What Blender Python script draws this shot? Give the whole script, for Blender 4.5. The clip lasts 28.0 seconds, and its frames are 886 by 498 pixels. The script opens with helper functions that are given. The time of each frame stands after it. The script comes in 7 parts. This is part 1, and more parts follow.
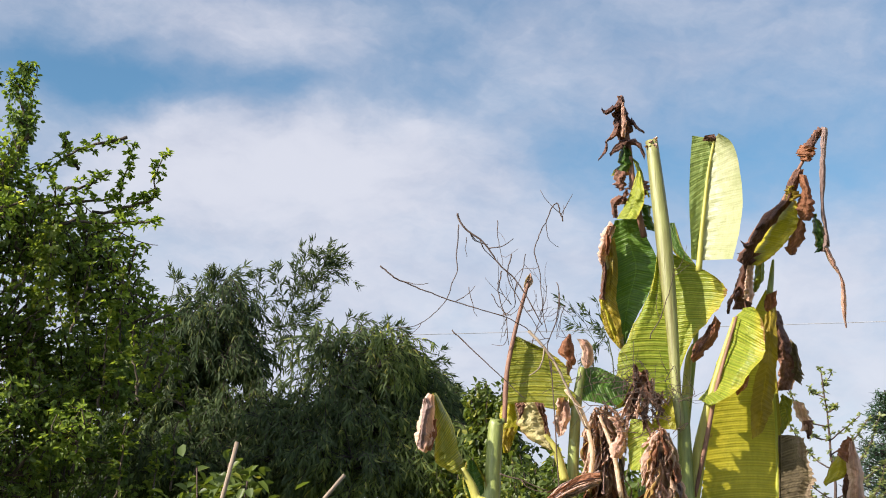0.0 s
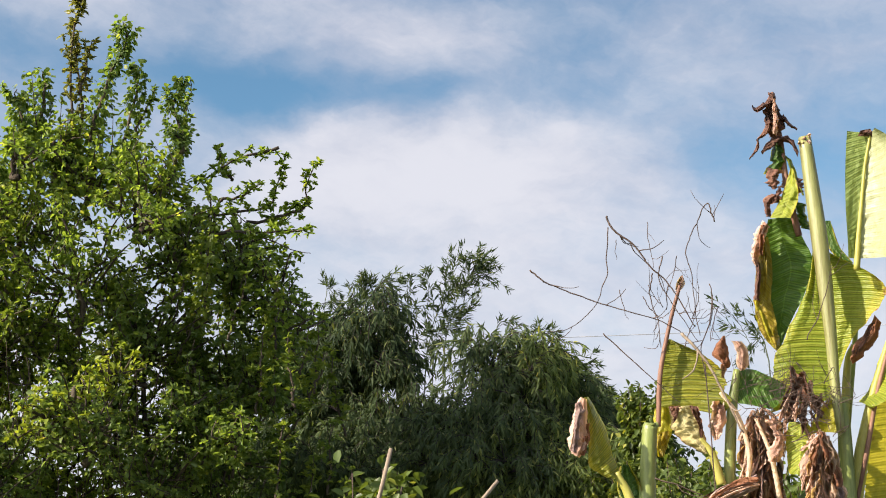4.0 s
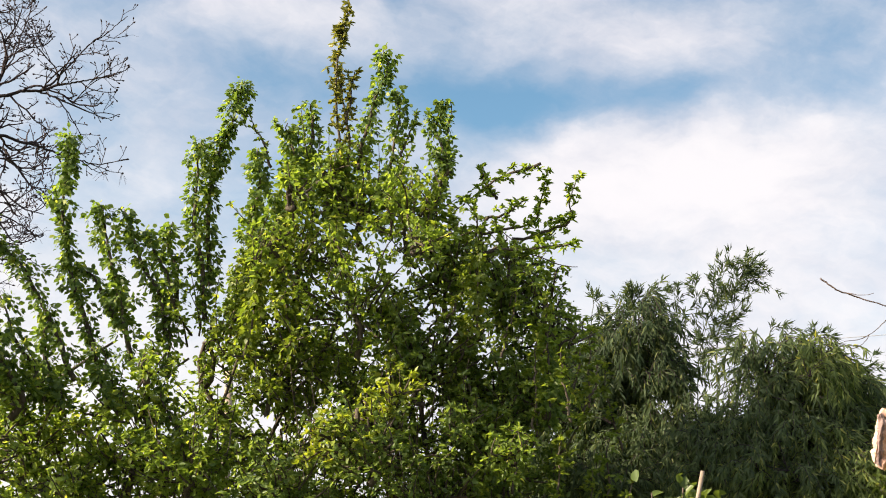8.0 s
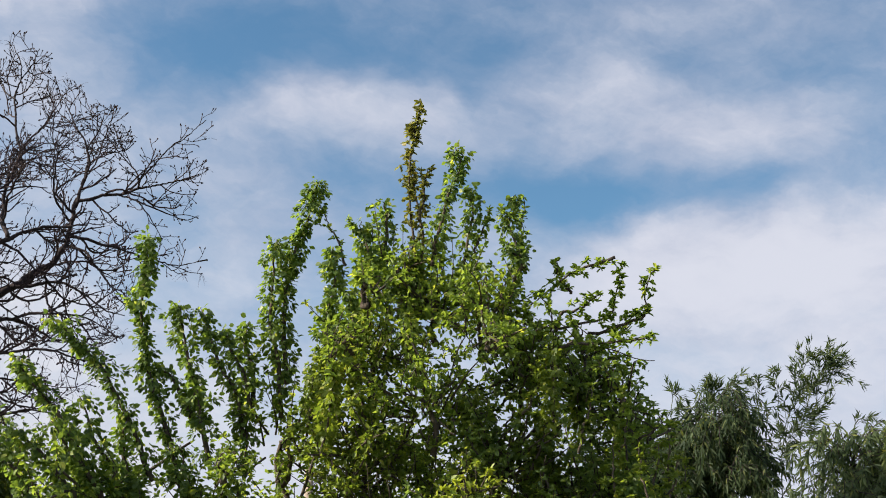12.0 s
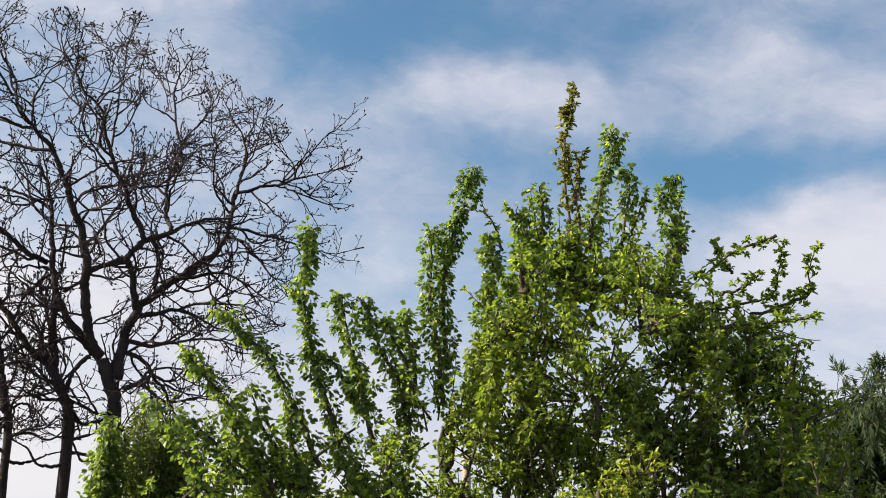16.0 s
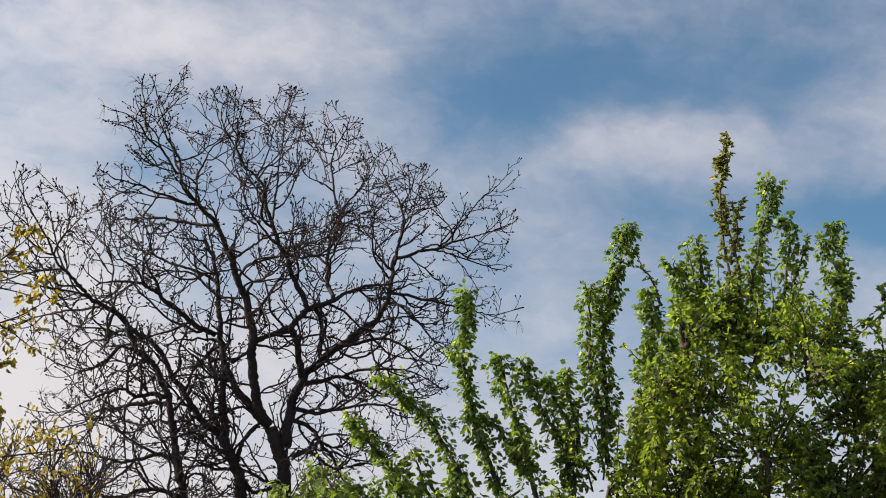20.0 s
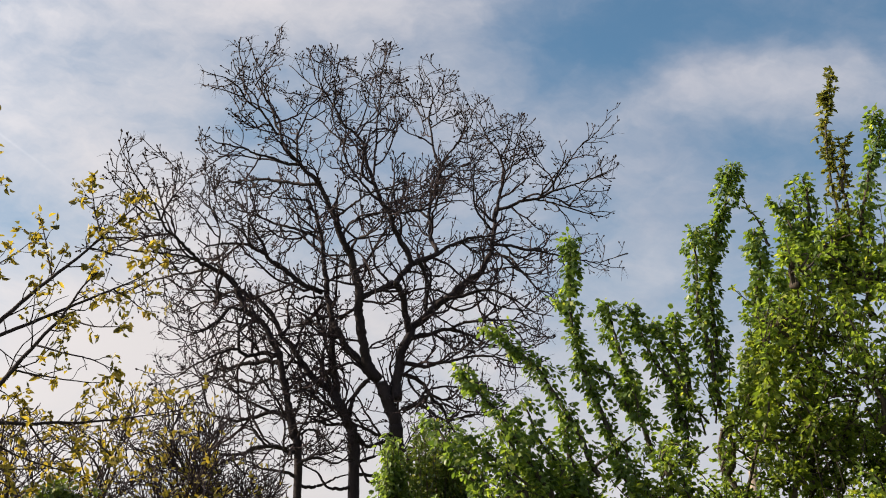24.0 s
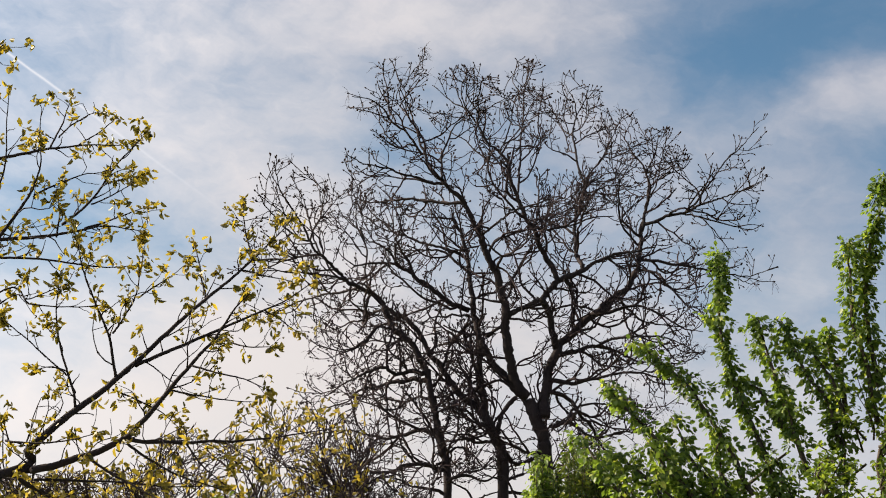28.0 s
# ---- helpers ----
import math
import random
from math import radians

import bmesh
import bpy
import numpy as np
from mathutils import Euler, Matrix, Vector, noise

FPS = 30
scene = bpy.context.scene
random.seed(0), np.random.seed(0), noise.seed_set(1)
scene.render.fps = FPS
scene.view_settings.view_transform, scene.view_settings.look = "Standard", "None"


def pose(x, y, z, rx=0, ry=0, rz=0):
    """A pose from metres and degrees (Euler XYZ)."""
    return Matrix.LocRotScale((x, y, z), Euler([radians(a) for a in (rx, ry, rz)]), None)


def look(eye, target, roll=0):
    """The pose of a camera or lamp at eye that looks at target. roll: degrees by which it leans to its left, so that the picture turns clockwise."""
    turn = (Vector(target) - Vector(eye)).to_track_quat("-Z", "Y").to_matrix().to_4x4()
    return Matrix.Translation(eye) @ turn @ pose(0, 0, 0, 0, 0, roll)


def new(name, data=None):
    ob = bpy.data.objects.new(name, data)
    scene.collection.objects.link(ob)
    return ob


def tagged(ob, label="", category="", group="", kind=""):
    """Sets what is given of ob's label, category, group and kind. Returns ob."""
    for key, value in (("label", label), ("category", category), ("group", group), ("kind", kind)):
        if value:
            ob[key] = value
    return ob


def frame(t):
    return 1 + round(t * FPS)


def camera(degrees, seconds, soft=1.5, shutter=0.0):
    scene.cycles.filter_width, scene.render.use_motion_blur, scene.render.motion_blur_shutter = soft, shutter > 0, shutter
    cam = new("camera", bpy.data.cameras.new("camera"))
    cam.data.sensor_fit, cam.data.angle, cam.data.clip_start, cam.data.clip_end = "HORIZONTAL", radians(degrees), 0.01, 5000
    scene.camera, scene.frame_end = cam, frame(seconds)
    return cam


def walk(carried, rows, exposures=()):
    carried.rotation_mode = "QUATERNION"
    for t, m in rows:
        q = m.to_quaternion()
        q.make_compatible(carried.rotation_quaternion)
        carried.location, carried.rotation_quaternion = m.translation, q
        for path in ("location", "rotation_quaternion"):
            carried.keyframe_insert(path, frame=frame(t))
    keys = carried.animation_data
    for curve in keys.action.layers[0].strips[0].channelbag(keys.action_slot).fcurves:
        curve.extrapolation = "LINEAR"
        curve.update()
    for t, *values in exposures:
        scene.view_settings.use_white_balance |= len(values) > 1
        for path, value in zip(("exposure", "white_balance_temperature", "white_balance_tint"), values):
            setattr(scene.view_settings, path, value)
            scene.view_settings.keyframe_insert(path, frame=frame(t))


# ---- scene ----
# ---- camera ----
EYE = 1.6
cam = camera(34.87, 28.0, 1.02)
# seconds, place of the lens, yaw, pitch and roll of a hand-held pan
ROWS = [
    (0.0, 0.002, 0.000, 0.000, -0.00, 13.66, 0.13),
    (0.5, 0.006, 0.000, -0.007, 0.47, 13.79, 0.32),
    (1.0, 0.005, 0.000, -0.012, 1.27, 13.76, 0.48),
    (1.5, 0.005, 0.000, -0.014, 2.28, 13.65, 0.41),
    (2.0, 0.005, 0.000, -0.008, 2.94, 13.64, 0.29),
    (2.5, 0.003, 0.000, -0.011, 3.37, 13.70, 0.22),
    (3.0, 0.000, 0.000, -0.003, 4.23, 13.69, 0.34),
    (3.5, 0.010, 0.001, -0.002, 5.07, 13.73, 0.49),
    (5.5, -0.081, -0.015, 0.043, 10.15, 13.66, -0.32),
    (6.0, -0.115, -0.024, 0.044, 11.60, 13.58, -0.66),
    (6.5, -0.124, -0.034, 0.047, 15.30, 13.54, -0.76),
    (7.0, -0.127, -0.037, 0.041, 16.43, 13.42, -0.75),
    (7.5, -0.113, -0.034, 0.038, 16.79, 13.49, -0.45),
    (8.0, -0.103, -0.031, 0.041, 16.81, 14.08, 0.13),
    (8.5, -0.085, -0.026, 0.049, 16.87, 14.91, 0.16),
    (9.0, -0.082, -0.025, 0.055, 17.03, 15.73, 0.20),
    (9.5, -0.097, -0.030, 0.055, 17.37, 16.36, 0.30),
    (10.0, -0.102, -0.033, 0.055, 17.74, 16.67, 0.34),
    (10.5, -0.077, -0.026, 0.042, 18.60, 17.17, 0.59),
    (11.0, -0.066, -0.023, 0.038, 19.03, 17.64, 0.45),
    (11.5, -0.063, -0.023, 0.040, 19.73, 17.85, 0.40),
    (12.0, -0.061, -0.023, 0.040, 20.17, 17.96, 0.15),
    (12.5, -0.063, -0.024, 0.035, 20.85, 18.01, 0.10),
    (14.5, -0.125, -0.056, 0.046, 24.24, 17.49, 0.10),
    (15.0, -0.117, -0.054, 0.050, 24.81, 17.26, 0.22),
    (15.5, -0.118, -0.057, 0.052, 25.74, 17.22, 0.50),
    (16.0, -0.121, -0.060, 0.061, 26.49, 17.18, 0.64),
    (16.5, -0.098, -0.051, 0.069, 27.49, 17.63, 0.56),
    (17.0, -0.070, -0.038, 0.083, 28.37, 17.99, 0.27),
    (17.5, -0.070, -0.039, 0.085, 28.94, 18.28, 0.04),
    (18.0, -0.083, -0.048, 0.078, 30.00, 18.47, 0.25),
    (18.5, -0.108, -0.065, 0.079, 31.07, 18.59, 0.46),
    (19.0, -0.071, -0.045, 0.076, 32.51, 18.90, 0.65),
    (19.5, -0.068, -0.045, 0.076, 33.21, 19.37, 0.54),
    (20.0, -0.062, -0.041, 0.072, 33.50, 19.51, 0.42),
    (20.5, -0.055, -0.037, 0.066, 33.87, 19.27, 0.32),
    (22.5, -0.010, -0.007, 0.070, 36.64, 17.95, 0.15),
    (23.0, -0.027, -0.020, 0.073, 37.42, 17.78, 0.02),
    (23.5, -0.053, -0.041, 0.072, 37.57, 17.56, -0.39),
    (24.0, -0.076, -0.059, 0.066, 37.80, 17.55, -0.57),
    (24.5, -0.068, -0.054, 0.064, 38.37, 17.37, -0.50),
    (25.0, -0.069, -0.056, 0.062, 39.20, 17.44, -0.52),
    (25.5, -0.068, -0.058, 0.065, 40.37, 17.59, -0.34),
    (26.0, -0.068, -0.061, 0.069, 42.20, 17.80, -0.04),
    (26.5, -0.064, -0.059, 0.068, 42.70, 17.93, -0.02),
    (27.0, -0.064, -0.060, 0.067, 43.06, 18.08, 0.12),
    (27.5, -0.067, -0.064, 0.068, 43.38, 18.18, 0.22),
    (28.0, -0.070, -0.068, 0.067, 44.00, 18.25, 0.42),
]
# seconds, stops, kelvin and tint
EXPOSURES = [(0.0, 1.0, 6150, 10), (3.5, 1.08, 6350, 10), (6.0, 1.22, 6650, 10), (7.0, 1.36, 6850, 10), (8.0, 1.4, 6900, 10), (9.0, 1.14, 6550, 10), (10.0, 0.94, 6250, 10), (12.0, 0.98, 6200, 10), (15.0, 1.04, 6300, 10), (18.0, 1.06, 6400, 10), (20.0, 0.78, 6400, 10), (23.0, 0.8, 6500, 10), (26.0, 0.8, 6600, 10), (28.0, 0.82, 6650, 10)]
walk(cam, [(t, pose(x, y, EYE + z, 90 + pitch, 0, yaw) @ pose(0, 0, 0, 0, 0, roll)) for t, x, y, z, yaw, pitch, roll in ROWS], EXPOSURES)


def spot(b, e, d):
    """A place by bearing (degrees, left of ahead), elevation above the eye and level distance from where the camera stands."""
    return Vector((-d * math.sin(radians(b)), d * math.cos(radians(b)), EYE + d * math.tan(radians(e))))


# ---- sky and sun ----
SUN_BEARING, SUN_HEIGHT = 121.0, 32.0
sun = new("sun", bpy.data.lights.new("sun", "SUN"))
sun.data.energy, sun.data.angle, sun.data.color = 5.0, radians(0.6), (1.0, 0.87, 0.68)
sun.matrix_world = look(spot(SUN_BEARING, SUN_HEIGHT, 60), (0, 0, EYE))

world = bpy.data.worlds.new("sky")
scene.world = world
world.use_nodes = True
wt = world.node_tree
wt.nodes.clear()


class Nodes:
    """Short ways to add nodes to a tree."""

    def __init__(self, tree):
        self.t = tree

    def add(self, kind, **kw):
        n = self.t.nodes.new(kind)
        for k, v in kw.items():
            setattr(n, k, v)
        return n

    def put(self, socket, value):
        if hasattr(value, "is_output"):
            self.t.links.new(value, socket)
        elif value is not None:
            socket.default_value = value

    def math(self, op, a, b=None, c=None, clamp=False):
        n = self.add("ShaderNodeMath", operation=op, use_clamp=clamp)
        for s, v in zip(n.inputs, (a, b, c)):
            self.put(s, v)
        return n.outputs[0]

    def vec(self, op, a, b=None):
        n = self.add("ShaderNodeVectorMath", operation=op)
        self.put(n.inputs[0], a)
        self.put(n.inputs[1], b)
        return n.outputs["Value"] if op == "DOT_PRODUCT" else n.outputs[0]

    def xyz(self, x, y, z=0.0):
        n = self.add("ShaderNodeCombineXYZ")
        for s, v in zip(n.inputs, (x, y, z)):
            self.put(s, v)
        return n.outputs[0]

    def noise(self, vec, scale, detail=4, rough=0.55, colour=False, distortion=0.0):
        n = self.add("ShaderNodeTexNoise")
        self.put(n.inputs["Vector"], vec)
        n.inputs["Scale"].default_value, n.inputs["Detail"].default_value = scale, detail
        n.inputs["Roughness"].default_value, n.inputs["Distortion"].default_value = rough, distortion
        return n.outputs["Color" if colour else "Fac"]

    def ramp(self, x, lo, hi):
        n = self.add("ShaderNodeMapRange", interpolation_type="SMOOTHSTEP")
        self.put(n.inputs[0], x)
        n.inputs[1].default_value, n.inputs[2].default_value = lo, hi
        return n.outputs[0]

    def mix(self, f, a, b, blend="MIX"):
        n = self.add("ShaderNodeMix", data_type="RGBA", blend_type=blend)
        self.put(n.inputs[0], f)
        self.put(n.inputs[6], a if hasattr(a, "is_output") else (*a, 1))
        self.put(n.inputs[7], b if hasattr(b, "is_output") else (*b, 1))
        return n.outputs[2]


w = Nodes(wt)
sky = w.add("ShaderNodeTexSky", sky_type="NISHITA", sun_disc=False)
sky.sun_elevation, sky.sun_rotation = radians(SUN_HEIGHT), radians(-SUN_BEARING)
sky.air_density, sky.dust_density, sky.ozone_density = 1.0, 0.3, 2.0
SKY_GAIN, CLOUD_GAIN = 0.085, 1.0
way = w.add("ShaderNodeTexCoord").outputs["Generated"]
sep = w.add("ShaderNodeSeparateXYZ")
wt.links.new(way, sep.inputs[0])
bearing = w.math("MULTIPLY", w.math("ARCTAN2", w.math("MULTIPLY", sep.outputs[0], -1.0), sep.outputs[1]), 57.2958)
height = w.math("MULTIPLY", w.math("ARCSINE", sep.outputs[2]), 57.2958)
place = w.xyz(bearing, height)
# the clouds' drifting edges
drift = w.vec("SUBTRACT", w.noise(w.vec("MULTIPLY", place, (1.0, 1.7, 1.0)), 0.16, 5, 0.6, True), (0.5, 0.5, 0.5))
bent = w.vec("ADD", place, w.vec("MULTIPLY", drift, (4.2, 2.8, 0.0)))
cover = w.math("MULTIPLY_ADD", w.noise(w.vec("MULTIPLY", bent, (0.6, 1.3, 1.0)), 0.16, 6, 0.6), 0.9, -0.13)
cover = w.math("MULTIPLY_ADD", w.ramp(height, 19.0, 7.0), 0.62, cover)


def bank(b, e, half_b, half_e, much):
    """A cloud bank (much > 0) or a clear gap (much < 0) round a bearing and height."""
    global cover
    off = w.vec("MULTIPLY", w.vec("SUBTRACT", bent, (b, e, 0.0)), (1 / half_b, 1 / half_e, 0.0))
    cover = w.math("MULTIPLY_ADD", w.math("POWER", 0.3679, w.vec("DOT_PRODUCT", off, off)), much, cover)


# clouds over the banana plants
bank(8.5, 17.4, 6.8, 3.1, 0.36)
bank(1.5, 16.9, 5.5, 2.8, 0.32)
bank(10.9, 19.1, 2.2, 1.1, 0.18)
bank(-3.2, 14.6, 4.3, 2.0, 0.22)
bank(4.3, 12.7, 4.1, 2.2, 0.22)
bank(8.6, 22.3, 6.0, 1.4, 0.22)
bank(-6.4, 21.1, 6.3, 2.0, 0.18)
bank(-14.1, 22.0, 5.5, 1.7, 0.18)
bank(15.6, 20.5, 3.2, 1.7, -0.26)
bank(7.3, 19.6, 3.6, 0.8, -0.26)
bank(0.9, 21.9, 2.2, 1.7, -0.19)
bank(-13.3, 16.7, 6.6, 2.0, -0.45)
bank(-5.4, 17.6, 3.0, 1.0, -0.22)
bank(-15.3, 12.1, 3.6, 2.2, 0.18)
# clouds over the bamboo
bank(9.3, 17.2, 6.3, 2.5, 0.18)
bank(13.6, 19.9, 3.6, 1.0, -0.30)
bank(15.3, 18.2, 1.6, 1.4, -0.19)
bank(19.6, 22.6, 4.3, 1.1, 0.14)
bank(26.5, 18.0, 3.0, 2.2, 0.18)
bank(25.5, 20.7, 3.2, 1.1, -0.11)
bank(7.9, 22.3, 5.5, 1.4, 0.14)
bank(1.5, 19.8, 3.2, 0.9, -0.11)
# clouds over the pear tree
bank(26.1, 23.8, 3.0, 1.1, 0.29)
bank(22.8, 23.7, 2.5, 1.3, 0.22)
bank(19.9, 23.7, 1.4, 1.0, 0.18)
bank(15.9, 24.2, 2.2, 1.3, 0.18)
bank(13.3, 24.5, 2.2, 1.3, 0.26)
bank(10.4, 23.4, 2.7, 1.4, 0.22)
bank(6.9, 22.6, 3.2, 1.5, 0.25)
bank(3.9, 21.9, 2.2, 1.5, 0.18)
bank(19.0, 24.0, 0.5, 0.9, -0.19)
bank(14.7, 20.3, 4.9, 1.1, -0.34)
bank(8.7, 20.0, 4.1, 1.0, -0.34)
bank(9.8, 25.2, 1.6, 0.7, -0.19)
bank(4.8, 24.1, 3.0, 1.0, -0.22)
bank(21.6, 25.6, 3.6, 0.9, -0.19)
bank(29.0, 24.3, 1.6, 1.4, -0.22)
bank(23.7, 21.1, 4.1, 1.1, -0.19)
bank(10.0, 16.8, 5.5, 2.5, 0.25)
bank(4.3, 17.2, 4.1, 2.2, 0.22)
bank(28.7, 18.0, 3.0, 3.1, 0.11)
bank(18.5, 26.9, 6.0, 1.1, 0.11)
bank(35.2, 25.8, 4.1, 1.7, 0.07)
# clouds over the bare tree
bank(46.4, 27.8, 6.3, 2.0, 0.36)
bank(39.3, 27.8, 4.1, 1.7, 0.25)
bank(49.5, 23.4, 3.2, 1.7, 0.25)
bank(31.6, 26.6, 1.6, 0.8, 0.11)
bank(28.3, 19.7, 2.7, 1.4, 0.14)
bank(28.1, 25.8, 6.3, 1.5, -0.34)
bank(33.4, 23.9, 2.7, 1.7, -0.26)
bank(18.4, 26.4, 2.7, 1.1, -0.22)
bank(51.8, 24.9, 1.6, 1.4, -0.15)
bank(46.8, 21.7, 3.2, 1.5, -0.22)
bank(41.3, 14.8, 7.1, 3.3, 0.29)
bank(49.1, 13.2, 4.1, 3.3, 0.29)
# clouds over the yellow-leaved tree
bank(55.2, 26.2, 4.1, 1.7, 0.06)
bank(56.4, 23.7, 4.1, 1.7, 0.18)
bank(60.2, 19.5, 3.2, 1.5, -0.26)
bank(54.6, 18.4, 3.0, 1.1, -0.22)
bank(31.4, 25.9, 6.3, 1.5, -0.22)
bank(55.4, 13.6, 9.5, 3.9, 0.36)
bank(26.9, 23.2, 3.2, 1.0, 0.11)
bank(35.8, 24.4, 4.6, 2.5, 0.28)
bank(6.8, 22.9, 3.9, 1.8, -0.14)
bank(48.6, 19.0, 4.1, 2.5, 0.25)
bank(3.2, 22.2, 4.6, 1.4, -0.12)
bank(52.9, 20.5, 5.7, 2.8, 0.30)
bank(59.6, 24.4, 3.4, 1.4, -0.25)
bank(29.0, 27.5, 5.0, 2.2, -0.16)
bank(20.5, 27.0, 5.5, 1.6, -0.2)
bank(62.0, 13.0, 4.0, 5.0, -0.18)
streak = w.noise(w.vec("MULTIPLY", w.xyz(w.math("MULTIPLY_ADD", height, 0.7, bearing), w.math("MULTIPLY_ADD", bearing, -0.5, height)), (0.35, 1.6, 1.0)), 0.3, 5, 0.65)
cover = w.math("MULTIPLY_ADD", w.math("SUBTRACT", streak, 0.5), 0.3, cover)
puff = w.noise(w.vec("MULTIPLY", bent, (1.0, 1.5, 1.0)), 0.5, 7, 0.6)
cover = w.math("MULTIPLY_ADD", w.math("SUBTRACT", puff, 0.5), 0.55, cover)
thick = w.ramp(cover, -0.3, 1.1)
shade = w.noise(w.vec("MULTIPLY", bent, (0.8, 1.7, 1.0)), 0.2, 5, 0.6)
bright = w.ramp(w.math("MULTIPLY_ADD", shade, 0.8, w.math("MULTIPLY", cover, 0.45)), 0.35, 1.0)
warm = w.ramp(w.math("MULTIPLY_ADD", height, -0.6, bearing), 12.0, 45.0)
cloud = w.mix(bright, (0.37, 0.385, 0.46), (0.555, 0.545, 0.58))
cloud = w.mix(w.math("MULTIPLY", warm, 0.72), cloud, (0.69, 0.63, 0.6))
# towards the sun the thin cloud scatters more light
sunward = w.vec("DOT_PRODUCT", way, tuple((spot(SUN_BEARING, SUN_HEIGHT, 1000.0) - Vector((0, 0, EYE))).normalized()))
aureole = w.math("MULTIPLY_ADD", w.math("POWER", w.math("MAXIMUM", sunward, 0.0), 5.0), 6.0, 1.0)
cloud = w.mix(1.0, cloud, w.xyz(aureole, aureole, aureole), "MULTIPLY")
# an old vapour trail: a thin straight line, frayed and fading
TRAIL_A, TRAIL_B = (62.74, 24.76), (53.78, 19.73)
ta, tb = (spot(*q, 1000.0) - Vector((0, 0, EYE)) for q in (TRAIL_A, TRAIL_B))
pole = ta.cross(tb).normalized()
frayed = w.math("MULTIPLY_ADD", w.math("SUBTRACT", w.noise(place, 1.2, 4), 0.5), 0.0012, w.vec("DOT_PRODUCT", way, tuple(pole)))
line_ = w.math("POWER", 0.3679, w.math("MULTIPLY", w.math("MULTIPLY", frayed, frayed), 1.0 / 0.0009 ** 2))
trail = w.math("MULTIPLY", line_, w.math("MULTIPLY", w.ramp(bearing, TRAIL_B[0] - 1.5, TRAIL_B[0] + 9.0), w.ramp(bearing, TRAIL_A[0] + 14.0, TRAIL_A[0] + 2.0)))
blue = w.mix(1.0, sky.outputs[0], (0.93 * SKY_GAIN, 1.18 * SKY_GAIN, 1.16 * SKY_GAIN), "MULTIPLY")
back = w.add("ShaderNodeBackground")
seen_sky = w.mix(w.math("MULTIPLY", thick, 0.93), blue, cloud)
w.put(back.inputs[0], w.mix(w.math("MULTIPLY", trail, 0.7), seen_sky, (0.78, 0.78, 0.82)))
back.inputs[1].default_value = 0.7
wt.links.new(back.outputs[0], w.add("ShaderNodeOutputWorld").inputs[0])


# ---- materials ----
def material(name):
    m = bpy.data.materials.new(name)
    m.use_nodes = True
    m.node_tree.nodes.clear()
    return m, Nodes(m.node_tree)


def leaf_material(name, dark, light, odd, glow=0.4, rough=0.45, gloss=0.4):
    """Thin leaves that let light through: colours vary from leaf to leaf, with some odd ones."""
    m, n = material(name)
    geo = n.add("ShaderNodeNewGeometry")
    rnd = geo.outputs["Random Per Island"]
    spots = n.noise(n.add("ShaderNodeTexCoord").outputs["Object"], 60.0, 3)
    col = n.mix(rnd, dark, light)
    col = n.mix(n.ramp(rnd, 0.9, 1.0), col, odd)
    col = n.mix(n.math("MULTIPLY", n.ramp(spots, 0.45, 0.8), 0.35), col, dark)
    p = n.add("ShaderNodeBsdfPrincipled")
    n.put(p.inputs["Base Color"], col)
    p.inputs["Roughness"].default_value, p.inputs["Specular IOR Level"].default_value = rough, gloss
    tr = n.add("ShaderNodeBsdfTranslucent")
    n.put(tr.inputs[0], n.mix(1.0, col, (1.5, 1.45, 0.6), "MULTIPLY"))
    mixed = n.add("ShaderNodeMixShader")
    mixed.inputs[0].default_value = glow
    m.node_tree.links.new(p.outputs[0], mixed.inputs[1])
    m.node_tree.links.new(tr.outputs[0], mixed.inputs[2])
    m.node_tree.links.new(mixed.outputs[0], n.add("ShaderNodeOutputMaterial").inputs[0])
    return m


def plain_material(name, a, b, scale, rough=0.85, bump=0.4, stretch=(1, 1, 1), gloss=0.3):
    """A rough surface of two colours, mixed by coarse and fine grain, with relief."""
    m, n = material(name)
    at = n.vec("MULTIPLY", n.add("ShaderNodeTexCoord").outputs["Object"], stretch)
    coarse, fine = n.noise(at, scale, 3), n.noise(at, scale * 7, 5, 0.65)
    col = n.mix(n.ramp(n.math("MULTIPLY_ADD", fine, 0.5, n.math("MULTIPLY", coarse, 0.6)), 0.3, 0.8), a, b)
    p = n.add("ShaderNodeBsdfPrincipled")
    n.put(p.inputs["Base Color"], col)
    p.inputs["Roughness"].default_value, p.inputs["Specular IOR Level"].default_value = rough, gloss
    bp = n.add("ShaderNodeBump")
    bp.inputs["Strength"].default_value, bp.inputs["Distance"].default_value = bump, 0.01
    n.put(bp.inputs["Height"], fine)
    n.put(p.inputs["Normal"], bp.outputs[0])
    m.node_tree.links.new(p.outputs[0], n.add("ShaderNodeOutputMaterial").inputs[0])
    return m


# shaded and sunny tones of the pear leaf: light is put into the colour
PEAR_SHADED = leaf_material("pear_leaf_shaded", (0.0859, 0.135, 0.0432), (0.218, 0.297, 0.0918), (0.346, 0.41, 0.113), 0.58, 0.4, 0.4)
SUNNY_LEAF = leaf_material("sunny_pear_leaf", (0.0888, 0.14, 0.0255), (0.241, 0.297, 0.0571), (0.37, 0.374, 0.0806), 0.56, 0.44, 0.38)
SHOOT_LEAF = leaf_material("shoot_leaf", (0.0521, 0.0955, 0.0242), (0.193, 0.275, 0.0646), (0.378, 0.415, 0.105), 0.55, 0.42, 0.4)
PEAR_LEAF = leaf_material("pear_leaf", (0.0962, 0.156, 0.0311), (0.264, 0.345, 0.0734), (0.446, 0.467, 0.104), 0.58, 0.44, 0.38)
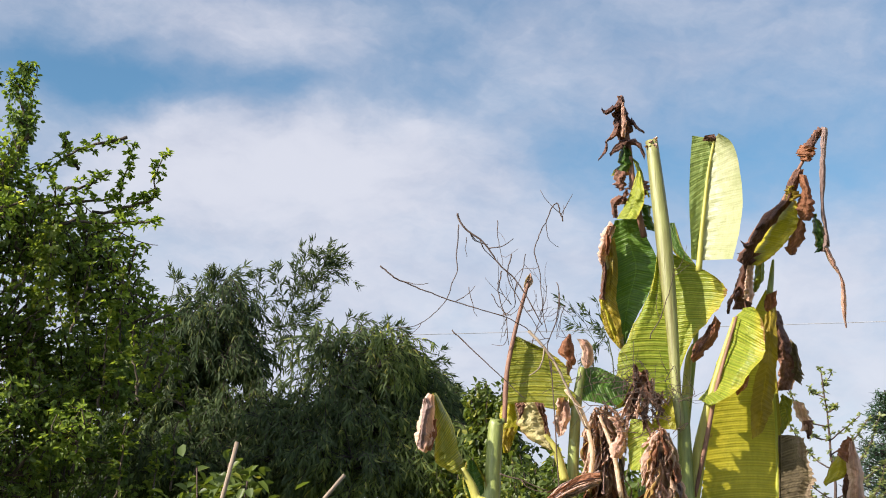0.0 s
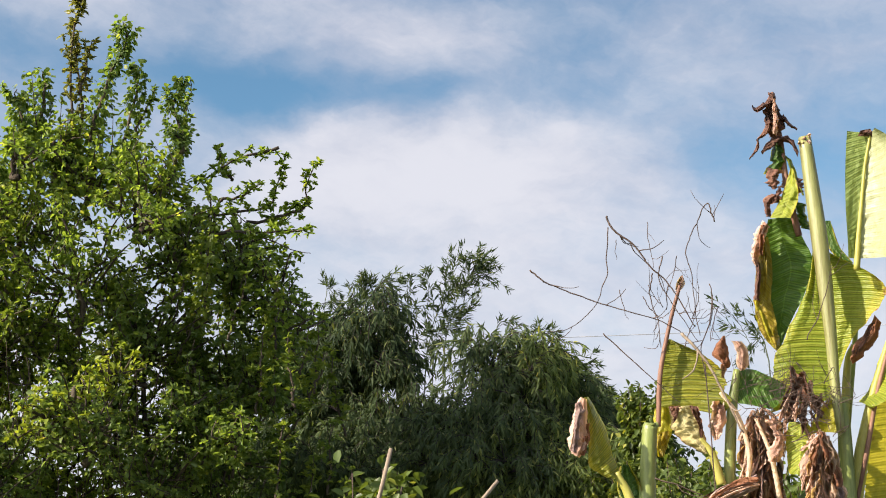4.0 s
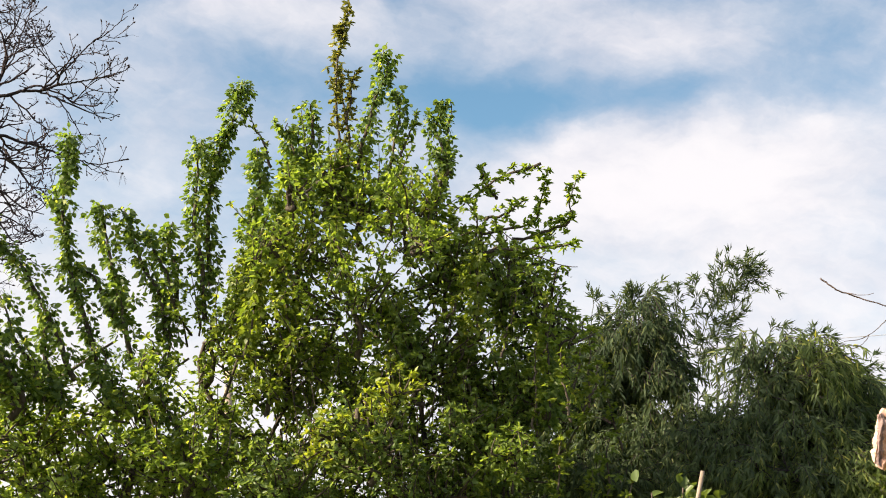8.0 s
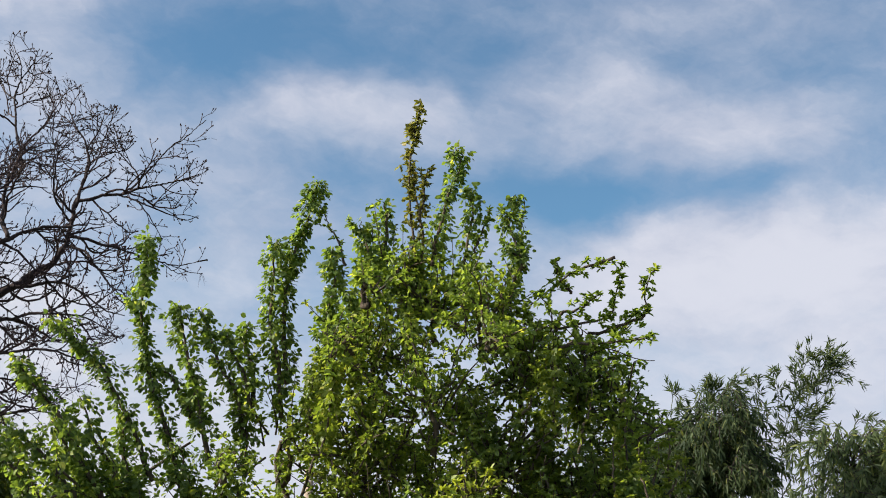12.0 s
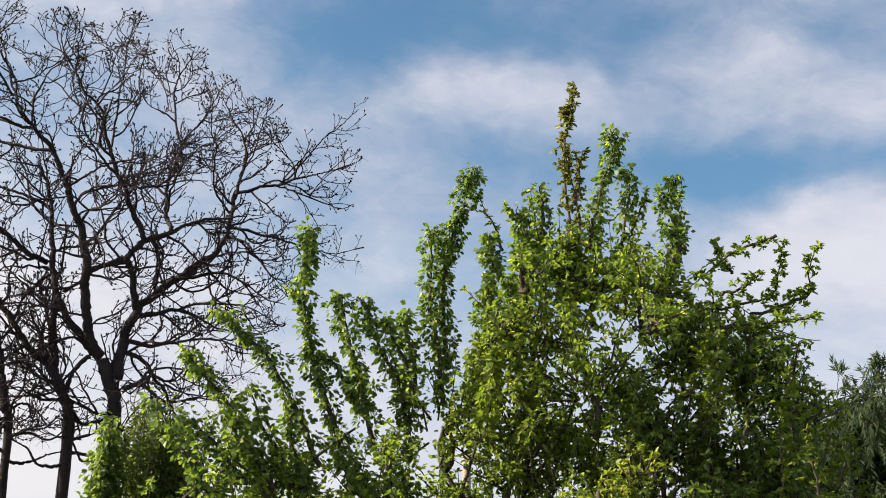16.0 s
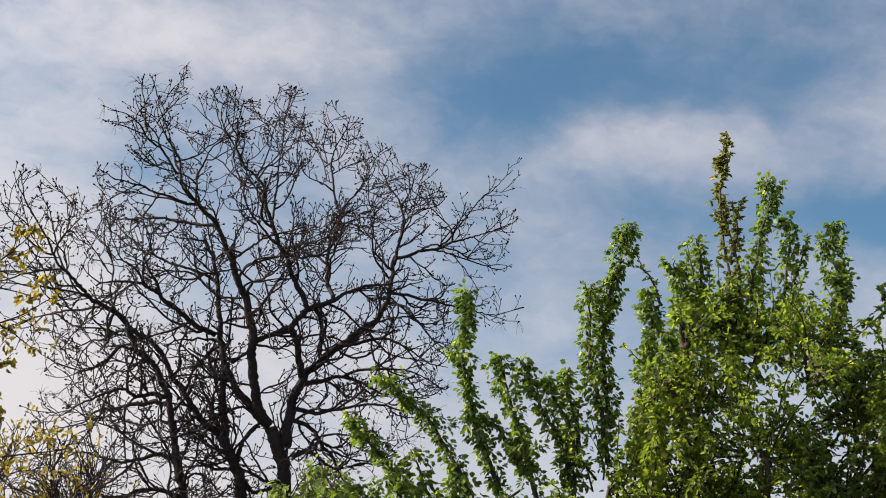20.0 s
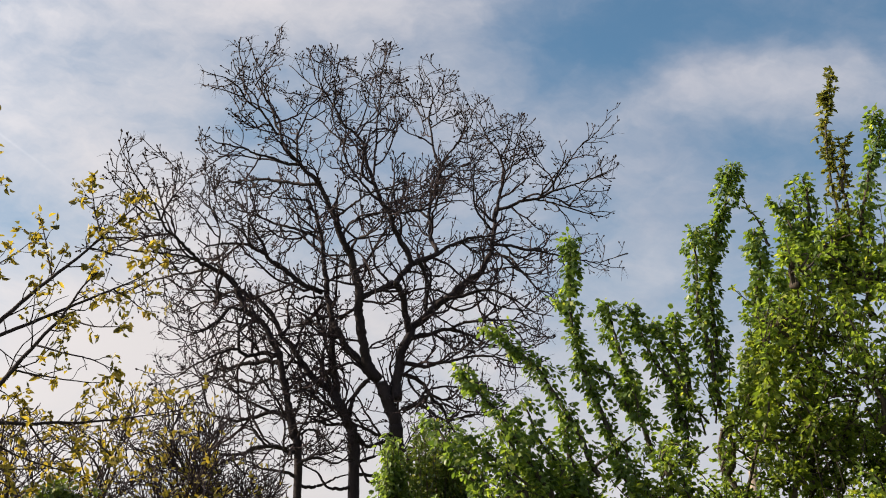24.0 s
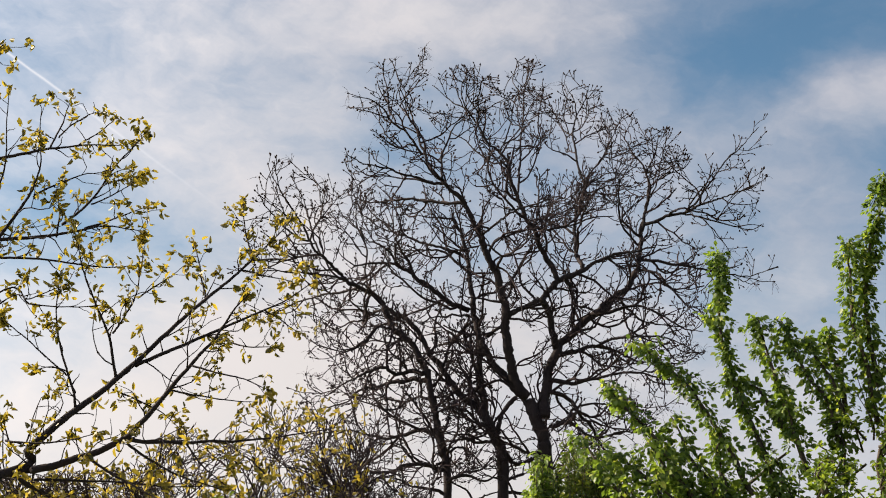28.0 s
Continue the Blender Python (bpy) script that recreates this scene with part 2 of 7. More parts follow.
# brighter copy of the pear leaf that paints in sun on low growth
LOW_SUNLIT_LEAF = leaf_material("low_sunlit_pear_leaf", (0.1, 0.16, 0.034), (0.3, 0.385, 0.085), (0.43, 0.44, 0.11), 0.58, 0.42, 0.4)
BRONZE_LEAF = leaf_material("bronze_pear_leaf", (0.09, 0.1, 0.03), (0.25, 0.25, 0.08), (0.37, 0.31, 0.11), 0.45, 0.45, 0.38)
YOUNG_LEAF = leaf_material("young_leaf", (0.18, 0.24, 0.035), (0.36, 0.4, 0.06), (0.33, 0.27, 0.06), 0.48)
# one bamboo leaf in three tones, with sun and shade put into the colour
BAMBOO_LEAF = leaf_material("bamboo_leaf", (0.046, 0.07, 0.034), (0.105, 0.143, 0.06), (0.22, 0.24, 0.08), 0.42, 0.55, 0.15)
BAMBOO_SHADED = leaf_material("bamboo_leaf_shaded", (0.03, 0.05, 0.027), (0.078, 0.107, 0.048), (0.16, 0.18, 0.065), 0.4, 0.55, 0.12)
BAMBOO_SUNLIT = leaf_material("bamboo_leaf_sunlit", (0.075, 0.11, 0.038), (0.17, 0.215, 0.07), (0.34, 0.34, 0.09), 0.48, 0.55, 0.15)
CULM = plain_material("bamboo_culm", (0.03, 0.04, 0.018), (0.08, 0.095, 0.04), 10, 0.6, 0.2, (1, 1, 0.3))
SHRUB_LEAF = leaf_material("shrub_leaf", (0.0562, 0.0862, 0.02), (0.125, 0.167, 0.035), (0.3, 0.299, 0.05), 0.38)
YELLOW_LEAF = leaf_material("yellow_leaf", (0.075, 0.07, 0.02), (0.5, 0.38, 0.075), (0.05, 0.055, 0.02), 0.46)
PALE_LEAF = leaf_material("pale_leaf", (0.16, 0.19, 0.08), (0.32, 0.36, 0.16), (0.3, 0.28, 0.15), 0.4)
NEEDLE = leaf_material("needle", (0.02, 0.05, 0.022), (0.045, 0.085, 0.04), (0.08, 0.12, 0.05), 0.15)
GRASS = leaf_material("grass_blade", (0.04, 0.09, 0.015), (0.1, 0.16, 0.03), (0.25, 0.2, 0.08), 0.3)
BARK = plain_material("pear_bark", (0.035, 0.027, 0.021), (0.115, 0.09, 0.066), 9, 0.9, 0.7, (1, 1, 0.35))
DARK_BARK = plain_material("dark_bark", (0.014, 0.0095, 0.0105), (0.045, 0.032, 0.032), 7, 0.9, 0.8, (1, 1, 0.35))
FINE_TWIG = plain_material("fine_twig", (0.017, 0.01, 0.012), (0.052, 0.032, 0.034), 14, 0.85, 0.3)
TWIG = plain_material("twig_bark", (0.035, 0.024, 0.022), (0.11, 0.075, 0.06), 14, 0.85, 0.3)
CANE = plain_material("dry_cane", (0.16, 0.12, 0.09), (0.36, 0.29, 0.22), 12, 0.7, 0.3, (1, 1, 0.2))
SOIL = plain_material("soil", (0.06, 0.05, 0.03), (0.1, 0.13, 0.05), 1.5, 0.95, 0.6)
WIRE = plain_material("wire", (0.22, 0.22, 0.24), (0.34, 0.34, 0.36), 3, 0.6, 0.0)


# ---- ways to build ----
class Geo:
    """Collects vertices and faces for one mesh."""

    def __init__(self):
        self.v, self.f, self.n = [], [], 0

    def add(self, verts, faces):
        verts = np.asarray(verts, dtype=float).reshape(-1, 3)
        self.v.append(verts)
        self.f.append(np.asarray(faces, dtype=int) + self.n)
        self.n += len(verts)

    def tube(self, path, radii, sides=5):
        path, radii = np.asarray(path, float), np.asarray(radii, float)
        tan = np.gradient(path, axis=0)
        tan /= np.linalg.norm(tan, axis=1)[:, None] + 1e-9
        ref = np.array([0.31, 0.87, 0.38]) if abs(tan[0] @ np.array([0.31, 0.87, 0.38])) < 0.9 else np.array([1.0, 0, 0])
        u = np.cross(tan, ref)
        u /= np.linalg.norm(u, axis=1)[:, None] + 1e-9
        q = np.cross(tan, u)
        a = np.arange(sides) * 2 * math.pi / sides
        ring = path[:, None] + radii[:, None, None] * (np.cos(a)[None, :, None] * u[:, None] + np.sin(a)[None, :, None] * q[:, None])
        i, j = np.meshgrid(np.arange(len(path) - 1), np.arange(sides), indexing="ij")
        k = (j + 1) % sides
        self.add(ring, np.stack([i * sides + j, i * sides + k, (i + 1) * sides + k, (i + 1) * sides + j], -1).reshape(-1, 4))
        ends = self.n - len(path) * sides
        last = ends + (len(path) - 1) * sides
        for ring_at, order in ((ends, -1), (last, 1)):
            for s in range(1, sides - 2, 2):
                quad = [ring_at, ring_at + s, ring_at + s + 1, ring_at + s + 2]
                self.f.append(np.array([quad[::order]]))
        return self

    def leaves(self, at, along, face, length, width, fold=0.25, droop=0.2, narrow=False):
        """Folded leaves: where, which way they point, which way they face, how long and wide."""
        at, along, face = (np.asarray(a, float) for a in (at, along, face))
        along = along / (np.linalg.norm(along, axis=1)[:, None] + 1e-9)
        side = np.cross(along, face)
        side /= np.linalg.norm(side, axis=1)[:, None] + 1e-9
        up = np.cross(side, along)
        L, W = np.asarray(length)[:, None], np.asarray(width)[:, None]
        if narrow:
            shape = ((0, 0, 0), (0.38, 0.5, fold), (1, 0, -droop), (0.38, -0.5, fold))
            faces = ((0, 1, 2, 3),)
        else:
            shape = ((0, 0, 0), (0.3, 0.46, fold), (0.68, 0.42, fold * 0.4), (1, 0, -droop), (0.68, -0.42, fold * 0.4), (0.3, -0.46, fold))
            faces = ((0, 1, 2, 3), (0, 3, 4, 5))
        verts = np.stack([at + along * L * a + side * W * b + up * W * c for a, b, c in shape], 1)
        k = len(shape)
        idx = (np.arange(len(at)) * k)[:, None, None] + np.array(faces)[None]
        self.add(verts, idx.reshape(-1, 4))
        return self

    def grid(self, pts):
        """A sheet from rows of points."""
        pts = np.asarray(pts, float)
        r, c = pts.shape[:2]
        i, j = np.meshgrid(np.arange(r - 1), np.arange(c - 1), indexing="ij")
        a = i * c + j
        self.add(pts, np.stack([a, a + 1, a + c + 1, a + c], -1).reshape(-1, 4))
        return self

    def mesh(self, name, smooth=True):
        me = bpy.data.meshes.new(name)
        v, f = np.concatenate(self.v), np.concatenate([x.reshape(-1, 4) for x in self.f])
        me.vertices.add(len(v))
        me.vertices.foreach_set("co", v.ravel())
        me.loops.add(f.size)
        me.loops.foreach_set("vertex_index", f.ravel().astype(np.int32))
        me.polygons.add(len(f))
        me.polygons.foreach_set("loop_start", np.arange(0, f.size, 4, dtype=np.int32))
        me.polygons.foreach_set("use_smooth", np.full(len(f), smooth))
        me.update(calc_edges=True)
        return me


def thing(name, at, label, category, group="", kind=""):
    ob = new(name)
    ob.location = at
    ob.empty_display_size = 0.2
    return tagged(ob, label, category, group, kind)


def part(name, geo, mat, parent, label="", smooth=True, kind=""):
    """Links a mesh as one part under a thing or a part; the geometry is in world places."""
    me = geo.mesh(name, smooth)
    me.materials.append(mat)
    ob = new(name, me)
    if parent:
        ob.parent = parent
        if parent.type == "EMPTY":
            ob.matrix_parent_inverse = Matrix.Translation(-parent.location)
    return tagged(ob, label, kind=kind)


def curve(points, n, wob=0.0, rng=None, seed_scale=1.0):
    """A smooth line of n places through the points, with some wobble."""
    p = np.array([list(q) for q in points], float)
    if len(p) == 2:
        p = np.stack([p[0], (p[0] + p[1]) / 2, p[1]])
    ext = np.vstack([2 * p[0] - p[1], p, 2 * p[-1] - p[-2]])
    t = np.linspace(0, len(p) - 1 - 1e-6, n)
    i = t.astype(int)
    u = (t - i)[:, None]
    a, b, c, d = ext[i], ext[i + 1], ext[i + 2], ext[i + 3]
    out = 0.5 * (2 * b + (c - a) * u + (2 * a - 5 * b + 4 * c - d) * u ** 2 + (3 * b - a - 3 * c + d) * u ** 3)
    if wob and rng is not None:
        noise_ = rng.normal(0, wob * 1.8, (n + 4, 3))
        noise_ = sum(noise_[k:k + n] for k in range(5)) / 3
        noise_[0] = noise_[-1] = 0
        out = out + noise_
    return out


def tilt_away(d, angle, rng):
    """A direction turned by an angle to a random side."""
    r = rng.normal(0, 1, 3)
    r -= d * (r @ d)
    r /= np.linalg.norm(r) + 1e-9
    return d * math.cos(angle) + r * math.sin(angle)


def unit(v):
    return v / (np.linalg.norm(v) + 1e-9)


def leafy(geo, path, reach, per_metre, size, rng, first=0.0, hang=0.5):
    """Leaves on short spurs along a shoot."""
    seg = np.linalg.norm(np.diff(path, axis=0), axis=1)
    total = seg.sum()
    n = int(total * per_metre)
    s = first + (1 - first) * rng.random(n)
    i = np.minimum((s * (len(path) - 1)).astype(int), len(path) - 2)
    u = (s * (len(path) - 1) - i)[:, None]
    on = path[i] * (1 - u) + path[i + 1] * u
    out = rng.normal(0, 1, (n, 3))
    out /= np.linalg.norm(out, axis=1)[:, None]
    # leaves come in tufts
    tuft = 0.25 + 0.85 * np.clip(np.sin(s * total * 17 + rng.random() * 6) * 0.5 + 0.5 + rng.normal(0, 0.25, n), 0, 1)
    at = on + out * (reach * tuft * rng.random(n) ** 0.6)[:, None]
    along = out + np.array([0, 0, -hang]) + rng.normal(0, 0.35, (n, 3))
    L = size * rng.uniform(0.65, 1.25, n)
    geo.leaves(at, along, rng.normal(0, 0.6, (n, 3)) + np.array([0, 0, 1.0]), L, L * rng.uniform(0.5, 0.72, n), 0.22, 0.25)


def rosettes(geo, path, reach, per_metre, size, rng, first=0.1, leaves_each=7):
    """Whorls of small leaves on spur ends along a twig."""
    total = np.linalg.norm(np.diff(path, axis=0), axis=1).sum()
    k = max(2, int(total * per_metre))
    s = first + (1 - first) * (np.arange(k) + rng.random(k)) / k
    i = np.minimum((s * (len(path) - 1)).astype(int), len(path) - 2)
    on_ = path[i] + (path[i + 1] - path[i]) * (s * (len(path) - 1) - i)[:, None]
    hub = on_ + unit_rows(rng.normal(0, 1, (k, 3))) * (reach * rng.random(k) ** 0.7)[:, None]
    hub[-1] = path[-1]
    hub = np.repeat(hub, leaves_each, 0)
    n = len(hub)
    along = unit_rows(rng.normal(0, 1, (n, 3)) * (1, 1, 0.6)) + np.array([0, 0, 0.25])
    L = size * rng.uniform(0.6, 1.2, n)
    geo.leaves(hub, along, rng.normal(0, 0.5, (n, 3)) + np.array([0, 0, 1.0]), L, L * rng.uniform(0.45, 0.62, n), 0.2, 0.3)


def unit_rows(v):
    return v / (np.linalg.norm(v, axis=1)[:, None] + 1e-9)


def within(poly, p):
    """Whether a place stands within an outline of bearings and heights."""
    b = math.degrees(math.atan2(-p[0], p[1]))
    e = math.degrees(math.atan2(p[2] - EYE, math.hypot(p[0], p[1])))
    hit, j = False, len(poly) - 1
    for i in range(len(poly)):
        (xi, yi), (xj, yj) = poly[i], poly[j]
        if (yi > e) != (yj > e) and b < (xj - xi) * (e - yi) / (yj - yi) + xi:
            hit = not hit
        j = i
    return hit


class Habit:
    """How a tree branches, level by level: spacing, share of the parent's rest, longest, thickness."""

    def __init__(self, rng, centre, outline, spacing, share, most, thick, out=0.3, rise=0.08, bend=0.13, spread=(0.5, 1.05)):
        self.rng, self.centre, self.outline = rng, np.array(centre), outline
        self.spacing, self.share, self.most, self.thick = spacing, share, most, thick
        self.out, self.rise, self.bend, self.spread = out, rise, bend, spread
        self.tips = []

    def branch(self, geo, path, level=0, first=0.1):
        rng = self.rng
        seg = np.linalg.norm(np.diff(path, axis=0), axis=1)
        run_at = np.concatenate([[0], np.cumsum(seg)])
        total = run_at[-1]
        at = first * total + rng.random() * self.spacing[level]
        while at < total:
            i = min(int(np.searchsorted(run_at, at)) - 1, len(path) - 2)
            i = max(i, 0)
            p = path[i] + (path[i + 1] - path[i]) * ((at - run_at[i]) / (seg[i] + 1e-9))
            L = min(self.share[level] * (total - at) + 0.35 * self.most[level], self.most[level]) * rng.uniform(0.55, 1.2)
            tan = unit(path[i + 1] - path[i])
            d = tilt_away(tan, rng.uniform(*self.spread), rng)
            d = unit(d + self.out * unit(p - self.centre) + np.array([0, 0, self.rise]))
            steps = max(3, min(12, int(L / 0.09)))
            run, q = [p], d
            for _ in range(steps):
                q = unit(q + rng.normal(0, self.bend, 3) + np.array([0, 0, self.rise * 0.7]))
                nxt = run[-1] + q * (L / steps)
                if self.outline and not within(self.outline, nxt):
                    break
                run.append(nxt)
            if len(run) > 2:
                run = np.array(run)
                r0 = self.thick[level] * (0.6 + 0.4 * L / self.most[level])
                geo.tube(run, np.linspace(r0, max(r0 * 0.45, self.thick[-1] * 0.8), len(run)), (6, 4, 3, 3)[level])
                if level + 1 < len(self.spacing):
                    self.branch(geo, run, level + 1)
                else:
                    self.tips.append((run[-1], q))
            at += self.spacing[level] * rng.uniform(0.5, 1.5)


# ---- ground ----
rg = np.random.default_rng(3)
g = Geo()
edge = np.concatenate([-np.geomspace(1500, 3, 26), np.geomspace(3, 1500, 26)])
gx, gy = np.meshgrid(edge, edge, indexing="ij")
gz = 0.04 * np.sin(gx * 1.3) * np.cos(gy * 0.9) * (np.hypot(gx, gy) < 40)
g.grid(np.stack([gx, gy, gz], -1))
tagged(part("ground", g, SOIL, None), "rough garden ground with patchy grass", "ground", kind="structure")
g = Geo()
n = 30000
r, a = 18 * np.sqrt(rg.random(n)), rg.random(n) * 6.283
root = np.stack([r * np.cos(a) - 2, r * np.sin(a) + 6, np.full(n, 0.0)], 1)
g.leaves(root, np.stack([rg.normal(0, 0.4, n), rg.normal(0, 0.4, n), np.ones(n)], 1), rg.normal(0, 1, (n, 3)), rg.uniform(0.1, 0.35, n), rg.uniform(0.006, 0.012, n), 0.1, 3.0, True)
tagged(part("grass", g, GRASS, None), "uneven green garden grass on the ground", "grass", kind="stuff")


# ---- banana plant ----
BANANA = 5.5
PX = 0.0023
rn = np.random.default_rng(51)


def banana_material(name, dark, light, edge, edge_at, glow, vein=1.0, rough=0.4, turning=(0.5, 0.42, 0.03), wrinkle=0.15):
    """A banana leaf: close parallel veins from the midrib, paler bands and dry brown edges."""
    m, n = material(name)
    uv = n.add("ShaderNodeUVMap").outputs[0]
    sp = n.add("ShaderNodeSeparateXYZ")
    m.node_tree.links.new(uv, sp.inputs[0])
    across = n.math("ABSOLUTE", sp.outputs[0])
    along = n.math("MULTIPLY_ADD", across, -0.03, sp.outputs[1])
    grain = n.noise(n.xyz(n.math("MULTIPLY", sp.outputs[0], 0.6), along), 30.0, 4, 0.6)
    broad = n.noise(n.add("ShaderNodeTexCoord").outputs["Object"], 6.0, 4, 0.6)
    fine = n.math("SINE", n.math("MULTIPLY", along, 700.0))
    rib = n.math("SINE", n.math("MULTIPLY_ADD", along, 290.0, n.math("MULTIPLY", grain, 1.6)))
    tone = n.math("MULTIPLY_ADD", rib, 0.1 * vein, n.math("MULTIPLY_ADD", fine, 0.06 * vein, n.math("MULTIPLY_ADD", grain, 0.3, n.math("MULTIPLY", broad, 0.75))))
    col = n.mix(n.ramp(tone, 0.3, 0.85), dark, light)
    col = n.mix(n.math("MULTIPLY", n.ramp(rib, 0.55, 1.0), 0.45 * vein), col, tuple(0.55 * c for c in dark))
    dry = n.ramp(n.math("ADD", across, n.math("MULTIPLY_ADD", broad, 1.1, n.math("MULTIPLY_ADD", grain, 0.5, -0.8))), edge_at, edge_at + 0.12)
    col = n.mix(n.math("MULTIPLY", n.ramp(n.math("ADD", across, n.math("MULTIPLY_ADD", broad, 1.1, n.math("MULTIPLY_ADD", grain, 0.5, -0.8))), edge_at - 0.3, edge_at), 0.6), col, turning)
    col = n.mix(dry, col, edge)
    col = n.mix(n.math("MULTIPLY", n.ramp(across, 0.05, 0.0), 0.45), col, tuple(min(1.0, 1.3 * c) for c in light))
    p = n.add("ShaderNodeBsdfPrincipled")
    n.put(p.inputs["Base Color"], col)
    p.inputs["Roughness"].default_value, p.inputs["Specular IOR Level"].default_value = rough, 0.4
    bp = n.add("ShaderNodeBump")
    bp.inputs["Strength"].default_value, bp.inputs["Distance"].default_value = 0.5, 0.004
    n.put(bp.inputs["Height"], n.math("MULTIPLY_ADD", rib, 0.6 * min(1.0, vein), n.math("MULTIPLY", fine, 0.3 * min(1.0, vein))))
    crease = n.add("ShaderNodeBump")
    crease.inputs["Strength"].default_value, crease.inputs["Distance"].default_value = min(1.0, 0.35 + wrinkle), 0.05 * wrinkle
    n.put(crease.inputs["Height"], n.noise(n.add("ShaderNodeTexCoord").outputs["Object"], 34.0, 5, 0.6, distortion=0.8))
    n.put(crease.inputs["Normal"], bp.outputs[0])
    n.put(p.inputs["Normal"], crease.outputs[0])
    tr = n.add("ShaderNodeBsdfTranslucent")
    n.put(tr.inputs[0], n.mix(1.0, col, (1.3, 1.25, 0.5), "MULTIPLY"))
    mixed = n.add("ShaderNodeMixShader")
    mixed.inputs[0].default_value = glow
    m.node_tree.links.new(p.outputs[0], mixed.inputs[1])
    m.node_tree.links.new(tr.outputs[0], mixed.inputs[2])
    m.node_tree.links.new(mixed.outputs[0], n.add("ShaderNodeOutputMaterial").inputs[0])
    return m


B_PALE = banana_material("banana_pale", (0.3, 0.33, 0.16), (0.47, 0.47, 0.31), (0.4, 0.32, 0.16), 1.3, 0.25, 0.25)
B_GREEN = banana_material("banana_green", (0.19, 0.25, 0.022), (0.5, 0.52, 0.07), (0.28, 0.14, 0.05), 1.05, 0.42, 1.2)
B_YELLOW = banana_material("banana_yellow", (0.3, 0.28, 0.018), (0.58, 0.5, 0.045), (0.3, 0.16, 0.05), 0.95, 0.4, 0.7)
B_AMBER = banana_material("banana_amber", (0.2, 0.15, 0.015), (0.48, 0.36, 0.035), (0.2, 0.1, 0.03), 1.5, 0.35, 1.0)
B_OLIVE = banana_material("banana_olive", (0.14, 0.16, 0.015), (0.38, 0.36, 0.04), (0.28, 0.16, 0.05), 1.1, 0.4, 1.4)
# darker green that carries the shade on the upright leaf's turned half
B_SHADED = banana_material("banana_shaded", (0.11, 0.17, 0.035), (0.34, 0.41, 0.13), (0.2, 0.15, 0.05), 1.6, 0.35, 0.7)
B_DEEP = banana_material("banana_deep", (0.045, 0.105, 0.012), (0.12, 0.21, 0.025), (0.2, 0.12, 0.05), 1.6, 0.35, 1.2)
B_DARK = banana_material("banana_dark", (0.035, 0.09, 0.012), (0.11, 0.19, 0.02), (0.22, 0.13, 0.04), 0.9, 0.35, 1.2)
B_DEAD = banana_material("banana_dead", (0.32, 0.17, 0.125), (0.74, 0.49, 0.39), (0.74, 0.52, 0.43), 0.6, 0.3, 0.5, 0.8, turning=(0.54, 0.36, 0.28), wrinkle=0.5)
B_GREY = banana_material("banana_grey", (0.06, 0.045, 0.025), (0.18, 0.14, 0.08), (0.28, 0.21, 0.15), 0.8, 0.25, 0.9, 0.8, turning=(0.24, 0.19, 0.11), wrinkle=0.4)
B_BROWN = banana_material("banana_brown", (0.035, 0.014, 0.011), (0.32, 0.155, 0.105), (0.36, 0.2, 0.14), 0.9, 0.2, 0.5, 0.7, turning=(0.26, 0.12, 0.075), wrinkle=0.6)
B_STRAW = banana_material("banana_straw", (0.46, 0.3, 0.22), (0.84, 0.66, 0.54), (0.7, 0.5, 0.4), 0.7, 0.35, 0.5, 0.8, turning=(0.6, 0.42, 0.32), wrinkle=0.5)
B_MAUVE = banana_material("banana_mauve", (0.16, 0.1, 0.09), (0.4, 0.29, 0.27), (0.4, 0.28, 0.25), 0.8, 0.2, 0.4, 0.7, turning=(0.36, 0.25, 0.23), wrinkle=0.5)
B_CREAM = banana_material("banana_cream", (0.36, 0.31, 0.12), (0.64, 0.56, 0.32), (0.36, 0.2, 0.1), 0.9, 0.3, 0.3, 0.5, turning=(0.56, 0.42, 0.2), wrinkle=0.3)
B_RED = banana_material("banana_red", (0.2, 0.075, 0.035), (0.42, 0.2, 0.11), (0.22, 0.1, 0.06), 0.8, 0.3, 0.5, 0.7, turning=(0.4, 0.17, 0.09), wrinkle=0.5)
B_STEM = plain_material("banana_stem", (0.09, 0.115, 0.03), (0.31, 0.36, 0.1), 14, 0.4, 0.2, (1, 1, 0.12), 0.5)
B_FURL = plain_material("banana_furled", (0.1, 0.075, 0.025), (0.29, 0.31, 0.11), 16, 0.4, 0.25, (1, 1, 0.07), 0.5)
B_RIB = plain_material("banana_rib", (0.1, 0.045, 0.035), (0.29, 0.16, 0.11), 14, 0.55, 0.2, (1, 1, 0.2))
B_GOLD = plain_material("banana_stalk", (0.2, 0.19, 0.03), (0.44, 0.41, 0.09), 9, 0.5, 0.15, (1, 1, 0.2), 0.5)


def on(points, off=0.0, end=None):
    """Places on the banana plant, off metres further away (to end metres at the last)."""
    k = max(1, len(points) - 1)
    end = off if end is None else end
    return [spot(b, e, BANANA + off + (end - off) * i / k) for i, (b, e) in enumerate(points)]


